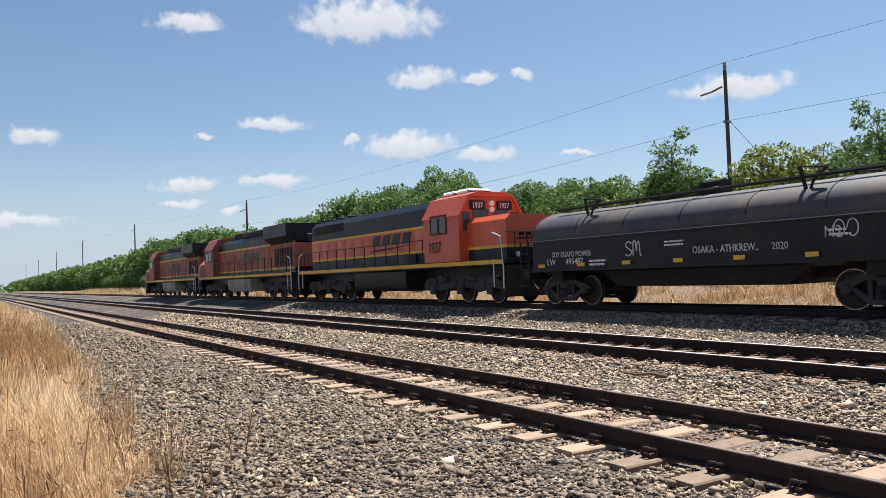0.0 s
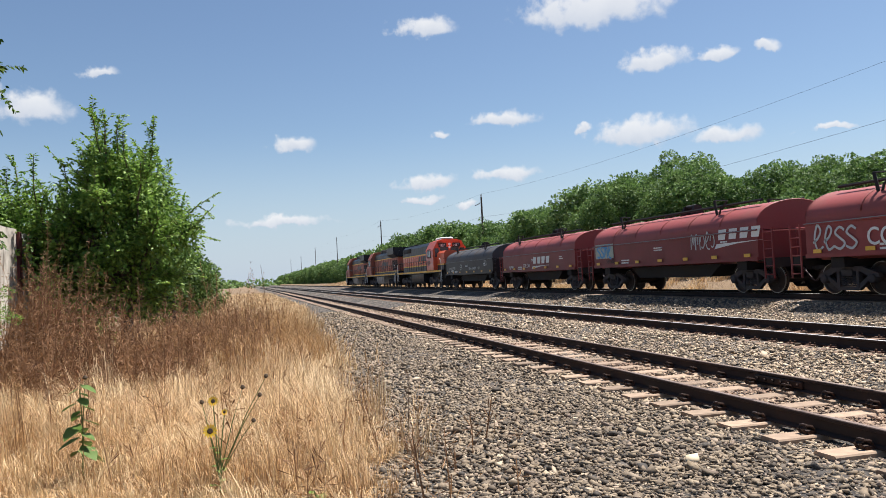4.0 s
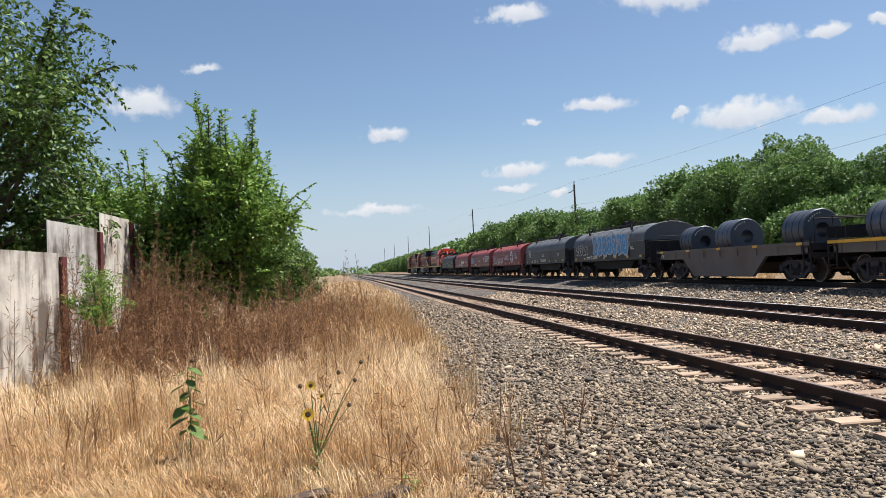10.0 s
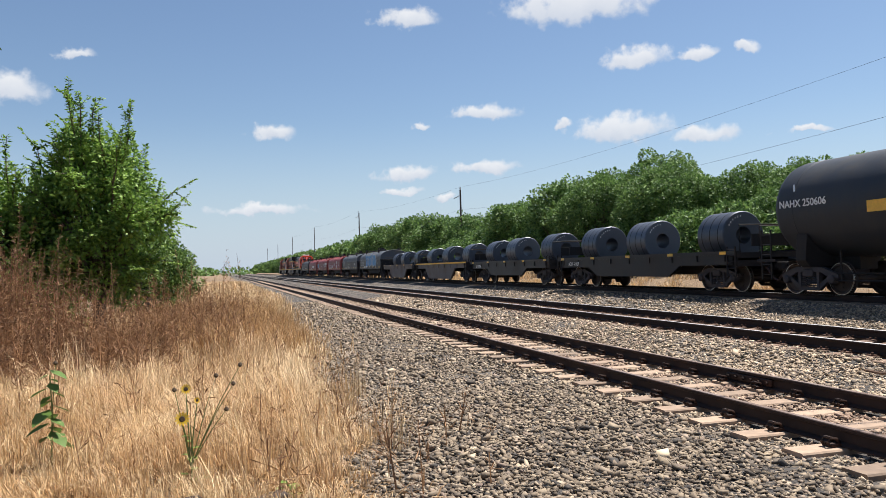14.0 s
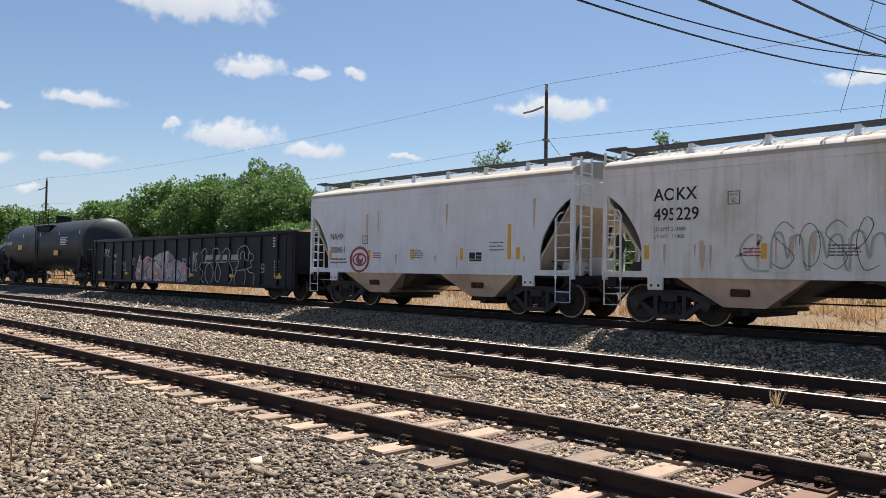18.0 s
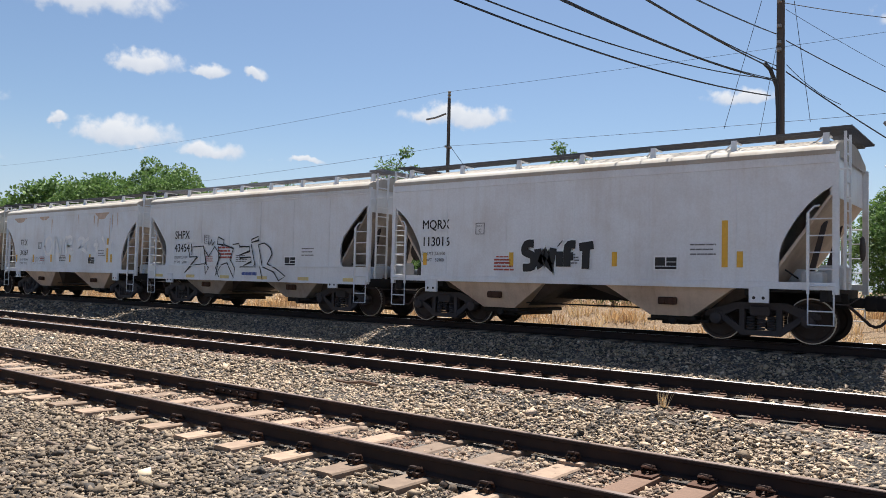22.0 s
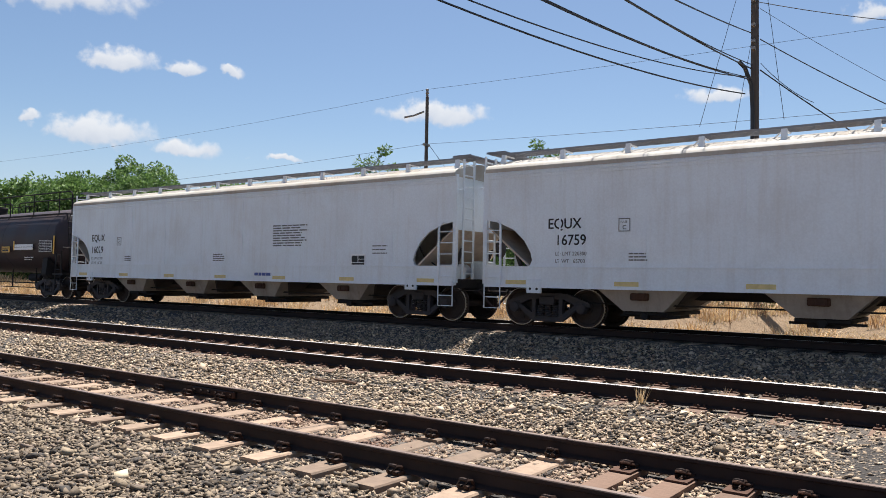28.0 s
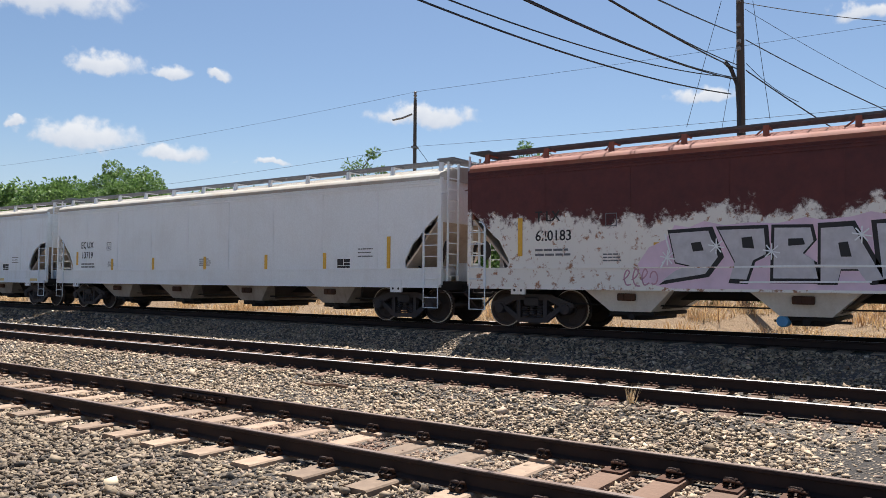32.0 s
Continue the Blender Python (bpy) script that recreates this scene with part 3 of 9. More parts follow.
def lettering(text, size, mat, bold=0.0):
    """A flat mesh of the built-in font's letters."""
    key = (text, size, mat.name, bold)
    if key not in TEXTS:
        cu = bpy.data.curves.new("lettering", "FONT")
        cu.body, cu.size, cu.resolution_u = text, size, 3
        ob = bpy.data.objects.new("lettering", cu)
        scene.collection.objects.link(ob)
        me = bpy.data.meshes.new_from_object(ob.evaluated_get(bpy.context.evaluated_depsgraph_get()))
        bpy.data.objects.remove(ob)
        if bold > 0:       # heavier strokes: the letters again, a hair to each side
            v = np.empty(len(me.vertices) * 3)
            me.vertices.foreach_get("co", v)
            v = v.reshape(-1, 3)
            f = [tuple(p.vertices) for p in me.polygons]
            n, vs, fs = len(v), [], []
            for k, (dx, dy, dz) in enumerate(((-1, 0, 0), (1, 0, 0.0006), (0, -0.6, 0.0012), (0, 0.6, 0.0018))):
                vs += [tuple(p) for p in v + np.array([dx * bold, dy * bold, dz])]
                fs += [tuple(i + n * k for i in q) for q in f]
            bpy.data.meshes.remove(me)
            me = bpy.data.meshes.new("lettering")
            me.from_pydata(vs, [], fs)
        me.materials.clear()
        me.materials.append(mat)
        me.name = "lettering"
        TEXTS[key] = me
    return TEXTS[key]


def sign(parent, text, x, y, z, size, mat, bold=0.0, squeeze=1.0, name="lettering", label=""):
    """Writing on the side that faces -x; y, z: its lower left corner."""
    ob = part(name, lettering(text, size, mat, bold), mat, parent, label)
    ob.matrix_basis = pose(x, y, z, 90, 0, -90) @ Matrix.Diagonal((squeeze, 1, 1, 1))
    return ob


def bars(s, x, y, z, w, rows, h, gap, seed=0):
    """Lines of small print as bars: y is the left end, running towards -y."""
    rnd = random.Random(seed)
    for i in range(rows):
        zz, yy = z - i * (h + gap), y
        end = y - w * rnd.uniform(0.75, 1.0)
        while yy > end:
            k = min(rnd.uniform(0.08, 0.3) * w, yy - end)
            s.box(x - 0.004, x, yy - k * 0.86, yy, zz, zz + h)
            yy -= k
    return s


def ribbon(s, x, pts, thick):
    """One sprayed line of even width on the side: pts are (y, z)."""
    left, right = [], []
    for i, p in enumerate(pts):
        a, b = pts[max(i - 1, 0)], pts[min(i + 1, len(pts) - 1)]
        dy, dz = b[0] - a[0], b[1] - a[1]
        ln = math.hypot(dy, dz) or 1.0
        ny, nz = -dz / ln * thick / 2, dy / ln * thick / 2
        if 0 < i < len(pts) - 1:       # keep the width at sharp corners
            u = (p[0] - a[0], p[1] - a[1])
            k = abs((u[0] * dy + u[1] * dz) / ((math.hypot(*u) or 1.0) * ln))
            ny, nz = ny / max(0.5, k), nz / max(0.5, k)
        left.append((x, p[0] + ny, p[1] + nz))
        right.append((x, p[0] - ny, p[1] - nz))
    n = len(pts)
    return s.add(left + right, [(i, i + 1, n + i + 1, n + i) for i in range(n - 1)])


def scribble(s, x, y, z, w, h, letters, thick, seed):
    """Sprayed strokes: loops and slashes, from y towards -y."""
    rnd = random.Random(seed)
    step = w / letters
    for i in range(letters):
        cy, pts = y - (i + 0.5) * step, []
        kind = rnd.randint(0, 3)
        if kind == 0:
            pts = [(cy + step * 0.4 * math.cos(a), z + h * 0.5 + h * 0.45 * math.sin(a)) for a in [k * 0.45 for k in range(13)]]
        elif kind == 1:      # an S
            pts = [(cy - step * 0.4, z + h * 0.85), (cy, z + h), (cy + step * 0.4, z + h * 0.75), (cy, z + h * 0.5), (cy - step * 0.4, z + h * 0.25), (cy, z), (cy + step * 0.5, z + h * 0.12)]
        elif kind == 2:      # two arches
            pts = [(cy + step * 0.45, z), (cy + step * 0.4, z + h * 0.9), (cy + step * 0.15, z + h), (cy, z + h * 0.3), (cy - step * 0.1, z + h * 0.85), (cy - step * 0.35, z + h * 0.9), (cy - step * 0.45, z + h * 0.05), (cy - step * 0.6, z)]
        else:                # a loop with a long tail
            pts = [(cy + step * 0.45, z + h * 0.35), (cy, z + h * 0.55), (cy - step * 0.3, z + h * 0.9), (cy, z + h * rnd.uniform(0.95, 1.2)), (cy + step * 0.3, z + h * 0.55), (cy + step * 0.05, z), (cy - step * 0.5, z + h * rnd.uniform(-0.15, 0.2))]
        ends, pts = [pts[0]] + pts + [pts[-1]], [pts[0]]
        for p0, p1, p2, p3 in zip(ends, ends[1:], ends[2:], ends[3:]):      # round the corners
            for u in (0.25, 0.5, 0.75, 1.0):
                pts.append(tuple(0.5 * (2 * p1[i2] + (p2[i2] - p0[i2]) * u + (2 * p0[i2] - 5 * p1[i2] + 4 * p2[i2] - p3[i2]) * u * u + (3 * p1[i2] - p0[i2] - 3 * p2[i2] + p3[i2]) * u ** 3) for i2 in (0, 1)))
        ribbon(s, x - 0.0008 * i, pts, thick)
    return s


# ---- ground ----
Z1, Z2, Z3 = 0.14, 0.315, 0.60            # rail tops of the three tracks
X1, X2, X3 = 6.15, 10.65, 17.4            # their centre lines
GX = [-2500, -600, -150, -60, -25, -12, -8, -5, -3, -1.5, -0.5, 0.3, 1.0, 2.0, 3.2, 4.4, 4.9, 7.4, 7.9, 8.6, 9.1, 12.2, 12.8, 13.4, 14.2, 15.0, 15.7, 16.0, 18.8, 19.3, 20.5, 22, 24, 26.3, 28.5, 30, 36, 45, 70, 150, 600, 2500]
GZ = [-1, -0.6, -0.3, -0.2, -0.15, -0.12, -0.1, -0.1, -0.08, -0.1, -0.1, -0.1, -0.12, -0.12, -0.115, -0.10, -0.095, -0.095, -0.09, 0.0, 0.09, 0.10, 0.08, 0.03, 0.10, 0.26, 0.39, 0.40, 0.40, 0.37, 0.15, 0.12, 0.5, 0.85, 0.75, 0.6, 0.7, 0.7, 0.6, 0.4, 0, -1]


def ground_z(x):
    return float(np.interp(x, GX, GZ))


def build_ground():
    xs = np.unique(np.concatenate([GX, np.linspace(-8, 24, 129)]))
    ys = np.unique(np.concatenate([np.linspace(-12, 50, 249), [-2500, -600, -200, -80, -40, -20], [55, 62, 70, 80, 95, 115, 140, 180, 240, 340, 500, 800, 1400, 2800]]))
    X, Y = np.meshgrid(xs, ys, indexing="ij")
    Z = np.interp(X, GX, GZ)
    near = (np.abs(X - 8) < 16) & (np.abs(Y - 19) < 31)
    wob = np.array([noise.noise((x * 0.7, y * 0.5, 0)) + 0.5 * noise.noise((x * 2.1, y * 1.7, 4)) for x, y in zip(X[near], Y[near])])
    Z[near] += wob * 0.025
    n, m = X.shape
    idx = np.arange(n * m).reshape(n, m)
    f = np.stack([idx[:-1, :-1], idx[1:, :-1], idx[1:, 1:], idx[:-1, 1:]], -1).reshape(-1, 4)
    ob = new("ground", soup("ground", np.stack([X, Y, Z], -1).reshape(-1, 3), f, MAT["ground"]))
    ob.data.shade_smooth()
    tagged(ob, "crushed-stone ballast with dry straw-covered soil on both sides", "ground", kind="structure")


build_ground()


def rock_shapes(count, seed):
    """Broken chips: boxes with shifted corners and one sheared-off side."""
    rnd = np.random.RandomState(seed)
    v = np.array([(-1, -1, -1), (1, -1, -1), (1, 1, -1), (-1, 1, -1), (-1, -1, 1), (1, -1, 1), (1, 1, 1), (-1, 1, 1)]) * 0.62
    f = np.array([(0, 2, 1), (0, 3, 2), (4, 5, 6), (4, 6, 7), (0, 1, 5), (0, 5, 4), (1, 2, 6), (1, 6, 5), (2, 3, 7), (2, 7, 6), (3, 0, 4), (3, 4, 7)])
    out = []
    for _ in range(count):
        w = v + rnd.uniform(-0.34, 0.34, (8, 3))
        d = rnd.randn(3)
        d /= np.linalg.norm(d)
        w -= np.maximum(0, w @ d - 0.35)[:, None] * d
        out.append(w)
    return out, f


def scatter_stones(name, x0, x1, y0, y1, per_m2, size, seed, label, keep=None):
    rnd = np.random.RandomState(seed)
    n = int((x1 - x0) * (y1 - y0) * per_m2)
    x, y = rnd.uniform(x0, x1, n), rnd.uniform(y0, y1, n)
    if keep is not None:
        k = keep(x, y, rnd)
        x, y = x[k], y[k]
        n = len(x)
    z = np.interp(x, GX, GZ)
    shapes, tri = rock_shapes(24, seed)
    r = size * rnd.lognormal(0, 0.32, n)
    turn, lean, roll = rnd.uniform(0, 2 * math.pi, n), rnd.randn(n) * 0.4, rnd.randn(n) * 0.4
    ct, st, cl, sl, cr, sr, one, nil = np.cos(turn), np.sin(turn), np.cos(lean), np.sin(lean), np.cos(roll), np.sin(roll), np.ones(n), np.zeros(n)
    Rz = np.stack([np.stack([ct, -st, nil], -1), np.stack([st, ct, nil], -1), np.stack([nil, nil, one], -1)], 1)
    Rx = np.stack([np.stack([one, nil, nil], -1), np.stack([nil, cl, -sl], -1), np.stack([nil, sl, cl], -1)], 1)
    Ry = np.stack([np.stack([cr, nil, sr], -1), np.stack([nil, one, nil], -1), np.stack([-sr, nil, cr], -1)], 1)
    R = Rz @ Rx @ Ry
    flat = np.stack([rnd.uniform(1.0, 1.6, n), rnd.uniform(0.75, 1.15, n), rnd.uniform(0.45, 0.8, n)], -1)
    V = np.array(shapes)[rnd.randint(0, 24, n)] * flat[:, None, :] * r[:, None, None]
    V = np.einsum("nij,nkj->nki", R, V)
    V += np.stack([x, y, z + r * rnd.uniform(-0.1, 0.6, n)], -1)[:, None, :]
    F = (tri[None] + (np.arange(n) * 8)[:, None, None]).reshape(-1, 3)
    ob = new(name, soup(name, V.reshape(-1, 3), F, MAT["stone"]))
    tagged(ob, label, "gravel", kind="stuff")


def verge(y):
    """Where the dry grass of the left side ends."""
    return 0.95 + 0.052 * np.clip(y - 5, 0, 45) + 0.16 * np.sin(y * 0.9) + 0.10 * np.sin(y * 2.3 + 1)


def off_rails(x, y, rnd):
    """No stone on a rail or lying over a tie of the first track."""
    rail = (np.abs(x - X1 + 0.7525) < 0.1) | (np.abs(x - X1 - 0.7525) < 0.1) | (np.abs(x - X2 + 0.7525) < 0.1) | (np.abs(x - X2 - 0.7525) < 0.1)
    tie = (np.abs(x - X1) < 1.3) & (y > 3.05) & (np.abs((y - 3.62 + 0.365) % 0.73 - 0.365) < 0.165) & (rnd.uniform(size=len(x)) < 0.95)
    wood = (np.abs(x - X1) < 1.3) & (y < 3.05) & (np.abs((y - 2.85 + 0.255) % 0.51 - 0.255) < 0.13) & (rnd.uniform(size=len(x)) < 0.93)
    edge = rnd.uniform(size=len(x)) > (x - verge(y) + 0.5) / 0.9
    plates = (np.abs(np.abs(x - X2) - 0.7525) < 0.26) & (rnd.uniform(size=len(x)) < 0.85)
    return ~(rail | tie | wood | edge | plates)


scatter_stones("gravel", 0.6, 8.9, 1.2, 11.0, 860, 0.0225, 3, "grey-brown crushed stones of the track bed", off_rails)
scatter_stones("gravel", 0.6, 15.9, -7.0, 1.2, 150, 0.026, 8, "grey-brown crushed stones of the track bed", off_rails)
scatter_stones("gravel", 0.6, 8.9, 11.0, 22.0, 340, 0.026, 4, "grey-brown crushed stones of the track bed", off_rails)
scatter_stones("gravel", 1.0, 8.9, 22.0, 44.0, 110, 0.036, 5, "grey-brown crushed stones of the track bed", off_rails)
scatter_stones("gravel", 8.9, 15.9, 0.0, 22.0, 330, 0.0235, 6, "grey-brown crushed stones between the tracks", off_rails)
scatter_stones("gravel", 8.9, 15.9, 22.0, 45.0, 60, 0.038, 7, "grey-brown crushed stones between the tracks", off_rails)


# ---- tracks ----
def rail_shape(y0, y1):
    prof = [(-0.07, 0), (0.07, 0), (0.07, 0.012), (0.012, 0.032), (0.009, 0.125), (0.036, 0.138), (0.036, 0.165), (0.030, 0.171), (-0.030, 0.171), (-0.036, 0.165), (-0.036, 0.138), (-0.009, 0.125), (-0.012, 0.032), (-0.07, 0.012)]
    return Shape().prism_y(prof, y0, y1)


RAIL = rail_shape(-80, 420).mesh("rail", MAT["rail_side"])
SHINE = Shape().prism_y([(-0.029, 0.1713), (0.027, 0.1713), (0.024, 0.1735), (-0.026, 0.1735)], -80, 420).mesh("running_surface", MAT["rail_top"])
DULL = Shape().prism_y([(-0.029, 0.1713), (0.027, 0.1713), (0.024, 0.1735), (-0.026, 0.1735)], -80, 420).mesh("running_surface", MAT["rail_dull"])


def concrete_tie():
    s = Shape()
    for x0, x1, z in ((-1.3, -0.55, 0.0), (-0.55, 0.55, -0.03), (0.55, 1.3, 0.0)):
        s.prism_x([(-0.15, -0.2), (0.15, -0.2), (0.135, z - 0.015), (0.12, z), (-0.12, z), (-0.135, z - 0.015)], x0, x1)
    return s.mesh("concrete_tie", MAT["concrete"])


def wooden_tie():
    return Shape().box(-1.3, 1.3, -0.115, 0.115, -0.17, 0.0, 0.008).mesh("wooden_tie", MAT["old_wood"])


def e_clip():
    s = Shape()
    s.box(-0.05, 0.05, -0.06, 0.06, 0.0, 0.03)
    for dy in (-0.035, 0.035):
        s.tube([(0.05, dy, 0.02), (0.02, dy, 0.07), (-0.05, dy, 0.085), (-0.085, dy, 0.05), (-0.06, dy, 0.02)], 0.016, 6)
    s.tube([(-0.05, -0.035, 0.085), (-0.06, 0.0, 0.09), (-0.05, 0.035, 0.085)], 0.014, 6)
    return s.mesh("rail_clip", MAT["clip"])


def tie_plate():
    s = Shape().box(-0.19, 0.19, -0.1, 0.1, 0.0, 0.018)
    for x, y in ((-0.1, -0.06), (-0.1, 0.06), (0.1, -0.06), (0.1, 0.06), (-0.155, 0.0), (0.155, 0.03)):
        s.box(x - 0.014, x + 0.014, y - 0.014, y + 0.014, 0.018, 0.05)
    return s.mesh("tie_plate", MAT["rusty"])


def hairpin_clip():
    s = Shape().box(-0.17, 0.17, -0.1, 0.1, 0.0, 0.02)
    s.tube([(0.13, -0.05, 0.03), (0.02, -0.055, 0.05), (-0.06, -0.03, 0.075), (-0.085, 0.0, 0.085), (-0.06, 0.035, 0.075), (0.0, 0.05, 0.05), (0.05, 0.035, 0.035)], 0.014, 6)
    s.box(0.05, 0.12, -0.08, -0.02, 0.02, 0.045)
    return s.mesh("rail_clip", MAT["rusty"])


CTIE, WTIE, ECLIP, PLATE, HCLIP = concrete_tie(), wooden_tie(), e_clip(), tie_plate(), hairpin_clip()


def build_track(x, z, tilt, label, ties, clips, shine=None):
    root = tagged(new("railway_track"), label, "railway track", kind="structure")
    root.matrix_basis = pose(x, 0, z, 0, tilt, 0)
    for sx in (-0.7525, 0.7525):
        r = part("rail", RAIL, None, root, at=pose(sx, 0, -0.1735))
        part("running_surface", shine or SHINE, None, r, "worn steel running surface")
    rnd = random.Random(round(x))
    for y, kind in ties:
        t = part("tie", CTIE if kind == "c" else WTIE, None, root, at=pose(rnd.uniform(-0.02, 0.02), y, -0.178, 0, 0, rnd.uniform(-0.8, 0.8)))
        if kind == "w" and clips[0] < y < clips[1]:
            for sx in (-0.7525, 0.7525):
                part("tie_plate", PLATE, None, t, at=pose(sx, 0, 0.0))
        if clips[0] < y < clips[1] and kind in "ch":
            for sx in (-0.7525, 0.7525):
                part("rail_clip", ECLIP, None, t, at=pose(sx - 0.11, 0, 0.0))
                part("rail_clip", ECLIP, None, t, at=pose(sx + 0.11, 0, 0.0, 0, 0, 180))
        if kind == "h":
            for sx in (-0.7525, 0.7525):
                part("rail_clip", HCLIP, None, t, at=pose(sx - 0.13, 0, 0.0))
                part("rail_clip", HCLIP, None, t, at=pose(sx + 0.13, 0, 0.0, 0, 0, 180))
    return root


ties1 = [(3.62 + 0.73 * i, "c") for i in range(200)] + [(2.85 - 0.51 * i, "h") for i in range(12)]
near_track = build_track(X1, Z1, 0, "rusty jointed rails on concrete and wooden ties in ballast", ties1, (-8, 42), DULL)
ties2 = [(-6 + 0.51 * i, "w") for i in range(200)]
mid_track = build_track(X2, Z2, -1.4, "rusty rails on buried wooden ties in ballast", ties2, (-6, 60))
ties3 = [(-8 + 0.61 * i, "c") for i in range(250)]
far_track = build_track(X3, Z3, 0, "rails on concrete ties on a raised ballast bank", ties3, (0, 0))

# joint bar on the far rail of the first track
jb = Shape().box(-0.055, -0.012, -0.47, 0.47, 0.03, 0.125, 0.01)
for k in range(6):
    jb.lathe([(-0.085, 0.018), (-0.055, 0.022)], "x", 6, (0, -0.4 + 0.16 * k, 0.08))
part("joint_bar", jb, MAT["clip"], near_track, "bolted joint bar", pose(0.7525, 9.0, -0.1735))


# ---- train ----
def wheel_profile(r):
    return [(-0.72 - 0.07, r * 0.30), (-0.72 - 0.05, r * 0.32), (-0.72 - 0.03, r * 0.78), (-0.72 - 0.065, r * 0.86), (-0.72 - 0.067, r * 0.985),
            (-0.72 - 0.06, r), (-0.72 + 0.03, r + 0.004), (-0.72 + 0.04, r + 0.026), (-0.72 + 0.06, r + 0.026), (-0.72 + 0.067, r * 0.86), (-0.72 + 0.02, r * 0.78), (-0.72 + 0.03, r * 0.3), (-0.72 + 0.05, 0.09)]


def wheelset_mesh(r):
    s = Shape()
    p = wheel_profile(r)
    s.lathe(p + [(-a, b) for a, b in reversed(p)], "x", 36)
    s.lathe([(-1.06, 0.075), (-1.05, 0.085), (1.05, 0.085), (1.06, 0.075)], "x", 14)
    for sx in (-1, 1):     # lightening marks that show the wheel turn
        for k in range(3):
            a = 2 * math.pi * k / 3
            s.box(sx * 0.785 - 0.008, sx * 0.785 + 0.008, 0.26 * math.cos(a) - 0.03, 0.26 * math.cos(a) + 0.03, 0.26 * math.sin(a) - 0.03, 0.26 * math.sin(a) + 0.03)
    return s.mesh("wheelset", MAT["wheel"])


def rim_mesh(r, sx):
    s = Shape()
    a = sx * 0.789
    s.lathe([(a, r * 0.955), (a, r * 0.995), (a - sx * 0.012, r * 1.002), (a - sx * 0.06, r * 1.002)], "x", 40)
    # rings are open: drop their end caps
    s.f = [f for f in s.f if len(f) == 4]
    return s.mesh("tread_ring", MAT["tread"])


R_CAR, R_LOCO = 0.457, 0.508
WSET = {R_CAR: wheelset_mesh(R_CAR), R_LOCO: wheelset_mesh(R_LOCO)}
RING = {(r, sx): rim_mesh(r, sx) for r in (R_CAR, R_LOCO) for sx in (-1, 1)}
WHEELS = {}        # (radius, place on its truck) -> wheelsets


def add_wheelset(truck, y, r):
    w = part("wheelset", WSET[r], None, truck, at=pose(0, y, r))
    for sx in (-1, 1):
        part("tread_ring", RING[(r, sx)], None, truck, "bright worn tread", pose(0, y, r))
    WHEELS.setdefault((r, y), []).append(w)


def side_frame(s, x0, x1, wb):
    h = wb / 2
    s.prism_x([(-h - 0.24, 0.50), (-h - 0.2, 0.60), (-h * 0.55, 0.80), (h * 0.55, 0.80), (h + 0.2, 0.60), (h + 0.24, 0.50), (h - 0.1, 0.50), (h * 0.5, 0.66), (-h * 0.5, 0.66), (-h + 0.1, 0.50)], x0, x1)
    s.prism_x([(-h - 0.05, 0.56), (-h + 0.12, 0.56), (-0.30, 0.24), (0.30, 0.24), (h - 0.12, 0.56), (h + 0.05, 0.56), (0.38, 0.13), (-0.38, 0.13)], x0 + 0.01, x1 - 0.01)
    for sy in (-1, 1):
        s.box(x0, x1, sy * 0.36 - 0.05, sy * 0.36 + 0.05, 0.2, 0.7)
        s.lathe([(x0 - 0.08, 0.07), (x0 - 0.05, 0.12), (x0 + 0.02, 0.13), (x1, 0.13)], "x", 14, (0, sy * h, 0.457))
        s.box(x0 - 0.01, x1, sy * h - 0.15, sy * h + 0.15, 0.50, 0.62, 0.02)
    for k in range(3):
        y = -0.2 + 0.2 * k
        for zz in range(5):
            s.lathe([(0.0, 0.075), (0.022, 0.09), (0.044, 0.075)], "z", 10, ((x0 + x1) / 2, y, 0.25 + 0.055 * zz))


def truck_mesh():
    s = Shape()
    side_frame(s, -1.1, -0.96, 1.78)
    side_frame(s, 0.96, 1.1, 1.78)
    s.box(-1.15, 1.15, -0.2, 0.2, 0.52, 0.74, 0.03)
    for sy in (-1, 1):     # brake beams
        s.tube([(-0.75, sy * 0.42, 0.35), (0.75, sy * 0.42, 0.35)], 0.045, 8)
    return s.mesh("truck", MAT["truck"])


TRUCK = truck_mesh()


def add_truck(car, y):
    t = part("truck", TRUCK, None, car, at=pose(0, y, 0))
    for d in (-0.89, 0.89):
        add_wheelset(t, d, R_CAR)
    return t


def coupler(car, half, dark=None):
    for sg in (-1, 1):
        s = Shape()
        s.box(-0.09, 0.09, min(sg * (half - 1.0), sg * (half - 0.12)), max(sg * (half - 1.0), sg * (half - 0.12)), 0.74, 0.94, 0.02)
        s.box(-0.2, 0.14, min(sg * (half - 0.22), sg * (half + 0.02)), max(sg * (half - 0.22), sg * (half + 0.02)), 0.68, 0.99, 0.04)
        part("coupler", s, MAT["under"], car)
        hp = Shape().tube([(-0.35, sg * (half - 0.5), 0.8), (-0.38, sg * (half - 0.3), 0.62), (-0.36, sg * (half - 0.1), 0.42), (-0.33, sg * half, 0.38)], 0.03, 7)
        part("air_hose", hp, MAT["hose"], car)


def ladder(s, x, y, z0, z1, wid, rungs, r=0.018, along="y"):
    e = (0, wid / 2, 0) if along == "y" else (wid / 2, 0, 0)
    a, b = Vector((x, y, 0)) - Vector(e), Vector((x, y, 0)) + Vector(e)
    for p in (a, b):
        s.box(p.x - 0.022, p.x + 0.022, p.y - 0.022, p.y + 0.022, z0, z1)
    for i in range(rungs):
        z = z0 + (z1 - z0) * (i + 0.5) / rungs
        s.tube([(a.x, a.y, z), (b.x, b.y, z)], r, 6)


CARS = []


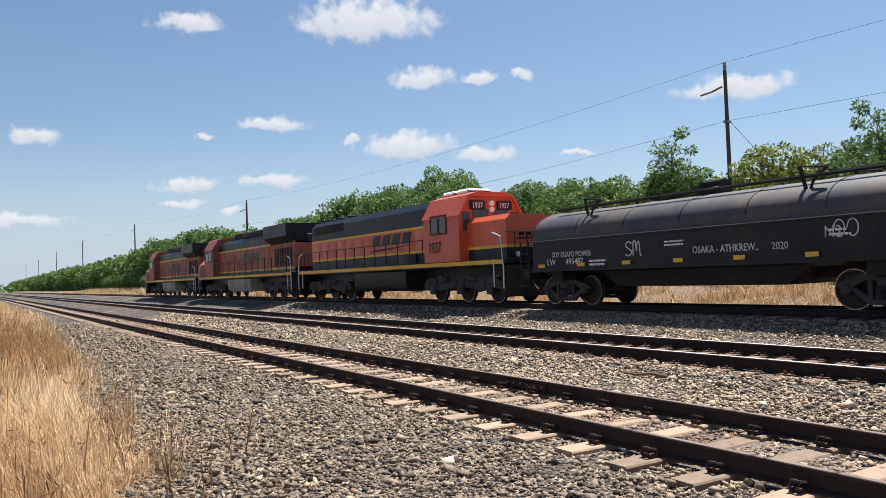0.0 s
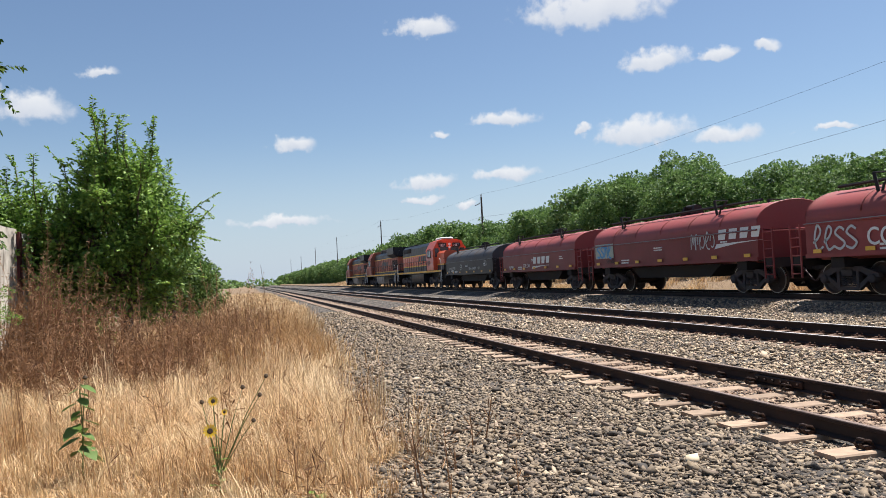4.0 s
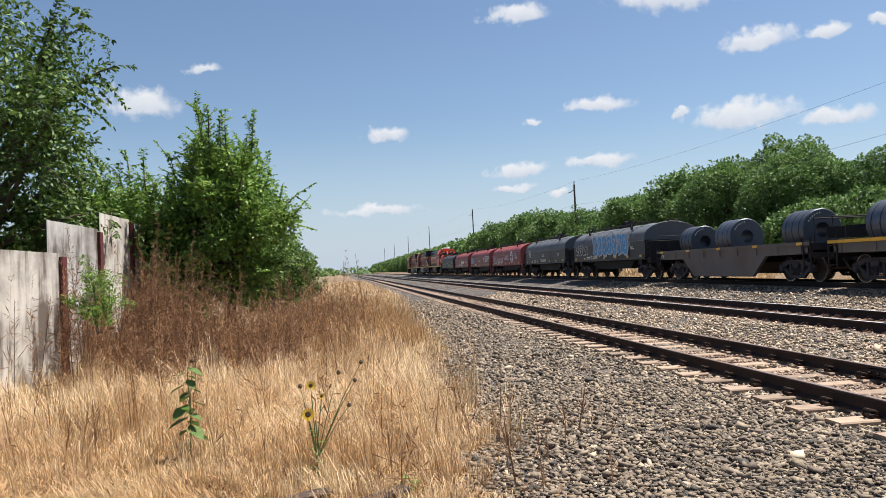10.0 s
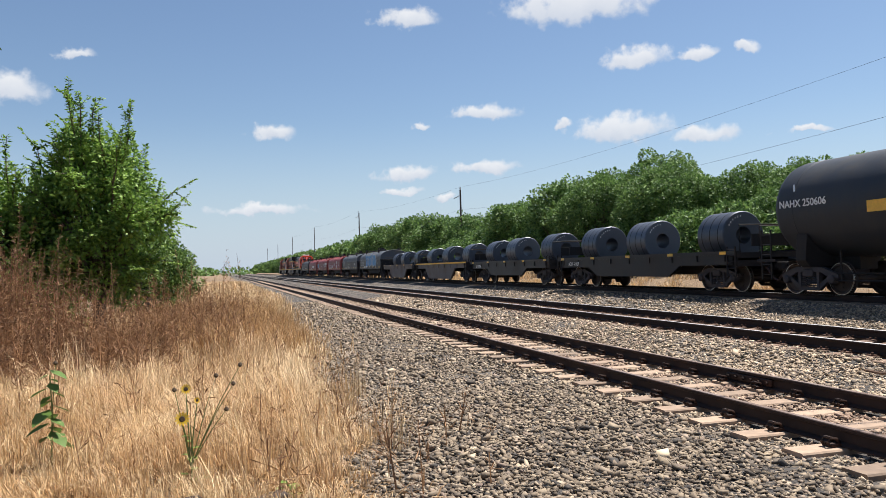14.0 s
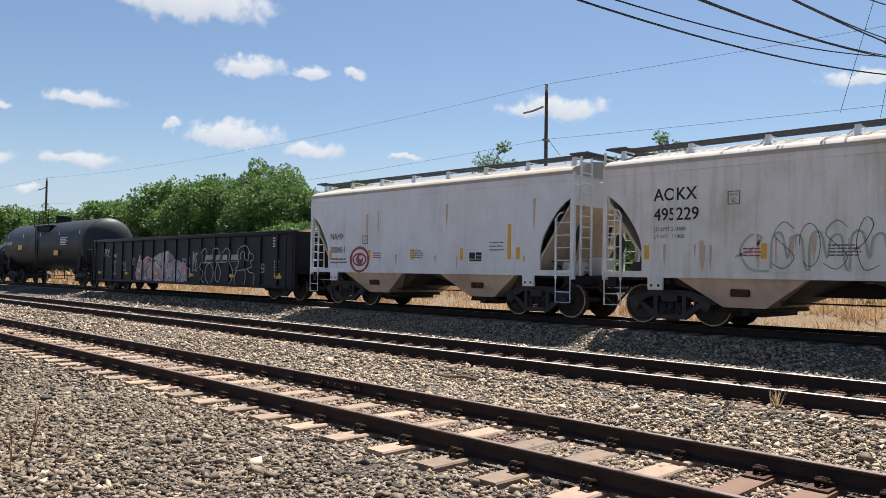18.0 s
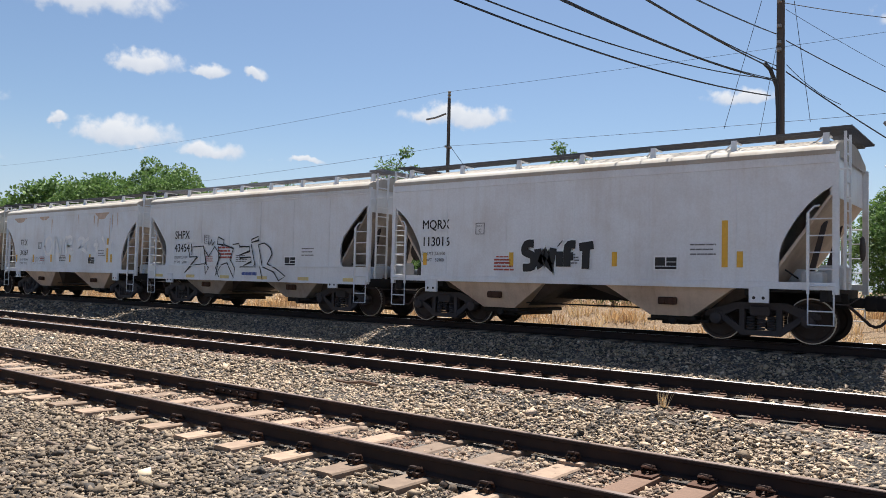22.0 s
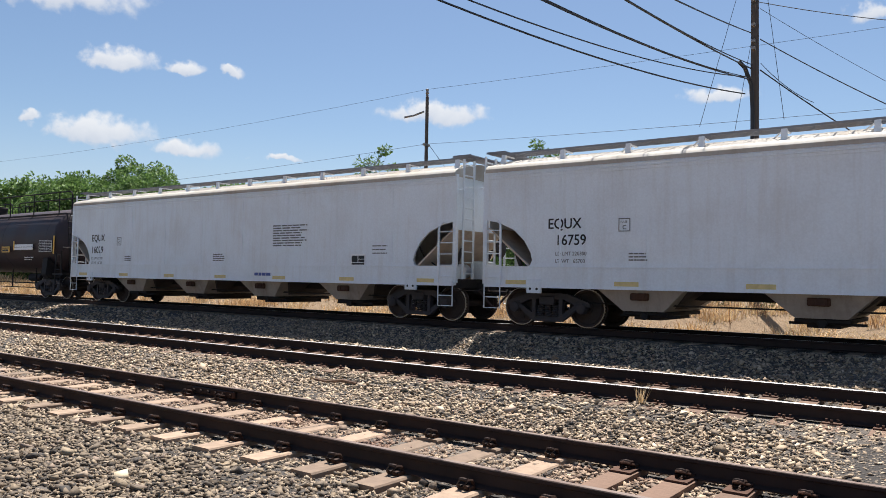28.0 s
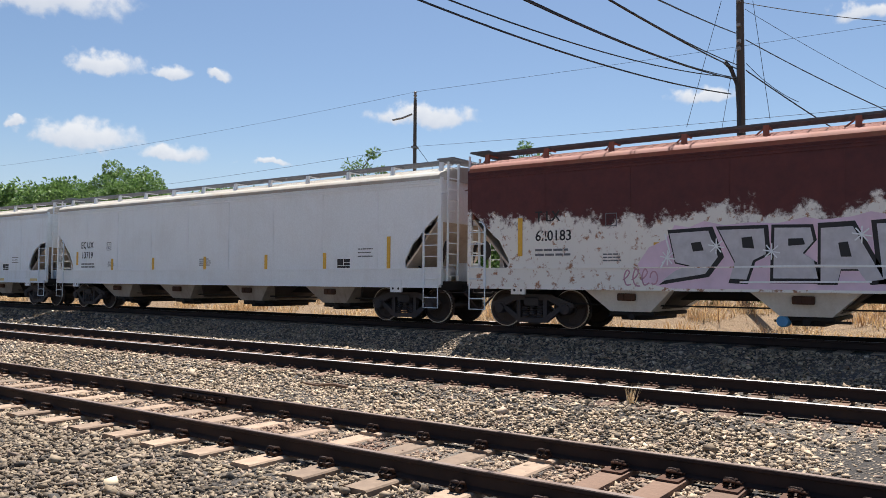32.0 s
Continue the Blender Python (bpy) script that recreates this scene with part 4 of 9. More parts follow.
def new_car(name, label, category, y, group=""):
    ob = tagged(new(name), label, category, group)
    ob.matrix_basis = pose(X3, y, Z3)
    CARS.append((ob, y))
    return ob


CUTS = {       # the cut-away over the end platforms: distance from the end, height
    "straight": [(0.0, 3.08), (0.24, 2.93), (0.48, 2.72), (0.68, 2.46), (0.83, 2.22), (0.94, 2.0), (1.0, 1.77), (1.01, 1.5), (1.01, 1.2)],
    "round": [(0.0, 3.2), (0.2, 3.1), (0.74, 2.56), (0.98, 2.3), (1.07, 2.1), (1.1, 1.9), (1.1, 1.62), (1.06, 1.48), (0.98, 1.40)],
    "arch": [(0.0, 2.56), (0.4, 2.48), (0.82, 2.3), (1.1, 2.05), (1.28, 1.76), (1.33, 1.58), (1.28, 1.46), (1.2, 1.40)],
    "low": [(0.0, 2.82), (0.35, 2.56), (0.7, 2.2), (0.86, 2.08), (0.98, 1.86), (1.1, 1.66), (1.13, 1.56), (1.1, 1.46), (1.02, 1.40)]}


def roof_sheet(W2, zt, he):
    """Curved eaves and a roof pressed into fine ribs across the car."""
    prof = [(-W2 - 0.025, zt - 0.07), (-W2 - 0.028, zt + 0.02), (-W2 + 0.02, zt + 0.08), (-W2 + 0.11, zt + 0.125), (-W2 + 0.16, zt + 0.132), (-0.72, zt + 0.325), (-0.3, zt + 0.365)]
    prof = prof + [(-x, z) for x, z in reversed(prof)]
    n, rows = len(prof), []
    count = int(2 * he / 0.055)
    for j in range(count + 1):
        up = 0.011 if j % 2 else 0.0
        rows.append([(x, -he + 2 * he * j / count, z + (up if 4 <= i <= n - 5 else 0.0)) for i, (x, z) in enumerate(prof)])
    s = Shape()
    vs = [p for r in rows for p in r]
    fs = [(j * n + i, j * n + i + 1, j * n + n + i + 1, j * n + n + i) for j in range(count) for i in range(n - 1)]
    fs += [tuple(range(n)), tuple(range(count * n + n - 1, count * n - 1, -1))]
    return s.add(vs, fs)


def grating(x0, x1, y0, y1, z):
    """Open walkway: bearing bars along the car and round bars across."""
    s = Shape()
    n = max(3, round((x1 - x0) / 0.085))
    for i in range(n + 1):
        x = x0 + (x1 - x0) * i / n
        w = 0.014 if 0 < i < n else 0.022
        s.box(x - w / 2, x + w / 2, y0, y1, z, z + (0.05 if i in (0, n) else 0.04))
    m = max(2, round((y1 - y0) / 0.32))
    for j in range(m + 1):
        y = y0 + (y1 - y0) * j / m
        s.box(x0, x1, y - 0.012, y + 0.012, z + 0.012, z + 0.03)
    return s


def hopper_car(y, L, label, body, bays, marks=(), zt=3.72, cut="straight", grate="galv", dark_roof=None, extra=None, band=False, strips=(), bay_mat="hopper_tan", slope="dusty_slope", weights=(), seams=6, end_mat=None):
    """Covered hopper: side sheets, ribbed roof, walkways, outlet hoppers, ladders."""
    car = new_car("covered_hopper", label, "freight car", y, "hopper cars")
    h, he, W2 = L / 2, L / 2 - (0.48 if L < 15 else 0.46), 1.56
    zb = 1.18
    end = [(he - d, z) for d, z in CUTS[cut]] + [(he - CUTS[cut][-1][0], zb)]
    deep, rise = max(d for d, z in CUTS[cut]), CUTS[cut][0][1]
    out = [(he, zt)] + end + [(-a, z) for a, z in reversed(end)] + [(-he, zt)]
    bd = Shape()
    for x0, x1 in ((-W2, -W2 + 0.05), (W2 - 0.05, W2)):
        bd.prism_x(out, x0, x1)
    part("body", bd, body, car)
    low = rise - 0.2
    for sy in (-1, 1):
        a, b = sorted((sy * (he - 0.05), sy * (he - 0.10)))
        part("end_sheet", Shape().box(-W2 + 0.052, W2 - 0.052, a, b, low, zt + 0.05), end_mat or body, car)
        p = [(he - 0.06, low), (he - 0.12, low), (he - deep - 0.36, zb - 0.1), (he - deep - 0.28, zb - 0.1)]
        part("slope_sheet", Shape().prism_x([(sy * q, z) for q, z in p], -W2 + 0.052, W2 - 0.052), MAT[slope], car, "dusty slope sheet over the platform")
        for sx in (-1, 1):      # corner posts and the struts under the slope
            ft = Shape().box(sx * (W2 - 0.040) - 0.045, sx * (W2 - 0.040) + 0.045, sy * (he - 0.0) - 0.055, sy * (he - 0.0) + 0.055, 1.0, zt - 0.02)
            part("corner_post", ft, body, car)
            st = Shape().prism_x([(sy * (he - 0.75), 1.07), (sy * (he - 0.63), 1.07), (sy * (he - 0.30), low - 0.42), (sy * (he - 0.40), low - 0.46)], sx * 0.72 - 0.03, sx * 0.72 + 0.03)
            part("slope_strut", st, MAT["truck"], car)
    part("roof", roof_sheet(W2, zt, he), dark_roof or MAT["roof_dust"], car)
    for k in range(1, seams):      # weld seams down the side
        ys = -he + 2 * he * k / seams
        if abs(ys) < he - deep + 0.3:
            part("weld_seam", Shape().prism_y([(-W2 + 0.01, zb + 0.1), (-W2 - 0.008, zb + 0.1), (-W2 - 0.008, zt - 0.24), (-W2 + 0.01, zt - 0.24)], ys - 0.022, ys + 0.022), body, car)
    for sx in (-1, 1):       # doubled sheet under the eaves
        x0, x1 = sorted((sx * (W2 - 0.01), sx * (W2 + 0.016)))
        tc = part("top_chord", Shape().box(x0, x1, -he, he, zt - 0.235, zt - 0.065, 0.006), body, car)
        if band:
            for z in (zt - 0.17, zt - 0.11):
                x0, x1 = sorted((sx * W2, sx * (W2 + 0.034)))
                part("eave_rib", Shape().box(x0, x1, -he, he, z, z + 0.028, 0.006), body, tc)
    part("hatch_trough", Shape().box(-0.3, 0.3, -he + 0.6, he - 0.6, zt + 0.36, zt + 0.43, 0.02), dark_roof or MAT["roof_dust"], car)
    zr = zt + 0.425
    for sx in (-1, 1):
        x0, x1 = sorted((sx * 0.66, sx * 1.12))
        part("roof_walkway", grating(x0, x1, -he - 0.05, he + 0.05, zr), MAT[grate], car, "open steel grating roof walkway")
    for sy in (-1, 1):
        a, b = sorted((sy * (he - 0.35), sy * (he + 0.22)))
        part("roof_walkway", grating(-1.2, 1.2, a, b, zr + 0.046), MAT[grate], car, "open steel grating roof walkway")
    n = max(6, round(L / 1.6))
    for i in range(n):
        yy = -he + 0.25 + (2 * he - 0.5) * i / (n - 1)
        for sx in (-1, 1):
            s = Shape().prism_y([(sx * 1.10, zr), (sx * 1.16, zr), (sx * 1.20, zt + 0.16), (sx * 1.11, zt + 0.18)], yy - 0.055, yy + 0.055)
            s.tube([(sx * 1.12, yy, zr - 0.02), (sx * 0.86, yy + 0.3, zt + 0.26)], 0.018, 5)
            s.box(min(sx * 0.66, sx * 1.12), max(sx * 0.66, sx * 1.12), yy - 0.02, yy + 0.02, zr - 0.03, zr)
            part("walkway_bracket", s, dark_roof or MAT["cool_grey"], car)
    # sills, underframe, end platforms
    for sx in (-1, 1):
        x0, x1 = sorted((sx * W2, sx * (W2 - 0.09)))
        part("side_sill", Shape().box(x0 - 0.014, x1 + 0.014, -he, he, zb - (0.24 if band else 0.10), zb + (0.24 if band else 0.045), 0.006), body, car)
        if band:
            x0, x1 = sorted((sx * (W2 + 0.0), sx * (W2 + 0.032)))
            part("sill_flange", Shape().box(x0, x1, -he, he, zb - 0.255, zb - 0.225), body, car)
            part("sill_lip", Shape().box(x0, x1, -he + 0.01, he - 0.01, zb + 0.225, zb + 0.25), body, car)
    part("center_sill", Shape().box(-0.28, 0.28, -h + 0.5, h - 0.5, 0.72, 1.02), MAT["under"], car)
    for sy in (-1, 1):
        a, b = sorted((sy * (h - 0.76), sy * (h - 2.1)))
        part("end_platform", Shape().box(-1.45, 1.45, a, b, 1.022, 1.07), MAT["under"], car)
        a, b = sorted((sy * (h - 0.62), sy * (h - 0.76)))
        part("end_sill", Shape().box(-1.5, 1.5, a, b, 0.86, 1.1), MAT["under"], car)
        yb = sy * (h - 1.95)
        part("bolster", Shape().prism_y([(-1.46, 1.1), (-1.46, 0.95), (-0.5, 0.76), (0.5, 0.76), (1.46, 0.95), (1.46, 1.1)], yb - 0.2, yb + 0.2), MAT["under"], car)
        pl = part("jacking_pad", Shape().box(-W2 - 0.03, -W2 + 0.04, sy * (h - 1.85) - 0.19, sy * (h - 1.85) + 0.19, 0.80, zb - 0.05, 0.01), body, car)
        for dy in (-0.09, 0.09):
            part("pad_hole", Shape().lathe([(-W2 - 0.034, 0.032), (-W2 - 0.028, 0.032)], "x", 10, (0, sy * (h - 1.85) + dy, 0.90)), MAT["ink"], pl)
    for sy in (-1, 1):
        for sx in (-1, 1):
            lad = Shape()
            xl, y0, y1 = sx * (W2 + 0.035), sy * (he - 0.47), sy * (he - 0.02)
            zl = 2.55 if rise > 3 else 2.42
            lad.box(xl - 0.02, xl + 0.02, y0 - 0.025, y0 + 0.025, 1.0, zl)
            for k in range(5):
                z = 1.16 + (zl - 1.28) * k / 4
                lad.tube([(xl, y0, z), (xl, y1, z)], 0.015, 6)
            lad.tube([(xl, y0, zl), (xl - sx * 0.03, y0 + sy * 0.1, zl + 0.12), (xl - sx * 0.05, y0 + sy * 0.2, zl + 0.14)], 0.02, 5)
            lad.tube([(xl, y0, 1.0), (xl, y0, 0.42), (xl, y1, 0.42), (xl, y1, 1.05)], 0.018, 6)      # stirrup step
            lad.tube([(xl, y0, 0.68), (xl, y1, 0.68)], 0.015, 6)
            part("side_ladder", lad, MAT["white_grey"] if body.name == "rust_peel" else body, car)
        lad = Shape()
        ladder(lad, -1.14, sy * (he + 0.13), 1.1, zt + 0.38, 0.46, 11, along="x")
        part("end_ladder", lad, MAT["white_grey"] if body.name == "rust_peel" else body, car)
        part("handhold", Shape().tube([(-W2 - 0.01, sy * (he + 0.06), 3.35), (-W2 - 0.01, sy * (he + 0.14), 3.35), (-W2 + 0.3, sy * (he + 0.14), 3.42)], 0.014, 5), body, car)
        part("brake_valve", Shape().box(-0.95, -0.5, sy * (he - 0.55) - 0.2, sy * (he - 0.55) + 0.2, 1.06, 1.45, 0.04), MAT["truck"] if sy > 0 else body, car)
        part("brake_cylinder", Shape().lathe([(-0.3, 0.16), (-0.28, 0.2), (0.28, 0.2), (0.3, 0.16)], "x", 14, (0.1, sy * (he - 1.0), 1.32)), MAT["truck"] if sy > 0 else body, car)
        part("air_reservoir", Shape().box(0.1, 0.7, sy * (he - 0.4) - 0.25, sy * (he - 0.4) + 0.25, 1.06, 1.6, 0.05), MAT["truck"] if sy > 0 else body, car)
        part("air_pipe", Shape().tube([(-1.3, sy * (he - 1.35), 2.0), (-1.28, sy * (he - 1.2), 1.7), (-1.05, sy * (he - 1.05), 1.5), (-0.9, sy * (he - 0.8), 1.3)], 0.018, 5), MAT["ink"], car)
        if sy < 0:
            part("brake_wheel", Shape().lathe([(-0.02, 0.24), (0.0, 0.27), (0.02, 0.24)], "y", 18, (0.45, sy * (he + 0.12), 1.95)), MAT["truck"], car)
        part("uncoupling_lever", Shape().tube([(-1.5, sy * (h - 0.55), 0.95), (-1.45, sy * (h - 0.5), 0.82), (-0.5, sy * (h - 0.45), 0.80), (-0.1, sy * (h - 0.3), 0.95)], 0.014, 5), MAT["truck"], car)
    # outlet hoppers: upright side plates with the slopes set further in
    span = 2 * (he - deep) - 0.1
    for i in range(bays):
        c = -span / 2 + span * (i + 0.5) / bays if bays < 4 else (i - 1.5) * 3.55
        w = span / bays / 2 if bays < 4 else 1.42
        k = 0.66 if bays < 4 else 0.84
        o = part("outlet_hopper", Shape().frustum((-1.22, 1.22, c - 0.46, c + 0.46, 0.46), (-1.50, 1.50, c - w * k, c + w * k, zb - 0.06)), MAT[bay_mat], car)
        # slope coloured dark for grime and the shade beside the outlet
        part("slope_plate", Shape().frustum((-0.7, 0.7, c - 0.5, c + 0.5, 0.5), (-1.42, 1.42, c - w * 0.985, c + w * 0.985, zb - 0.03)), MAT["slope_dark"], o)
        gt = Shape().box(-1.12, 1.12, c - 0.5, c + 0.5, 0.37, 0.455, 0.015).box(-0.95, 0.95, c - 0.3, c + 0.3, 0.27, 0.37)
        gt.lathe([(-1.16, 0.07), (-1.14, 0.09), (-0.9, 0.09)], "x", 10, (0, c, 0.36))
        gt.box(-1.0, -0.9, c - 0.75, c + 0.62, 0.33, 0.38)
        part("outlet_gate", gt, MAT["under"], o)
        part("vibrator_bracket", Shape().box(-1.47, -1.36, c - 0.2, c + 0.2, 0.70, 0.86, 0.02).box(-1.49, -1.46, c - 0.14, c - 0.04, 0.72, 0.84).box(-1.49, -1.46, c + 0.04, c + 0.14, 0.72, 0.84), MAT["rusty"], o)
    part("brake_rod", Shape().tube([(-1.0, -he + deep, 0.60), (-1.0, he - deep, 0.60)], 0.018, 5), MAT["under"], car)
    for sy in (-1, 1):
        add_truck(car, sy * (h - 1.95))
    coupler(car, h)
    for txt, yy, zz, size, bold in marks:
        sign(car, txt, -W2 - 0.006, yy, zz, size, MAT["ink"], size * 0.018, 0.92)
    yl, zl = (marks[-1][1], marks[-1][2]) if marks else (he - 1.4, 2.0)
    for k, txt in enumerate(weights):
        sign(car, txt, -W2 - 0.006, yl, zl - 0.24 - 0.17 * k, 0.125, MAT["print_grey"], 0.0015, 0.95, "small_print")
    if not weights:
        part("small_print", bars(Shape(), -W2 - 0.006, yl, zl - 0.24, 0.95, 2, 0.05, 0.06, 5), MAT["print_grey"], car)
    part("small_print", bars(Shape(), -W2 - 0.006, -he + 2.75, 1.95, 0.62, 3, 0.03, 0.07, 9), MAT["print_grey"], car)
    part("small_print", bars(Shape(), -W2 - 0.006, 0.4, 1.75, 0.6, 4, 0.03, 0.035, 4), MAT["print_grey"], car)
    part("small_print", bars(Shape(), -W2 - 0.006, he - deep - 2.4, 1.7, 0.5, 3, 0.03, 0.04, 14), MAT["spray_red" if bays == 2 else "print_grey"], car)
    fr = (marks[0][1] if marks else he - 1.5) - 1.75     # boxed plate letter
    pz = zl + 0.28
    pr = Shape()
    for a, b, c2, d in ((0, 0.27, 0, 0.018), (0, 0.27, 0.272, 0.29), (0, 0.018, 0, 0.29), (0.252, 0.27, 0, 0.29)):
        pr.box(-W2 - 0.01, -W2 - 0.004, fr - b, fr - a, pz + c2, pz + d)
    pm = part("plate_mark", pr, MAT["print_grey"], car, "small black outlined square")
    sign(pm, "C", -W2 - 0.006, fr - 0.09, pz + 0.05, 0.13, MAT["ink"], 0.001, 1.0, "plate_letter")
    sign(pm, "PLATE", -W2 - 0.006, fr - 0.045, pz + 0.19, 0.065, MAT["ink"], 0.0, 0.9, "plate_letter")
    cp = Shape().box(-W2 - 0.01, -W2 - 0.004, -he + 3.0, -he + 3.55, 1.42, 1.74)
    c1 = part("consolidated_panel", cp, MAT["clean_white"], car, "black and white data panel")
    for a, b, c4, d in ((0.04, 0.26, 0.1, 0.28), (0.29, 0.51, 0.19, 0.28), (0.29, 0.51, 0.1, 0.175), (0.04, 0.51, 0.03, 0.085)):
        part("panel_field", Shape().box(-W2 - 0.014, -W2 - 0.009, -he + 3.55 - b, -he + 3.55 - a, 1.42 + c4, 1.42 + d), MAT["ink"], c1)
    for yy, zz, hh in strips:
        part("reflector_strip", Shape().box(-W2 - 0.012, -W2 - 0.004, yy - 0.06, yy + 0.06, zz, zz + hh), MAT["reflector"], car)
    if extra:
        extra(car, W2, he)
    return car


def rust_streaks(car, x, y0, y1, z, n, seed, tall=0.6):
    """Narrow runs of rust down the side, each tapering to its foot."""
    rnd = random.Random(seed)
    for k in range(n):
        y, w, h = rnd.uniform(y0, y1), rnd.uniform(0.02, 0.06), tall * rnd.uniform(0.4, 1.2)
        zt = z + rnd.uniform(0.0, 0.25)
        pts = [(y - w, zt), (y - w * 0.2, zt + 0.03), (y + w, zt), (y + w * 0.8, zt - h * 0.5), (y + w * 0.1, zt - h), (y - w * 0.6, zt - h * 0.6)]
        part("rust_streak", Shape().add([(x - 0.003 - 0.0002 * k, p, q) for p, q in pts], [tuple(range(6))]), MAT["rust_wash"], car)


def spray(car, x, y0, z0, w, h, lines, thick, mat, label, layer=0.0):
    """Sprayed lines in a unit square laid on the side: u runs towards -y, v up."""
    s = Shape()
    for pts in lines:
        ribbon(s, x - layer - 0.0006 * (len(s.v) % 23), [(y0 - u * w, z0 + v * h) for u, v in pts], thick)
    return part("graffiti", s, mat, car, label)


def spray_fill(car, x, y0, z0, w, h, shapes, mat, label, layer=0.0):
    s = Shape()
    for k, pts in enumerate(shapes):
        s.add([(x - layer - 0.0004 * k, y0 - u * w, z0 + v * h) for u, v in pts], [tuple(range(len(pts)))])
    return part("graffiti", s, mat, car, label)


def soft_loop(pts, closed=True, n=4):
    """Rounds a polygon's corners with a curve through its points."""
    m, out = len(pts), []
    for i in range(m if closed else m - 1):
        p0, p1, p2, p3 = [pts[(i + k) % m] if closed else pts[min(max(i + k, 0), m - 1)] for k in (-1, 0, 1, 2)]
        for j in range(n):
            u = j / n
            out.append(tuple(0.5 * (2 * p1[k] + (p2[k] - p0[k]) * u + (2 * p0[k] - 5 * p1[k] + 4 * p2[k] - p3[k]) * u * u + (3 * p1[k] - p0[k] - 3 * p2[k] + p3[k]) * u ** 3) for k in (0, 1)))
    out.append(pts[0] if closed else pts[-1])
    return out


def v_bracket(car, x, y, zt, zh):
    s = Shape()
    s.tube([(x, y, zh), (x - 0.0, y + 0.16, zt)], 0.05, 6)
    s.tube([(x, y - 0.02, zh), (x + 0.03, y - 0.14, zh + (zt - zh) * 0.5), (x + 0.12, y - 0.42, zt - 0.06)], 0.035, 6)
    s.tube([(x, y + 0.16, zt), (x + 0.12, y - 0.42, zt - 0.06)], 0.025, 5)
    return part("lifting_bracket", s, MAT["under"], car)


def coil_hood_car(y, L, label, body, cover, stripes=True, zt=3.03, extra=None, ends=None):
    """Coil car with a rounded steel cover over its trough."""
    car = new_car("covered_coil_car", label, "freight car", y, "coil cars")
    h, he = L / 2, L / 2 - 1.1
    zs = 2.06
    tr = Shape().prism_y([(-1.52, 1.12), (-1.52, zs), (1.52, zs), (1.52, 1.12), (0.9, 1.0), (-0.9, 1.0)], -he, he)
    part("trough", tr, body, car)
    rim = Shape()
    for sx in (-1, 1):
        a, b = sorted((sx * 1.50, sx * 1.57))
        rim.box(a, b, -he - 0.04, he + 0.04, zs - 0.02, zs + 0.035)
        rim.box(a, b, -he, he, 1.08, 1.2)
    part("rim", rim, body, car)
    part("rim_edge", Shape().box(-1.574, -1.571, -he, he, zs + 0.005, zs + 0.03), MAT["galv"], car, "scuffed bright rim edge")
    prof = [(-1.5, zs + 0.02)]
    for k in range(15):
        a = math.pi * (1 - k / 14)
        prof.append((1.5 * math.cos(a) if abs(math.cos(a)) < 0.999 else math.copysign(1.5, math.cos(a)), zs + 0.2 + (zt - zs - 0.2) * math.sin(a)))
    prof.append((1.5, zs + 0.02))
    part("cover", Shape().prism_y(prof, -he + 0.02, he - 0.02), cover, car, "rounded steel coil cover")
    for yy in [(-he + 0.02) + (2 * he - 0.04) * k / 6 for k in range(7)]:
        s = Shape()
        q = [(1.006 * x, zs + (z - zs) * 1.006) for x, z in prof[1:-1]]
        s.tube([(x, yy, z) for x, z in q], 0.016, 4)
        part("cover_seam", s, cover, car)
    for yy in (-0.56 * he, 0.62 * he):
        for sx in (-1, 1):
            v_bracket(car, sx * 1.12, yy, zt + 0.26, zt - 0.42)
    pipe = Shape().tube([(-0.8, -he + 0.6, zt + 0.06), (-0.8, he - 0.6, zt + 0.06)], 0.05, 6).tube([(0.8, -he + 0.6, zt + 0.06), (0.8, he - 0.6, zt + 0.06)], 0.05, 6)
    part("guide_rail", pipe, MAT["under"], car)
    lug = Shape().box(-0.5, 0.5, -0.05, 0.05, zt - 0.02, zt + 0.12)
    for sy in (-0.35, 0.35):
        lug.prism_y([(-0.3, zt - 0.05), (0.3, zt - 0.05), (0.14, zt + 0.36), (-0.14, zt + 0.36)], sy - 0.06, sy + 0.06)
    lug.lathe([(-0.35, 0.09), (0.35, 0.09)], "y", 10, (0, 0, zt + 0.32))
    part("lifting_lug", lug, MAT["under"], car)
    part("well", Shape().prism_x([(-he + 2.6, 1.1), (-he + 3.4, 0.58), (he - 3.4, 0.58), (he - 2.6, 1.1)], -1.05, 1.05), MAT["under"], car)
    part("center_sill", Shape().box(-0.3, 0.3, -h + 0.45, h - 0.45, 0.72, 1.08), MAT["under"], car)
    for sy in (-1, 1):
        a, b = sorted((sy * (h - 0.5), sy * (h - 0.8)))
        part("end_sill", Shape().box(-1.5, 1.5, a, b, 0.85, 1.15), MAT["under"], car)
        a, b = sorted((sy * (h - 0.81), sy * (he - 0.2)))
        part("end_platform", Shape().box(-1.4, 1.4, a, b, 1.05, 1.12), MAT["under"], car)
        yb = sy * (h - 2.15)
        part("bolster", Shape().box(-1.4, 1.4, yb - 0.25, yb + 0.25, 0.78, 1.075), MAT["under"], car)
    for sy in (-1, 1):
        lad = Shape()
        for sx in (-1, 1):
            ladder(lad, sx * 1.5, sy * (h - 0.62), 0.5, 2.1, 0.42, 6)
        lad.tube([(-1.4, sy * (h - 0.55), 1.1), (-1.4, sy * (h - 0.55), 2.0), (1.4, sy * (h - 0.55), 2.0), (1.4, sy * (h - 0.55), 1.1)], 0.022, 6)
        part("ladder", lad, MAT["under"] if body is MAT["black"] else body, car)
        add_truck(car, sy * (h - 2.15))
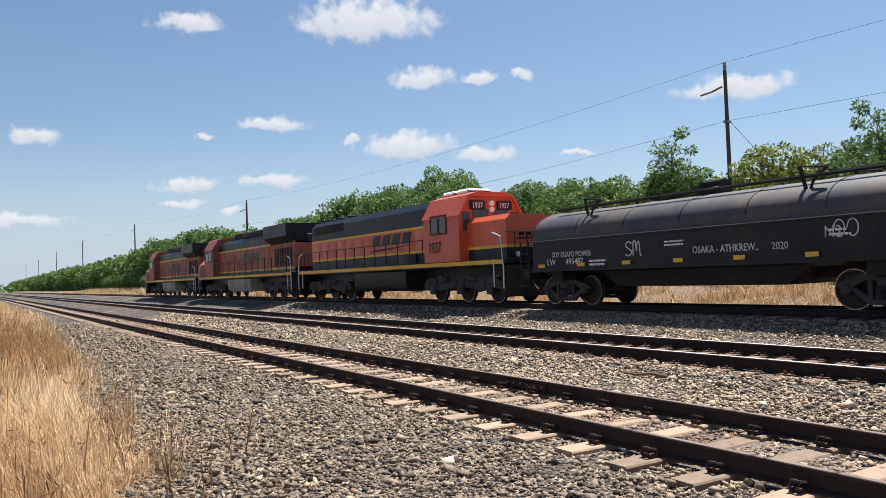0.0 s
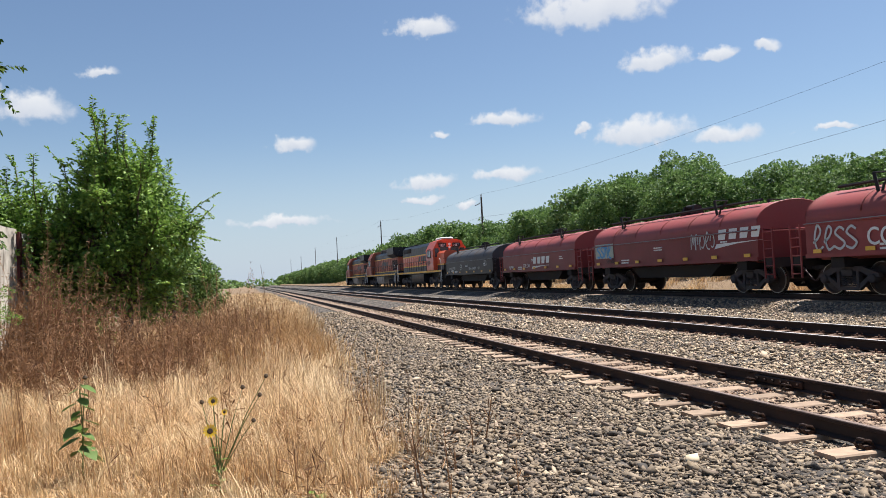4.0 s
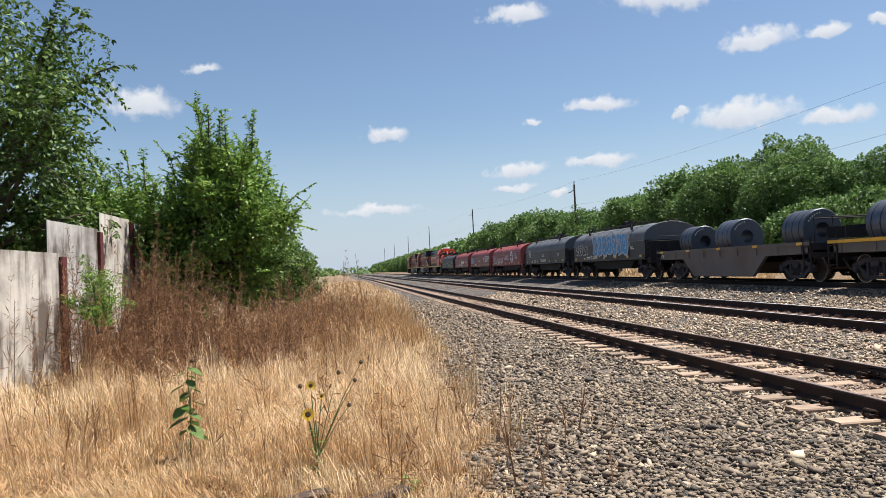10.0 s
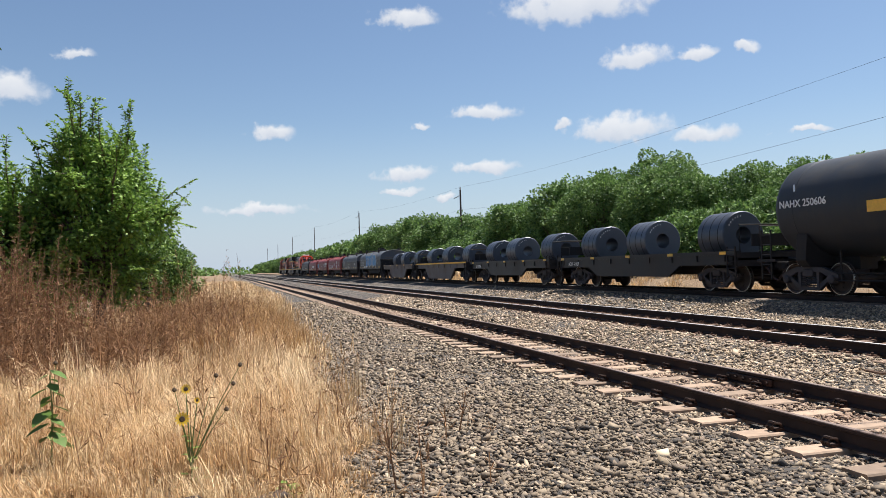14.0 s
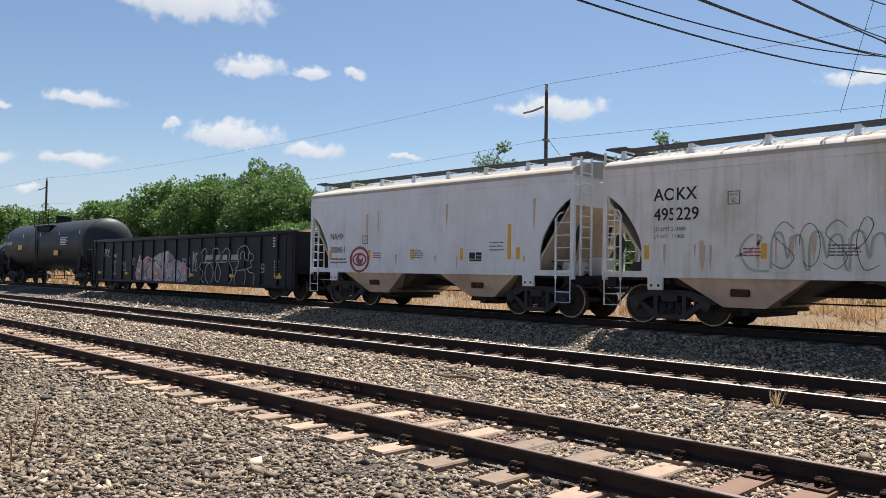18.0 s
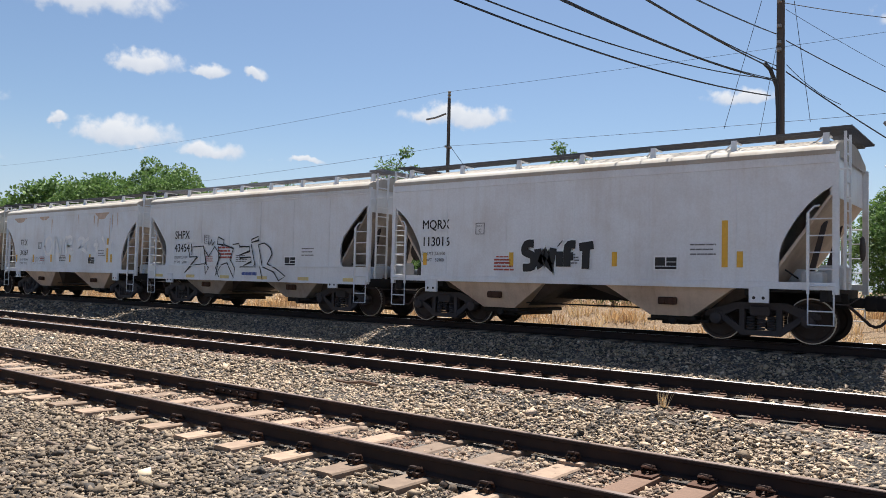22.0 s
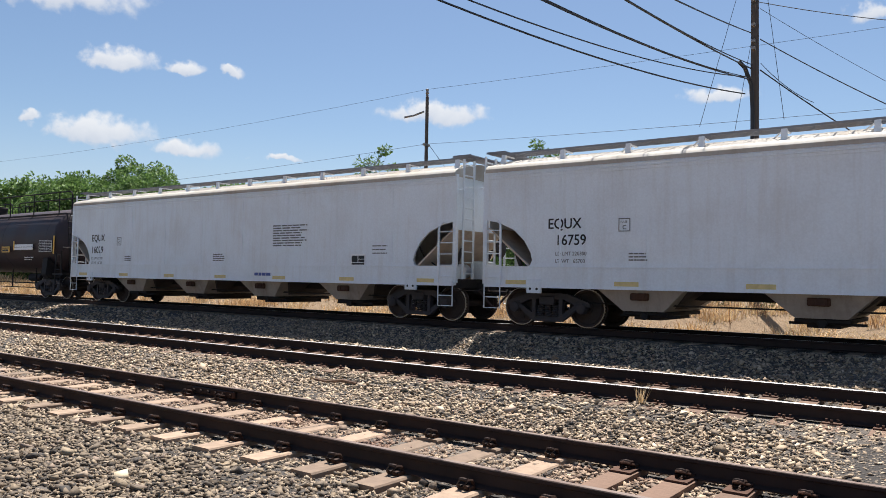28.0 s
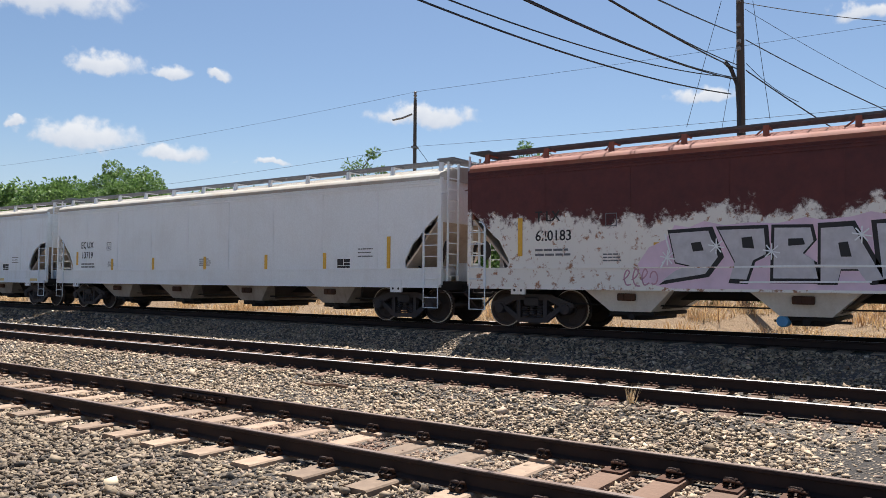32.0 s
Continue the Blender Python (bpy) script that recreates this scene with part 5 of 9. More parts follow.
    for k in range(7):
        yy = he - 0.5 - (2 * he - 1.0) * k / 6
        part("reflector_strip", Shape().box(-1.585, -1.572, yy - 0.16, yy + 0.16, 1.21, 1.32), MAT["reflector"], car)
    coupler(car, h)
    pr = Shape()
    bars(pr, -1.53, he - 2.7, 1.33, 0.9, 2, 0.06, 0.05, 3)
    bars(pr, -1.53, 0.5, 1.75, 0.7, 2, 0.045, 0.045, 6)
    bars(pr, -1.53, -he + 2.0, 1.75, 0.5, 2, 0.05, 0.05, 8)
    part("small_print", pr, MAT["white"], car)
    if extra:
        extra(car, 1.53, he)
    return car


COILS = []


def steel_coil(car_y, yy, zc, r, w):
    """A rolled steel coil lying with its eye along the track."""
    n, s = 48, Shape()
    prof = [(-w / 2, r * 0.36), (-w / 2, r - 0.03), (-w / 2 + 0.03, r), (w / 2 - 0.03, r), (w / 2, r - 0.03), (w / 2, r * 0.36)]
    s.lathe(prof, "y", n)
    s.f = [f for f in s.f if len(f) == 4]
    k = len(prof) - 1
    s.f += [(k * n + j, k * n + (j + 1) % n, (j + 1) % n, j) for j in range(n)]
    ob = tagged(new("steel_coil", s.mesh("steel_coil", MAT["coil"])), "blue-grey rolled steel coil strapped on a coil car", "steel coil", "steel coils")
    ob.matrix_basis = pose(X3, car_y + yy, Z3 + zc)
    for dy in (-w * 0.3, 0.0, w * 0.3):
        b = Shape().lathe([(dy - 0.02, r + 0.004), (dy + 0.02, r + 0.004)], "y", 48)
        b.f = [f for f in b.f if len(f) == 4]
        part("strap", b, MAT["under"], ob)
    mk = Shape()
    rnd = random.Random(round(car_y * 7 + yy * 3))
    for i in range(6):
        a = math.pi * (0.82 - 0.055 * i)
        c = r * 0.8
        mk.box(c * math.cos(a) - 0.022, c * math.cos(a) + 0.018, -w / 2 - 0.006, -w / 2 - 0.002, c * math.sin(a) - 0.035 * rnd.uniform(0.4, 1), c * math.sin(a) + 0.035)
    part("chalk_mark", mk, MAT["spray_white"], ob, "white chalk writing")
    COILS.append((ob, car_y + yy, Z3 + zc))
    return ob


def open_coil_car(y, L, label, body, well, coils, marks=(), stripe=False):
    car = new_car("open_coil_car", label, "freight car", y, "coil cars")
    h, he = L / 2, L / 2 - 0.5
    if well:
        side = [(-he, 1.0), (-he, 1.36), (he, 1.36), (he, 1.0), (he - 2.9, 0.98), (he - 3.9, 0.2), (-he + 3.9, 0.2), (-he + 2.9, 0.98)]
    else:
        side = [(-he, 0.9), (-he, 1.3), (he, 1.3), (he, 0.9), (he - 3.2, 0.9), (he - 4.0, 0.5), (-he + 4.0, 0.5), (-he + 3.2, 0.9)]
    zt = side[1][1]
    bd = Shape()
    for sx in (-1, 1):
        a, b = sorted((sx * 1.5, sx * 1.38))
        bd.prism_x(side, a, b)
        a, b = sorted((sx * 1.56, sx * 1.3))
        bd.box(a, b, -he, he, zt - 0.06, zt + 0.06)
        for k in range(9):
            yy = -he + 0.6 + (2 * he - 1.2) * k / 8
            a, b = sorted((sx * 1.5, sx * 1.54))
            bd.box(a, b, yy - 0.05, yy + 0.05, 1.02, zt - 0.06)
    part("side_frame", bd, body, car)
    vt = Shape().prism_y([(-1.38, zt - 0.02), (-0.35, 1.05), (0.35, 1.05), (1.38, zt - 0.02), (1.38, zt - 0.12), (0.4, 0.95), (-0.4, 0.95), (-1.38, zt - 0.12)], -he + 0.2, he - 0.2)
    part("trough", vt, MAT["under"], car)
    un = Shape().box(-0.3, 0.3, -h + 0.45, h - 0.45, 0.72, 1.05)
    for sy in (-1, 1):
        a, b = sorted((sy * (h - 0.45), sy * (h - 0.7)))
        un.box(-1.5, 1.5, a, b, 0.85, zt)
        a, b = sorted((sy * (h - 0.45), sy * (h - 1.7)))
        un.box(-1.45, 1.45, a, b, 1.05, 1.12)
    part("underframe", un, MAT["under"], car)
    for sy in (-1, 1):
        lad = Shape()
        for sx in (-1, 1):
            ladder(lad, sx * 1.54, sy * (h - 0.7), 0.5, zt + 0.2, 0.42, 5)
        lad.tube([(-1.35, sy * (h - 0.5), 1.2), (-1.35, sy * (h - 0.5), 2.2), (1.35, sy * (h - 0.5), 2.2), (1.35, sy * (h - 0.5), 1.2)], 0.028, 6)
        lad.box(-0.9, 0.9, sy * (h - 0.5) - 0.03, sy * (h - 0.5) + 0.03, 1.5, 1.9)
        part("end_rail", lad, MAT["under"], car)
        add_truck(car, sy * (h - 2.1))
    if stripe:
        part("stripe", Shape().box(-1.575, -1.562, -he, he, zt - 0.05, zt + 0.05), MAT["yellow"], car, "yellow stripe along the top rail")
    else:
        for k in range(5):
            yy = -he + 0.6 + (2 * he - 1.2) * k / 4
            part("reflector_strip", Shape().box(-1.57, -1.562, yy - 0.17, yy + 0.17, zt - 0.05, zt + 0.05), MAT["reflector"], car)
    coupler(car, h)
    for txt, yy, zz, size in marks:
        sign(car, txt, -1.545, yy, zz, size, MAT["white"], 0.004, 0.9)
    for yy, r, w in coils:
        steel_coil(y, yy, 1.06 + r * 1.02, r, w)
    return car


def tank_car(y, L, label, mat, r, rail_all, marks=(), extra=None, hazard=False):
    car = new_car("tank_car", label, "freight car", y, "tank cars")
    h = L / 2
    ht, zc = h - 0.85, 1.06 + r
    prof = [(-ht + 0.0, 0.02)]
    for k in range(1, 9):
        a = math.pi / 2 * k / 8
        prof.append((-ht + 0.62 * (1 - math.cos(a)), r * math.sin(a)))
    prof = prof + [(-ht + 0.62 + 0.001, r)] + [(-a, b) for a, b in reversed(prof)]
    part("tank", Shape().lathe(prof, "y", 56, (0, 0, zc)), mat, car, "welded steel tank with domed ends")
    for k in range(5):
        yy = (-ht + 1.2) + (2 * ht - 2.4) * k / 4
        sm = Shape().lathe([(yy - 0.012, r), (yy, r + 0.006), (yy + 0.012, r)], "y", 56, (0, 0, zc))
        sm.f = [f for f in sm.f if len(f) == 4]
        part("weld_seam", sm, mat, car)
    zt = zc + r
    top = Shape().box(-0.75, 0.75, -1.3, 1.3, zt - 0.08, zt - 0.03)
    top.lathe([(zt - 0.05, 0.5), (zt + 0.26, 0.5), (zt + 0.28, 0.46), (zt + 0.34, 0.44)], "z", 20)
    part("dome", Shape().lathe([(zt - 0.1, 0.46), (zt + 0.3, 0.46), (zt + 0.33, 0.5), (zt + 0.40, 0.48)], "z", 20), MAT["under"], car)
    pf = Shape()
    for sx in (-1, 1):
        a, b = sorted((sx * 0.55, sx * 1.35))
        pf.box(a, b, -1.35, 1.35, zt - 0.32, zt - 0.27)
        ladder(pf, sx * (r + 0.03), 0.3, 1.0, zt - 0.3, 0.42, 8)
        for k in range(4):
            yy = -1.3 + 2.6 * k / 3
            pf.tube([(sx * 1.33, yy, zt - 0.3), (sx * 1.33, yy, zt + 0.55)], 0.022, 5)
        for zz in (zt + 0.15, zt + 0.55):
            pf.tube([(sx * 1.33, -1.3, zz), (sx * 1.33, 1.3, zz)], 0.022, 5)
        pf.prism_x([(-1.3, zt - 0.32), (1.3, zt - 0.32), (1.1, zt - 0.62), (-1.1, zt - 0.62)], sx * 1.2 - 0.03, sx * 1.2 + 0.03)
    part("platform", pf, MAT["under"], car, "black steel loading platform with rails")
    if rail_all:
        for sx in (-1, 1):
            rl = Shape()
            xr = sx * 0.85
            zr = zc + math.sqrt(r * r - 0.72)
            for e0, e1 in ((-ht + 0.15, -0.4), (0.25, ht - 0.15)):
                rl.tube([(xr, e0, zr), (xr, e0, zr + 0.78), (xr, e0 + 0.06, zr + 0.90), (xr, e0 + 0.2, zr + 0.95), (xr, e1 - 0.2, zr + 0.95), (xr, e1 - 0.06, zr + 0.90), (xr, e1, zr + 0.78), (xr, e1, zr)], 0.028, 6)
            a, b = sorted((xr - sx * 0.25, xr + sx * 0.22))
            part("handrail", rl, MAT["under"], car)
            part("walkway", grating(a, b, -ht + 0.2, ht - 0.2, zr - 0.02), MAT["under"], car, "open steel grating walkway")
            for k in range(8):
                yy = -ht + 1.2 + (2 * ht - 2.4) * k / 7
                ps = Shape().tube([(xr, yy, zr), (xr, yy, zr + 0.95)], 0.024, 5).tube([(xr, yy, zr), (xr + sx * 0.25, yy, zr - 0.3)], 0.03, 5)
                part("rail_post", ps, MAT["under"], car)
    un = Shape()
    for sy in (-1, 1):
        a, b = sorted((sy * (h - 0.45), sy * (h - 3.3)))
        un.box(-0.3, 0.3, a, b, 0.72, 1.12)
        a, b = sorted((sy * (h - 0.45), sy * (h - 1.25)))
        un.box(-1.45, 1.45, a, b, 0.98, 1.06)
        yb = sy * (h - 2.2)
        un.prism_y([(-1.35, 1.0), (-1.2, 0.82), (1.2, 0.82), (1.35, 1.0), (1.28, zc - 0.75), (0.9, zc - 1.1), (-0.9, zc - 1.1), (-1.28, zc - 0.75)], yb - 0.2, yb + 0.2)
    un.tube([(-1.05, -h + 3.2, 0.62), (-1.05, h - 3.2, 0.62)], 0.025, 6).tube([(-1.05, -h + 3.2, 0.42), (-1.05, h - 3.2, 0.42)], 0.02, 6)
    for k in range(7):
        yy = -h + 3.4 + (L - 6.8) * k / 6
        un.box(-1.07, -1.03, yy - 0.02, yy + 0.02, 0.4, 1.25)
    un.lathe([(-0.5, 0.17), (0.5, 0.17)], "y", 12, (-0.6, -h + 4.2, 0.85))
    part("underframe", un, MAT["under"], car)
    for sy in (-1, 1):
        lad = Shape()
        for sx in (-1, 1):
            ladder(lad, sx * 1.42, sy * (h - 0.85), 0.45, 1.95, 0.42, 5)
        lad.tube([(-1.42, sy * (h - 0.55), 1.0), (-1.42, sy * (h - 0.55), 2.1), (1.42, sy * (h - 0.55), 2.1), (1.42, sy * (h - 0.55), 1.0)], 0.024, 6)
        part("end_rail", lad, MAT["under"], car)
        if rail_all:
            el = Shape()
            for xo in (-1.05, -0.65):
                el.tube([(xo, sy * (h - 0.62), 1.05), (xo, sy * (ht - 0.02), zc + 0.6), (xo, sy * (ht - 0.12), zc + r * 0.8)], 0.02, 5)
            for k in range(9):
                u = k / 8
                el.tube([(-1.05, sy * (h - 0.62 + (ht - 0.02 - h + 0.62) * min(1, u * 1.25)), 1.25 + u * (zc + 0.75 - 1.25)), (-0.65, sy * (h - 0.62 + (ht - 0.02 - h + 0.62) * min(1, u * 1.25)), 1.25 + u * (zc + 0.75 - 1.25))], 0.013, 5)
            part("end_ladder", el, MAT["under"], car)
        add_truck(car, sy * (h - 2.2))
    coupler(car, h)
    xs = -r - 0.006
    for txt, yy, zz, size in marks:
        part("reporting_panel", lettering(txt, size, MAT["white"], 0.009), None, car, at=pose(-math.sqrt(max(0.01, r * r - (zz + size / 2 - zc) ** 2)) - 0.02, yy, zz, 90, 0, -90))
    if extra:
        extra(car, r, zc, ht)
    return car


def gondola_car(y, L, label):
    car = new_car("gondola", label, "freight car", y)
    h, he = L / 2, L / 2 - 0.55
    z0, z1 = 0.46, 2.5
    for sx in (-1, 1):
        a, b = sorted((sx * 1.46, sx * 1.42))
        part("side_sheet", Shape().box(a, b, -he, he, z0, z1), MAT["gondola"], car)
    for sy in (-1, 1):
        a, b = sorted((sy * (he - 0.001), sy * (he - 0.05)))
        part("end_sheet", Shape().box(-1.419, 1.419, a, b, 1.07, z1 + 0.05), MAT["gondola"], car)
    part("floor_sheet", Shape().box(-1.419, 1.419, -he + 0.001, he - 0.001, 0.98, 1.06), MAT["gondola"], car)
    ch = Shape()
    for sx in (-1, 1):
        a, b = sorted((sx * 1.42, sx * 1.58))
        ch.box(a, b, -he - 0.04, he + 0.04, z1 - 0.06, z1 + 0.10, 0.02)
        ch.box(a, b, -he, he, z0 - 0.03, z0 + 0.07, 0.02)
    part("top_chord", ch, MAT["gondola"], car)
    n = 17
    for k in range(n):
        yy = -he + 0.1 + (2 * he - 0.2) * k / (n - 1)
        for sx in (-1, 1):
            s = Shape().prism_y([(sx * 1.46, z0), (sx * 1.52, z0 + 0.08), (sx * 1.52, z1 - 0.06), (sx * 1.46, z1)], yy - 0.07, yy + 0.07)
            part("side_rib", s, MAT["gondola"], car)
    rnd = random.Random(5)
    hs = Shape()
    nx, ny = 9, 70
    vs = [(-1.38 + 2.76 * i / (nx - 1), -he + 0.2 + (2 * he - 0.4) * j / (ny - 1), z1 - 0.25 + 0.42 * math.sin(math.pi * i / (nx - 1)) * (0.4 + 0.6 * max(0, min(1, (he - 5 - (-he + 0.2 + (2 * he - 0.4) * j / (ny - 1))) / 6))) + rnd.uniform(-0.07, 0.09)) for i in range(nx) for j in range(ny)]
    hs.add(vs, [(i * ny + j, i * ny + ny + j, i * ny + ny + j + 1, i * ny + j + 1) for i in range(nx - 1) for j in range(ny - 1)])
    part("scrap_load", hs, MAT["rusty"], car, "dark heap of scrap")
    un = Shape().box(-0.3, 0.3, -h + 0.45, h - 0.45, 0.68, 0.95)
    for sy in (-1, 1):
        un.box(-1.3, 1.3, sy * (h - 2.2) - 0.22, sy * (h - 2.2) + 0.22, 0.76, 0.95)
        a, b = sorted((sy * (h - 0.45), sy * (he)))
        un.box(-1.45, 1.45, a, b, 1.0, 1.08)
    part("underframe", un, MAT["under"], car)
    for sy in (-1, 1):
        lad = Shape()
        for sx in (-1, 1):
            ladder(lad, sx * 1.6, sy * (he - 0.3), 0.45, z1, 0.42, 7)
        part("ladder", lad, MAT["gondola"], car)
        add_truck(car, sy * (h - 2.2))
    coupler(car, h)
    xs = -1.466
    part("graffiti", scribble(Shape(), xs, 8.35, 1.72, 0.8, 0.35, 4, 0.035, 4), MAT["spray_white"], car, "white sprayed tag")
    part("graffiti", scribble(Shape(), xs, 7.1, 0.75, 0.45, 0.75, 2, 0.035, 14), MAT["spray_white"], car, "white sprayed tag")
    part("graffiti", scribble(Shape(), xs, 6.1, 0.95, 0.65, 0.5, 3, 0.03, 15), MAT["spray_white"], car, "white sprayed tag")
    part("graffiti", scribble(Shape(), xs, 4.9, 1.3, 0.55, 0.3, 3, 0.03, 16), MAT["spray_white"], car, "white sprayed tag")
    # the large faded picture, over panels and ribs
    top = [(4.3, 0.9), (4.1, 1.35), (3.86, 1.77), (3.5, 1.5), (3.07, 1.71), (2.4, 1.62), (1.73, 1.81), (0.84, 1.95), (-0.04, 1.55), (-0.7, 1.4), (-1.4, 1.14)]
    s = Shape()
    for (ya, za), (yb, zb) in zip(top, top[1:]):
        low_a, low_b = (0.5 if -1.1 < ya < 4.2 else 0.78), (0.5 if -1.1 < yb < 4.2 else 0.78)
        s.add([(xs, ya, za), (xs, yb, zb), (xs, yb, low_b), (xs, ya, low_a)], [(0, 1, 2, 3)])
    part("graffiti", s, MAT["mural"], car, "large faded pink and grey sprayed picture")
    for k in range(n):
        yy = -he + 0.1 + (2 * he - 0.2) * k / (n - 1)
        if -1.2 < yy < 4.6:
            zt2 = float(np.interp(-yy, [-p for p, q in top], [q for p, q in top])) - 0.03
            part("graffiti", Shape().box(-1.526, -1.521, yy - 0.07, yy + 0.07, 0.56, zt2), MAT["mural"], car)
    part("graffiti", scribble(Shape(), xs - 0.004, 4.0, 0.6, 4.6, 0.95, 6, 0.045, 31), MAT["ink"], car, "dark sprayed outlines")
    part("graffiti", scribble(Shape(), xs - 0.006, 3.2, 0.6, 3.4, 0.8, 5, 0.03, 32), MAT["spray_white"], car, "white sprayed outlines")
    part("graffiti", scribble(Shape(), xs, -0.6, 1.35, 0.8, 0.22, 4, 0.03, 33), MAT["spray_white"], car, "white sprayed tag")
    part("graffiti", scribble(Shape(), xs, -1.6, 1.0, 0.45, 0.85, 3, 0.03, 34), MAT["spray_white"], car, "white sprayed tag")
    loops = [[(-2.53, 1.84), (-2.58, 1.49), (-2.37, 1.21), (-2.69, 0.98), (-2.53, 0.69), (-2.84, 0.51)], [(-2.53, 1.86), (-2.84, 2.0), (-3.0, 1.71), (-2.84, 1.43), (-3.15, 1.38)],
             [(-3.15, 1.35), (-2.89, 1.15), (-2.92, 0.7), (-3.22, 0.52), (-3.45, 0.66), (-3.56, 1.04), (-3.37, 1.32), (-3.18, 1.35)], [(-3.52, 1.54), (-3.45, 1.87), (-3.74, 2.0), (-4.02, 1.91), (-4.06, 1.53), (-4.3, 1.42)],
             [(-3.74, 1.48), (-4.09, 1.21), (-4.16, 0.83), (-3.95, 0.59), (-3.77, 0.72), (-3.74, 1.04), (-3.88, 1.35)], [(-4.3, 1.79), (-4.64, 2.0), (-4.91, 1.8), (-4.84, 1.47), (-5.1, 1.15), (-5.16, 0.84), (-4.84, 0.52), (-4.3, 0.5)],
             [(-5.61, 1.51), (-5.48, 1.66), (-5.61, 1.96), (-6.09, 2.07), (-6.33, 1.94), (-6.44, 1.79), (-6.73, 1.68), (-6.67, 1.49), (-6.5, 1.45), (-6.61, 1.25), (-6.32, 1.17)],
             [(-5.61, 1.51), (-5.54, 1.25), (-5.35, 1.1), (-5.85, 1.1), (-6.26, 1.15), (-6.44, 1.01), (-6.78, 0.96), (-6.75, 0.55)], [(-5.48, 1.1), (-5.29, 0.74), (-5.35, 0.52)],
             [(-5.75, 1.51), (-5.75, 1.76), (-6.03, 1.83), (-6.07, 1.55), (-6.32, 1.5), (-6.35, 1.79)], [(-6.09, 1.1), (-6.15, 0.86), (-6.06, 0.52)]]
    loops = [soft_loop(p, False, 3) for p in loops]
    for pts in loops:
        part("graffiti", Shape().tube([(-1.53, p, q) for p, q in pts], 0.017, 5), MAT["spray_white"], car, "white sprayed outlines")
    emb = Shape()
    for k in range(4):
        p = -2.7 - 0.72 * k
        emb.add([(xs - 0.002, p, 1.5), (xs - 0.002, p - 0.08, 1.72), (xs - 0.002, p - 0.66, 1.72), (xs - 0.002, p - 0.58, 1.5)], [(0, 1, 2, 3)])
    emb.add([(xs - 0.002, -2.4, 1.36), (xs - 0.002, -2.6, 1.43), (xs - 0.002, -5.6, 1.45), (xs - 0.002, -4.0, 1.39)], [(0, 1, 2, 3)])
    part("emblem", emb, MAT["spray_sage"], car, "faded slanted emblem")
    sign(car, "650", xs, 7.0, 1.66, 0.26, MAT["white"], 0.003)
    for k in range(6):
        yy = he - 0.9 - (2 * he - 2) * k / 5
        part("reflector_strip", Shape().box(-1.53, -1.462, yy - 0.16, yy + 0.16, 0.8, 0.92), MAT["reflector"], car)
    part("notice_plate", Shape().box(xs - 0.008, xs + 0.002, -8.50, -8.12, 0.82, 1.02), MAT["reflector"], car, "yellow notice plate")
    dp = part("data_panel", Shape().box(xs - 0.008, xs + 0.002, -7.42, -6.98, 1.02, 1.36), MAT["white"], car, "white outlined data panel")
    for u0, u1, v0, v1 in ((0.03, 0.2, 0.16, 0.31), (0.23, 0.41, 0.16, 0.31), (0.03, 0.41, 0.03, 0.13)):
        part("panel_field", Shape().box(xs - 0.012, xs - 0.007, -7.42 + u0, -7.42 + u1, 1.02 + v0, 1.02 + v1), MAT["ink"], dp)
    pr = bars(Shape(), xs, -8.1, 1.42, 0.35, 4, 0.05, 0.06, 2)
    bars(pr, xs, -he + 1.6, 2.3, 0.4, 4, 0.05, 0.05, 12)
    part("small_print", pr, MAT["white"], car)
    return car


# ---- locomotives ----
def loco_truck(car, y):
    s = Shape()
    for sx in (-1, 1):
        a, b = sorted((sx * 1.0, sx * 1.14))
        s.prism_x([(-2.75, 0.5), (-2.75, 0.78), (-2.4, 0.98), (2.4, 0.98), (2.75, 0.78), (2.75, 0.5), (2.2, 0.58), (1.45, 0.44), (0.6, 0.58), (-0.6, 0.58), (-1.45, 0.44), (-2.2, 0.58)], a, b)
        for d in (-2.03, 0.0, 2.03):
            a2, b2 = sorted((sx * 1.02, sx * 1.2))
            s.box(a2, b2, d - 0.2, d + 0.2, 0.32, 0.72, 0.03)
            for e in (-0.3, 0.3):
                for zz in range(4):
                    s.lathe([(0, 0.08), (0.03, 0.095), (0.06, 0.08)], "z", 8, (sx * 1.12, d + e, 0.62 + 0.08 * zz))
        for d in (-1.0, 1.0):
            s.lathe([(-0.22, 0.11), (0.22, 0.11)], "y", 10, (sx * 1.2, d, 0.9))
    s.box(-1.0, 1.0, -0.5, 0.5, 0.6, 1.0)
    t = part("truck", s, MAT["truck"], car, at=pose(0, y, 0))
    for d in (-2.03, 0.0, 2.03):
        add_wheelset(t, d, R_LOCO)


def hand_rails(car, y0, y1, n, mat):
    for sx in (-1, 1):
        r = Shape().tube([(sx * 1.48, y0, 2.55), (sx * 1.48, y1, 2.55)], 0.02, 6)
        part("handrail", r, mat, car)
        for k in range(n):
            yy = y0 + (y1 - y0) * k / (n - 1)
            part("stanchion", Shape().tube([(sx * 1.48, yy, 1.6), (sx * 1.48, yy, 2.57)], 0.022, 5), mat, car)


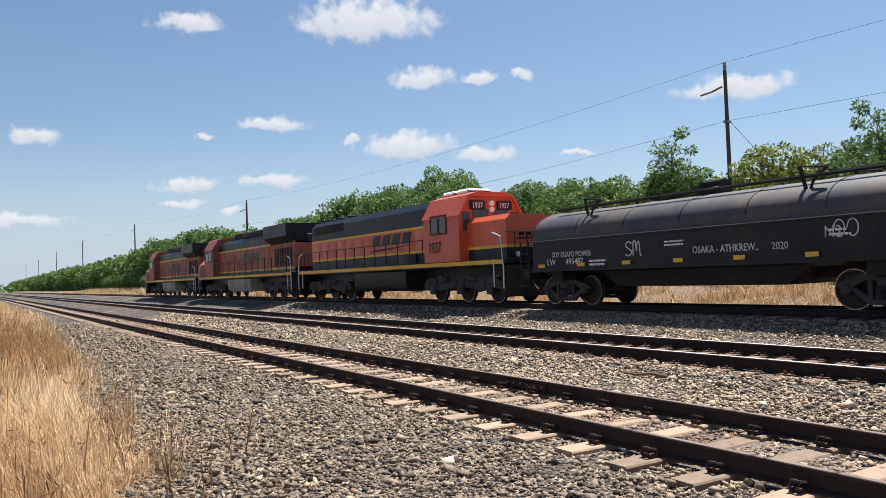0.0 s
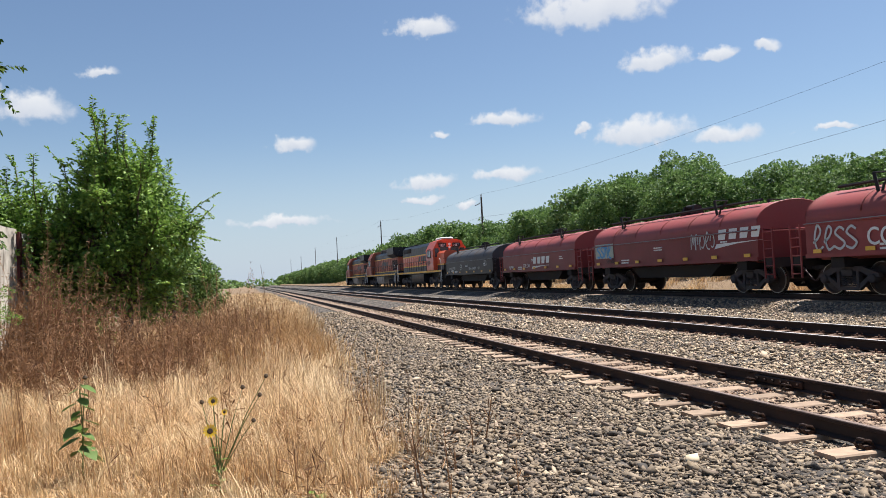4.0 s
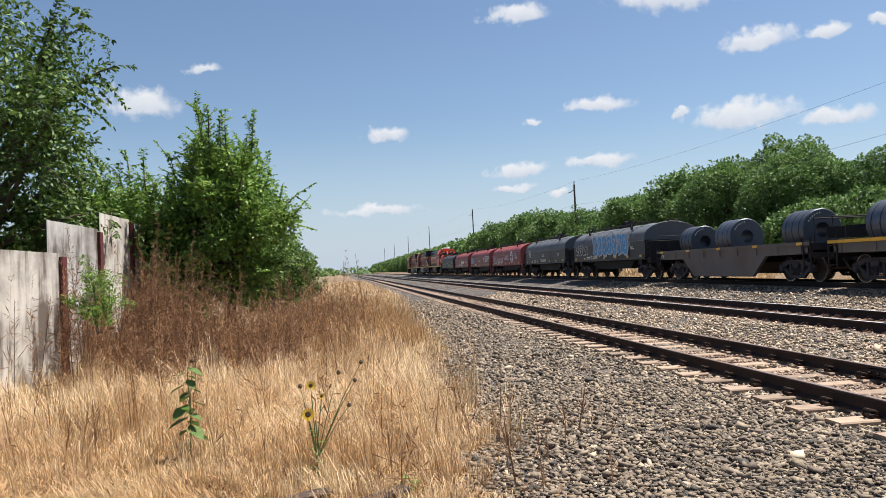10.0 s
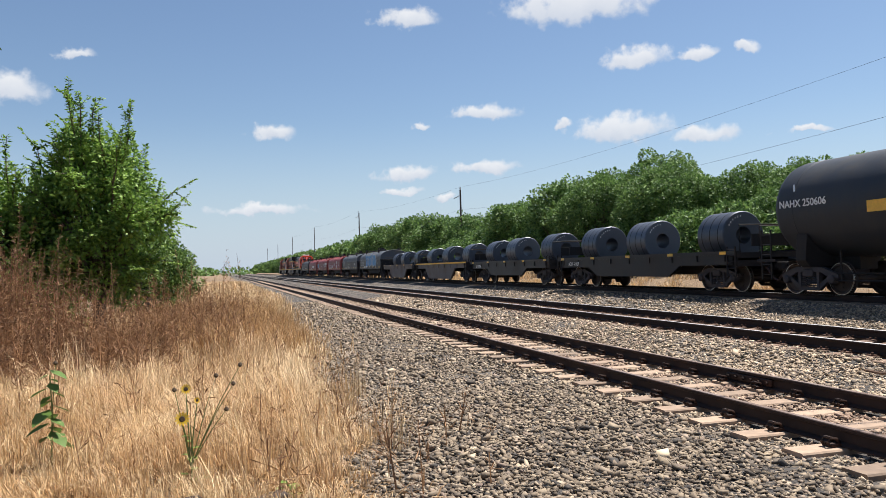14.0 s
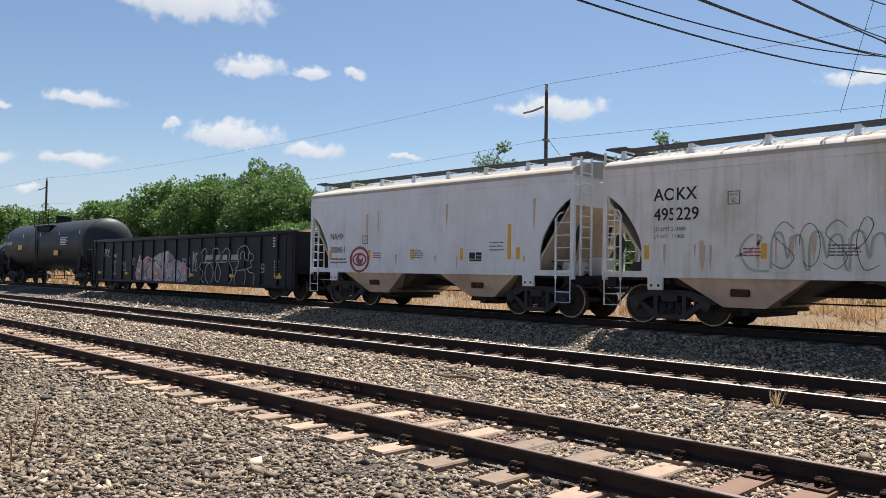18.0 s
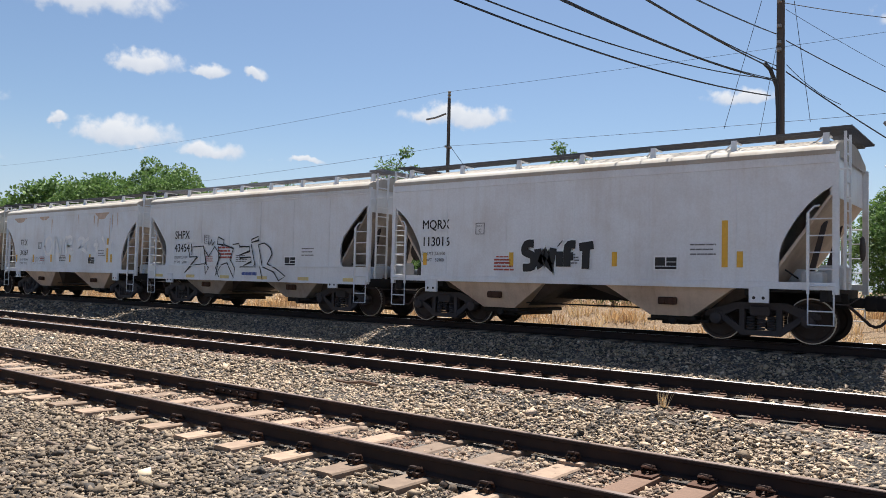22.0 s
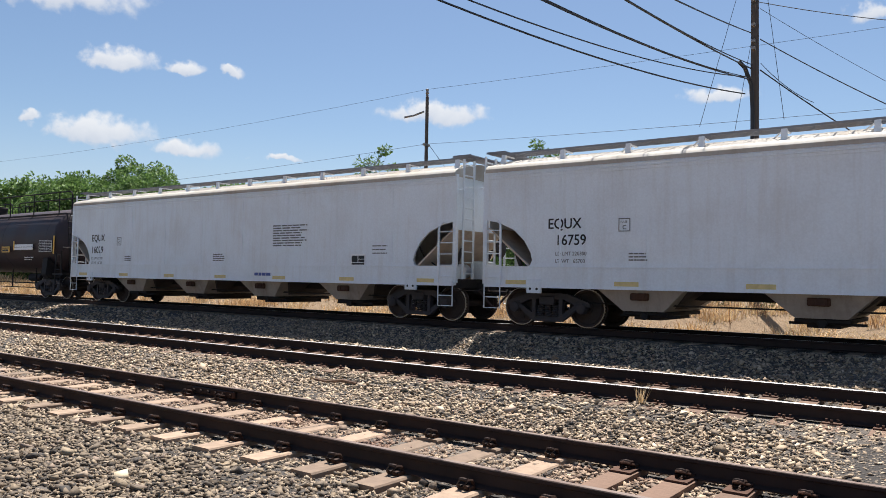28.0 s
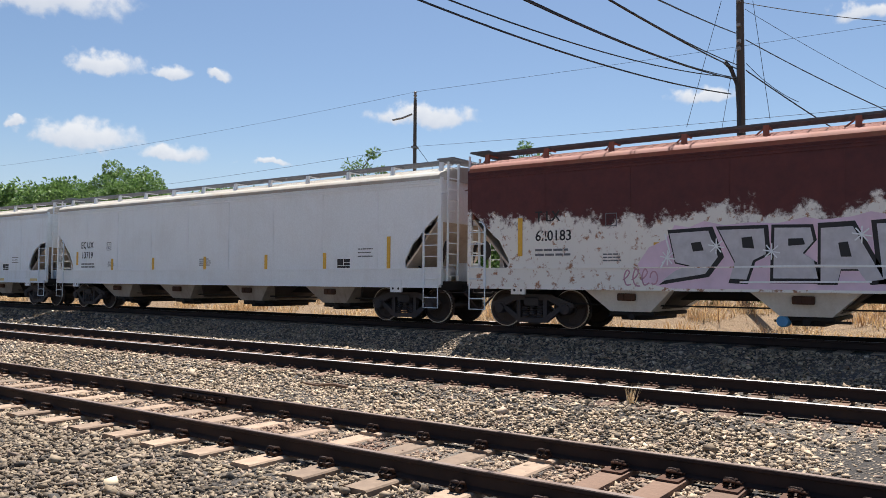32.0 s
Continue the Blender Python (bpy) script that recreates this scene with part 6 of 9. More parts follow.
def end_gear(car, h, sy):
    """Pilot, steps, curved grab rails and coupler at one end."""
    s = Shape()
    a, b = sorted((sy * (h - 0.55), sy * (h - 0.75)))
    s.box(-1.5, 1.5, a, b, 0.25, 1.45)
    for sx in (-1, 1):
        for k in range(4):
            a, b = sorted((sx * 1.05, sx * 1.5))
            c, d = sorted((sy * (h - 0.72), sy * (h - 1.15)))
            s.box(a, b, c, d, 0.32 + 0.32 * k, 0.36 + 0.32 * k)
    part("pilot", s, MAT["under"], car)
    for sx in (-1, 1):
        t = Shape().tube([(sx * 1.5, sy * (h - 0.62), 0.55), (sx * 1.52, sy * (h - 0.58), 1.2), (sx * 1.5, sy * (h - 0.75), 2.4), (sx * 1.5, sy * (h - 1.25), 2.55)], 0.026, 6)
        t.tube([(sx * 1.5, sy * (h - 1.2), 0.6), (sx * 1.5, sy * (h - 1.2), 1.6)], 0.024, 6)
        part("grab_rail", t, MAT["chrome"], car, "white-painted grab rail")
    for sx in (-0.5, -0.25, 0.3):
        part("air_hose", Shape().tube([(sx, sy * (h - 0.5), 0.75), (sx, sy * (h - 0.3), 0.5), (sx * 1.1, sy * (h - 0.15), 0.55)], 0.03, 6), MAT["hose"], car)


def locomotive(y, L, label, kind, cab_end, orange, number=None):
    """kind 'narrow': long low hood with a short nose; 'wide': radiator wings and a broad nose. cab_end: +1 or -1 along y."""
    car = new_car("locomotive", label, "locomotive", y, "locomotives")
    h, c = L / 2, cab_end
    def yy(a, b):
        return tuple(sorted((c * a, c * b)))
    fr = Shape().box(-1.5, 1.5, -h + 0.55, h - 0.55, 1.36, 1.6, 0.02)
    fr.box(-0.6, 0.6, -h + 0.6, h - 0.6, 0.95, 1.36)
    part("frame", fr, MAT["loco_black"], car)
    for sx in (-1, 1):
        a, b = sorted((sx * 1.505, sx * 1.515))
        part("sill_stripe", Shape().box(a, b, -h + 0.6, h - 0.6, 1.42, 1.57), MAT["yellow"], car, "yellow frame stripe")
    tank = Shape().prism_y([(-1.25, 0.45), (-1.42, 0.7), (-1.42, 1.3), (1.42, 1.3), (1.42, 0.7), (1.25, 0.45)], *yy(-2.6, 2.6))
    part("fuel_tank", tank, MAT["loco_black"] if kind == "narrow" else MAT["hopper_grey"], car)
    if kind == "narrow":
        hood0, hood1, hw, zl, zo, zt = -h + 1.3, 4.4, 0.92, 2.12, 3.16, 4.22
    else:
        hood0, hood1, hw, zl, zo, zt = -h + 1.2, 6.2, 1.0, 1.85, 3.4, 4.2
    a, b = yy(hood0, hood1)
    part("hood_base", Shape().box(-hw - 0.003, hw + 0.003, a, b, 1.6, zl), MAT["loco_black"], car)
    part("hood_side", Shape().box(-hw, hw, a, b, zl, zo), orange, car)
    part("hood_top", Shape().prism_y([(-hw - 0.004, zo), (-hw - 0.004, zt - 0.3), (-hw + 0.28, zt), (hw - 0.28, zt), (hw + 0.004, zt - 0.3), (hw + 0.004, zo)], a, b), MAT["loco_black"], car)
    for z in (zl, zo):
        part("hood_stripe", Shape().box(-hw - 0.012, hw + 0.012, a, b, z - 0.05, z + 0.05), MAT["yellow"], car, "yellow stripe along the hood")
    n = 12
    for k in range(n):       # access doors along the hood
        p0 = hood0 + 0.5 + (hood1 - hood0 - 1.2) * k / n
        for sx in (-1, 1):
            q0, q1 = sorted((sx * hw, sx * (hw + 0.010)))
            r0, r1 = yy(p0, p0 + (hood1 - hood0 - 1.2) / n - 0.06)
            part("hood_door", Shape().box(q0, q1, r0, r1, zl + 0.12, zo - 0.12, 0.004), orange, car)
    if kind == "narrow":
        a, b = yy(-h + 1.8, -h + 5.6)
        part("radiator", Shape().box(-hw - 0.05, hw + 0.05, a, b, 3.55, 4.0, 0.03), MAT["under"], car, "dark radiator grille")
        for k in range(3):
            p = c * (-h + 2.6 + 1.4 * k)
            part("roof_fan", Shape().lathe([(zt, 0.55), (zt + 0.12, 0.55), (zt + 0.14, 0.5)], "z", 24, (0, p, 0)), MAT["under"], car)
        a, b = yy(1.2, 2.8)
        part("blower_duct", Shape().box(-hw - 0.1, hw, a, b, 1.6, 2.05, 0.03), MAT["loco_black"], car)
        cab0, cab1 = 4.4, 7.05
    else:
        a, b = yy(-h + 1.3, -h + 5.4)
        part("radiator_wing", Shape().prism_y([(-hw, 3.35), (-1.5, 3.75), (-1.52, 4.5), (1.52, 4.5), (1.5, 3.75), (hw, 3.35)], a, b), MAT["loco_black"], car, "flared radiator wing")
        a, b = yy(-h + 5.6, 1.0)
        part("roof_deck", Shape().box(-0.8, 0.8, a, b, zt, zt + 0.35, 0.05), MAT["under"], car)
        a, b = yy(1.6, 3.6)
        part("exhaust_housing", Shape().box(-0.6, 0.6, a, b, zt, zt + 0.45, 0.06), MAT["under"], car)
        cab0, cab1 = 6.2, 8.6
        for k in range(7):
            for sx in (-1, 1):
                q0, q1 = sorted((sx * hw, sx * (hw + 0.03)))
                r0, r1 = yy(-h + 1.7 + 0.45 * k, -h + 2.0 + 0.45 * k)
                part("grille", Shape().box(q0, q1, r0, r1, 2.0, 3.1), MAT["under"], car)
    a, b = yy(cab0, cab1)
    dz = -0.27 if kind == "narrow" else 0.0
    part("cab", Shape().prism_y([(-1.5, 1.6), (-1.52, 3.6 + dz), (-1.05, 4.38 + dz), (-0.6, 4.5 + dz), (0.6, 4.5 + dz), (1.05, 4.38 + dz), (1.52, 3.6 + dz), (1.5, 1.6)], a, b), orange, car)
    a, b = yy(cab0 - 0.08, cab1 + 0.1)
    part("cab_roof", Shape().prism_y([(px, pz + dz) for px, pz in ((-1.56, 3.62), (-1.08, 4.42), (-0.62, 4.55), (0.62, 4.55), (1.08, 4.42), (1.56, 3.62), (1.5, 3.6), (1.0, 4.36), (-1.0, 4.36), (-1.5, 3.6))], a, b), orange, car)
    for sx in (-1, 1):
        for p0, p1 in (((cab0 + 0.62, cab0 + 1.12), (cab0 + 1.24, cab0 + 1.74)) if kind == "narrow" else ((cab0 + 0.45, cab0 + 1.15), (cab0 + 1.3, cab0 + 2.0))):
            a, b = yy(p0, p1)
            q0, q1 = sorted((sx * 1.505, sx * 1.535))
            wdw = part("cab_window", Shape().box(q0, q1, a, b, 2.8, 3.4), MAT["glass"], car)
            t0, t1 = sorted((sx * 1.50, sx * 1.55))
            f = Shape()
            for e in ((a - 0.06, a, 2.7, 3.45), (b, b + 0.06, 2.7, 3.45), (a, b, 2.69, 2.75), (a, b, 3.4, 3.46)):
                f.box(t0, t1, *e)
            part("window_frame", f, MAT["loco_black"], wdw)
    yf = c * (cab1 + 0.005)
    for x0, x1, z0, z1 in ((-1.32, -0.98, 2.75, 3.5), (-0.85, -0.1, 3.28, 3.6), (0.1, 0.85, 3.28, 3.6), (0.98, 1.32, 2.75, 3.5)):
        a, b = sorted((yf - c * 0.02, yf + c * 0.02))
        part("windshield", Shape().box(x0, x1, a, b, z0, z1, 0.01), MAT["glass"], car)
    nose1 = h - 0.85 if kind == "narrow" else h - 0.75
    zn = 3.22 if kind == "narrow" else 3.15
    a, b = yy(cab1, nose1)
    nz = [(-1.15, 1.6), (-1.15, zn - 0.2), (-0.95, zn), (0.95, zn), (1.15, zn - 0.2), (1.15, 1.6)] if kind == "narrow" else [(-1.5, 1.6), (-1.5, zn - 0.6), (-0.85, zn), (0.85, zn), (1.5, zn - 0.6), (1.5, 1.6)]
    part("nose", Shape().prism_y(nz, a, b), orange, car)
    part("nose_base", Shape().prism_y([(-1.16, 1.61), (-1.16, 2.0), (1.16, 2.0), (1.16, 1.61)], *yy(cab1 + 0.1, nose1 + 0.012)), MAT["loco_black"], car)
    part("nose_stripe", Shape().prism_y([(-1.17, 2.0), (-1.17, 2.1), (1.17, 2.1), (1.17, 2.0)], *yy(cab1 + 0.1, nose1 + 0.02)), MAT["yellow"], car)
    # number boards and headlights
    for x0, x1 in ((-0.98, -0.28), (0.28, 0.98)):
        a, b = sorted((yf + c * 0.0, yf + c * 0.10))
        part("number_board", Shape().box(x0, x1, a, b, 3.85 + dz, 4.2 + dz, 0.02), MAT["ink"], car)
    part("headlight", Shape().lathe([(yf + c * 0.0, 0.11), (yf + c * 0.12, 0.11)], "y", 14, (0, 0, 4.1 + dz)).lathe([(yf, 0.11), (yf + c * 0.12, 0.11)], "y", 14, (0, 0, 3.85 + dz)), MAT["lamp"], car)
    rear = c * (hood0 - 0.02)
    part("rear_headlight", Shape().box(-0.28, 0.28, min(rear, rear - c * 0.1), max(rear, rear - c * 0.1), 3.4, 3.85, 0.03), MAT["ink"], car)
    if kind == "narrow":
        for p in (cab0 + 0.45, cab0 + 1.55):
            part("air_conditioner", Shape().box(-0.6, 0.6, c * p - 0.42, c * p + 0.42, 4.25, 4.5, 0.09), MAT["clean_white"], car, "white roof air conditioner")
        part("ditch_light", Shape().lathe([(c * (h - 0.8), 0.1), (c * (h - 0.68), 0.1)], "y", 12, (-0.75, 0, 1.75)), MAT["lamp"], car)
    else:
        part("horn", Shape().tube([(0, c * 6.0, 4.35), (0, c * 6.6, 4.35)], 0.08, 8, 0.14), MAT["under"], car)
    hand_rails(car, *yy(hood0 + 0.2, cab0 - 0.2), 13, MAT["loco_black"])
    for sy in (-1, 1):
        end_gear(car, h, sy)
        loco_truck(car, sy * (h - 4.0))
        ep = Shape().tube([(-1.3, sy * (h - 0.7), 2.55), (1.3, sy * (h - 0.7), 2.55)], 0.022, 6)
        for sx in (-0.9, -0.35, 0.35, 0.9):
            ep.tube([(sx, sy * (h - 0.7), 1.6), (sx, sy * (h - 0.7), 2.55)], 0.022, 5)
        part("end_railing", ep, MAT["loco_black"], car)
    coupler(car, h)
    if number:
        sign(car, number, -1.53, c * (cab0 + 0.75) + 0.7 if c > 0 else -(cab0 + 0.35), 1.98, 0.62, MAT["loco_black"], 0.012, 0.80)
        for x in (-0.92, 0.34):
            o = part("number", lettering(number, 0.3, MAT["white"], 0.006), None, car, at=pose(x, yf + c * 0.106, 3.91 + dz, 90, 0, 0 if c < 0 else 180) @ Matrix.Diagonal((0.82, 1, 1, 1)))
    if kind == "narrow":
        nm = Shape()
        yn = c * (nose1 + 0.012)
        for k in range(4):
            p = -0.62 + 0.32 * k
            nm.add([(p, yn, 2.42), (p + 0.05, yn, 2.58), (p + 0.29, yn, 2.58), (p + 0.24, yn, 2.42)], [(0, 1, 2, 3)])
        nm.add([(-0.8, yn, 2.28), (-0.6, yn, 2.36), (0.7, yn, 2.37), (0.2, yn, 2.33)], [(0, 1, 2, 3)])
        part("nose_emblem", nm, MAT["loco_black"], car, "black slanted emblem with a swoosh")
    # company emblem: slanted black strokes with a long swoosh under them
    em = Shape()
    y0 = 1.5 if kind == "narrow" else 0.4
    x0 = -hw - 0.03
    for k in range(4):
        p = y0 - 0.98 * k
        em.add([(x0, p, 2.55), (x0, p - 0.2, 3.04), (x0, p - 0.94, 3.04), (x0, p - 0.74, 2.55)], [(0, 1, 2, 3)])
    em.add([(x0, y0 + 0.35, 2.26), (x0, y0 - 0.2, 2.38), (x0, y0 - 4.0, 2.48), (x0, y0 - 2.2, 2.36)], [(0, 1, 2, 3)])
    part("emblem", em, MAT["loco_black"], car, "black slanted emblem with a swoosh")
    return car


# the train, from its front end
LINKS = [89.0, 66.8, 44.5, 23.61, 9.1, -4.2, -18.4, -33.2, -47.2, -61.9, -75.8, -90.8, -104.7, -119.33, -136.77, -157.05,
         -169.19, -181.15, -193.23, -205.29, -217.28, -229.15, -248.57, -268.06, -287.47, -306.91, -326.5]


def spot(i):
    return (LINKS[i] + LINKS[i + 1]) / 2 - 2.381, LINKS[i] - LINKS[i + 1]


def run(t):
    """How far the train has gone after t seconds; it slows down a little."""
    return 10.0087 * t - 0.0093 * (t - 16) ** 2 + 2.381


locomotive(*spot(0), "dusty orange and black diesel locomotive with radiator wings", "wide", 1, MAT["faded_orange"])
locomotive(*spot(1), "faded orange and black diesel locomotive with yellow stripes", "wide", 1, MAT["faded_orange"])
locomotive(*spot(2), "bright orange and black diesel locomotive, cab facing backwards", "narrow", -1, MAT["orange"], "1937")


def deco_lw(car, x, he):
    sign(car, "LW", -x - 0.02, he - 0.75, 1.28, 0.27, MAT["white"], 0.003)
    sign(car, "495487", -x - 0.02, he - 1.65, 1.28, 0.27, MAT["white"], 0.003)
    sign(car, "SOY GUAPO MOWER", -x - 0.006, he - 1.0, 1.52, 0.24, MAT["spray_white"], 0.006, 0.78, "graffiti", "white sprayed writing")
    part("graffiti", scribble(Shape(), -x - 0.004, he - 4.2, 1.45, 0.6, 0.4, 2, 0.04, 8), MAT["spray_white"], car, "white sprayed writing")
    sign(car, "OSAKA - ATHKREW..", -x - 0.006, he - 6.6, 1.42, 0.26, MAT["spray_white"], 0.006, 0.8, "graffiti", "white sprayed writing")
    sign(car, "2020", -x - 0.006, he - 8.9, 1.42, 0.24, MAT["spray_white"], 0.003, 0.9, "graffiti", "white sprayed writing")
    sign(car, "N3", -x - 0.006, he - 10.2, 1.62, 0.36, MAT["spray_white"], -0.004, 0.9, "graffiti", "white sprayed writing")
    part("graffiti", scribble(Shape(), -x - 0.004, he - 10.4, 1.6, 0.6, 0.4, 2, 0.03, 19), MAT["spray_white"], car, "white sprayed writing")


def emblem_white(car, x, yl, z, w, h):
    s = Shape()
    for k in range(4):
        p = yl - w * k / 4
        s.add([(x, p, z), (x, p - 0.05, z + h), (x, p - w * 0.21, z + h), (x, p - w * 0.16, z)], [(0, 1, 2, 3)])
    s.add([(x, yl + 0.25, z - 0.3), (x, yl + 0.1, z - 0.13), (x, yl - w, z - 0.1), (x, yl - w * 0.45, z - 0.16)], [(0, 1, 2, 3)])
    part("emblem", s, MAT["white"], car, "white slanted emblem with a swoosh")


def deco_r1(car, x, he):
    sign(car, "529344", -x - 0.02, he - 1.2, 1.27, 0.26, MAT["white"], 0.003)
    sign(car, "COIL CAR", -x - 0.02, he - 3.7, 1.32, 0.3, MAT["white"], 0.006, 0.8)
    emblem_white(car, -x - 0.006, he - 5.3, 1.5, 2.6, 0.38)


def deco_r2(car, x, he):
    sign(car, "534500", -x - 0.02, he - 1.3, 1.27, 0.26, MAT["ink"], 0.003)
    emblem_white(car, -x - 0.006, he - 9.9, 1.85, 2.4, 0.35)
    part("graffiti", Shape().box(-x - 0.012, -x - 0.004, he - 2.0, he - 0.2, 1.5, 2.15), MAT["spray_sage"], car, "pale sprayed panel")
    part("graffiti", scribble(Shape(), -x - 0.014, he - 0.4, 1.55, 1.4, 0.5, 4, 0.09, 3), MAT["spray_blue"], car, "sprayed letters")
    part("graffiti", scribble(Shape(), -x - 0.006, he - 8.2, 1.6, 1.5, 0.5, 5, 0.05, 5), MAT["spray_white"], car, "white sprayed writing")


def deco_r3(car, x, he):
    sign(car, "COIL CAR", -x - 0.02, he - 2.3, 1.36, 0.66, MAT["white"], 0.012, 0.95)
    part("graffiti", scribble(Shape(), -x - 0.02, he - 0.3, 1.3, 1.7, 0.6, 4, 0.07, 11), MAT["spray_white"], car, "white sprayed tag")
    part("graffiti", scribble(Shape(), -x - 0.02, he - 6.2, 1.65, 1.6, 0.35, 6, 0.05, 12), MAT["spray_white"], car, "white sprayed tag")
    o = Shape().lathe([(-x - 0.012, 0.55), (-x - 0.004, 0.55)], "x", 26, (0, -he + 3.6, 1.85))
    e = part("round_emblem", o, MAT["white"], car, "white round emblem with a cross")
    part("emblem_cross", Shape().box(-x - 0.018, -x - 0.012, -he + 3.52, -he + 3.68, 1.4, 2.3).box(-x - 0.018, -x - 0.012, -he + 3.15, -he + 4.05, 1.77, 1.93), MAT["maroon2"], e)
    part("graffiti", scribble(Shape(), -x - 0.004, -he + 2.3, 1.75, 0.9, 0.4, 3, 0.05, 13), MAT["spray_white"], car, "white sprayed tag")


def deco_t354(car, x, he):
    sign(car, "TILX 40354", -x - 0.05, he - 5.0, 1.22, 0.34, MAT["white"], 0.004)
    part("graffiti", scribble(Shape(), -x - 0.004, he - 1.0, 1.65, 0.75, 0.55, 4, 0.05, 17), MAT["spray_white"], car, "white sprayed tag")


def deco_t137(car, x, he):
    sign(car, "TILX 40137", -x - 0.05, he - 3.6, 1.22, 0.32, MAT["white"], 0.004)
    xs = -x - 0.03
    for k in range(7):       # sprayed block letters, sky blue with a pale edge
        yl = he - 4.2 - 0.86 * k
        rr = random.Random(k + 3)
        for grow, m, dx in ((0.1, "spray_white", 0.0), (0.0, "spray_blue", 0.01)):
            pts = []
            for i in range(14):
                a = 2 * math.pi * i / 14
                pts.append((yl - 0.4 + (0.42 + grow) * math.copysign(abs(math.cos(a)) ** 0.55, math.cos(a)) * (0.82 + 0.3 * ((i * (k + 2)) % 3) / 2), 2.0 + (0.6 + grow) * math.copysign(abs(math.sin(a)) ** 0.55, math.sin(a)) * (0.85 + 0.25 * ((i * (k + 1)) % 4) / 3)))
            s = Shape()
            s.add([(xs - dx - 0.002 * k, p, q) for p, q in pts], [tuple(range(14))])
            part("graffiti", s, MAT[m], car, "large sky-blue sprayed letters")
        part("graffiti", scribble(Shape(), xs - 0.03, yl - 0.15, 1.7, 0.5, 0.6, 1, 0.07, k + 40), MAT["spray_white"], car)
    part("graffiti", scribble(Shape(), -x - 0.006, he - 0.5, 1.5, 2.6, 0.6, 6, 0.05, 21), MAT["spray_white"], car, "white sprayed tag")
    part("graffiti", scribble(Shape(), -x - 0.006, -he + 3.2, 1.7, 1.2, 0.4, 4, 0.05, 23), MAT["spray_white"], car, "white sprayed tag")


coil_hood_car(*spot(3), "black coil car with a dusty grey-brown rounded cover", MAT["black"], MAT["charcoal"], extra=deco_lw)
coil_hood_car(*spot(4), "maroon coil car with white lettering and a rounded cover", MAT["maroon"], MAT["maroon2"], extra=deco_r1)
coil_hood_car(*spot(5), "maroon coil car with sprayed panel and a rounded cover", MAT["maroon"], MAT["maroon2"], extra=deco_r2)
coil_hood_car(*spot(6), "faded maroon coil car with large white lettering", MAT["maroon2"], MAT["maroon2"], extra=deco_r3)
coil_hood_car(*spot(7), "black coil car with a slate-grey rounded cover", MAT["black"], MAT["slate"], extra=deco_t354)
coil_hood_car(*spot(8), "black coil car with large blue graffiti on its cover", MAT["black"], MAT["slate"], extra=deco_t137)
open_coil_car(*spot(9), "dull brown well car carrying three steel coils", MAT["well_brown"], True, ((4.9, 0.74, 1.3), (1.1, 0.78, 1.4), (-4.2, 0.78, 1.4)), (("ATW", 6.0, 1.08, 0.2),))
open_coil_car(*spot(10), "dull brown well car with a yellow stripe and steel coils", MAT["well_brown"], True, ((5.5, 0.78, 1.4), (0.7, 0.8, 1.5), (-4.6, 0.8, 1.5)), (), True)
open_coil_car(*spot(11), "black flat coil car carrying four large steel coils", MAT["black"], False, ((4.8, 0.8, 1.4), (0.9, 0.82, 1.5), (-4.4, 0.82, 1.5)), (("LW 600265", 5.3, 0.98, 0.24),))
open_coil_car(*spot(12), "black flat coil car carrying four dark steel coils", MAT["black"], False, ((4.9, 0.84, 1.5), (0.6, 0.84, 1.5), (-4.5, 0.84, 1.5)), (("AOK 41927", 5.6, 0.97, 0.25),))


def deco_tank1(car, r, zc, ht):
    for k, (yy, zz) in enumerate(((3.6, zc - 0.15), (-3.2, zc - 0.55))):
        part("placard", Shape().box(-r - 0.03, -r - 0.02, yy - 0.35, yy + 0.35, zz - 0.15, zz + 0.15), MAT["reflector"], car, "yellow notice plate")
    for k in range(5):
        yy = ht - 1.2 - (2 * ht - 2.4) * k / 4
        part("reflector_strip", Shape().box(-math.sqrt(r * r - 0.3) - 0.02, -math.sqrt(r * r - 0.3) - 0.01, yy - 0.03, yy + 0.03, zc + 0.35, zc + 0.7), MAT["clean_white"], car)
    s = Shape()
    for i in range(5):
        bars(s, -r - 0.012, -3.9, zc + 0.3 - 0.1 * i, 1.2, 1, 0.06, 0.03, i)
    part("test_panel", s, MAT["white"], car)


tank_car(*spot(13), "charcoal grey tank car with yellow notice plates", MAT["tank_grey"], 1.45, False, (("NAHX 250606", 7.2, 2.55, 0.3),), deco_tank1)
gondola_car(*spot(14), "black ribbed gondola covered in graffiti, filled with scrap")


def deco_454(car, x, he):
    rust_streaks(car, -x, -he + 1.2, he - 1.3, 2.9, 4, 6, 1.2)
    rust_streaks(car, -x, -he + 1.2, he - 1.3, 1.55, 6, 7, 0.4)
    eye = [(0.46, 0.39, 0.045), (0.33, 0.19, 0.03)]
    for ry, rz, w in eye:
        pts = [(-x - 0.006, 2.86 + ry * math.cos(t), 1.51 + rz * math.sin(t)) for t in [2 * math.pi * k / 28 for k in range(29)]]
        part("graffiti", Shape().tube(pts, w, 4), MAT["spray_red"], car, "faded red sprayed eye")
    part("graffiti", Shape().lathe([(-x - 0.012, 0.17), (-x - 0.004, 0.17)], "x", 18, (0, 2.86, 1.51)), MAT["spray_red"], car, "faded red sprayed eye")
    part("graffiti", Shape().box(-x - 0.016, -x - 0.011, 2.72, 2.86, 1.52, 1.64), MAT["pale_grey"], car)


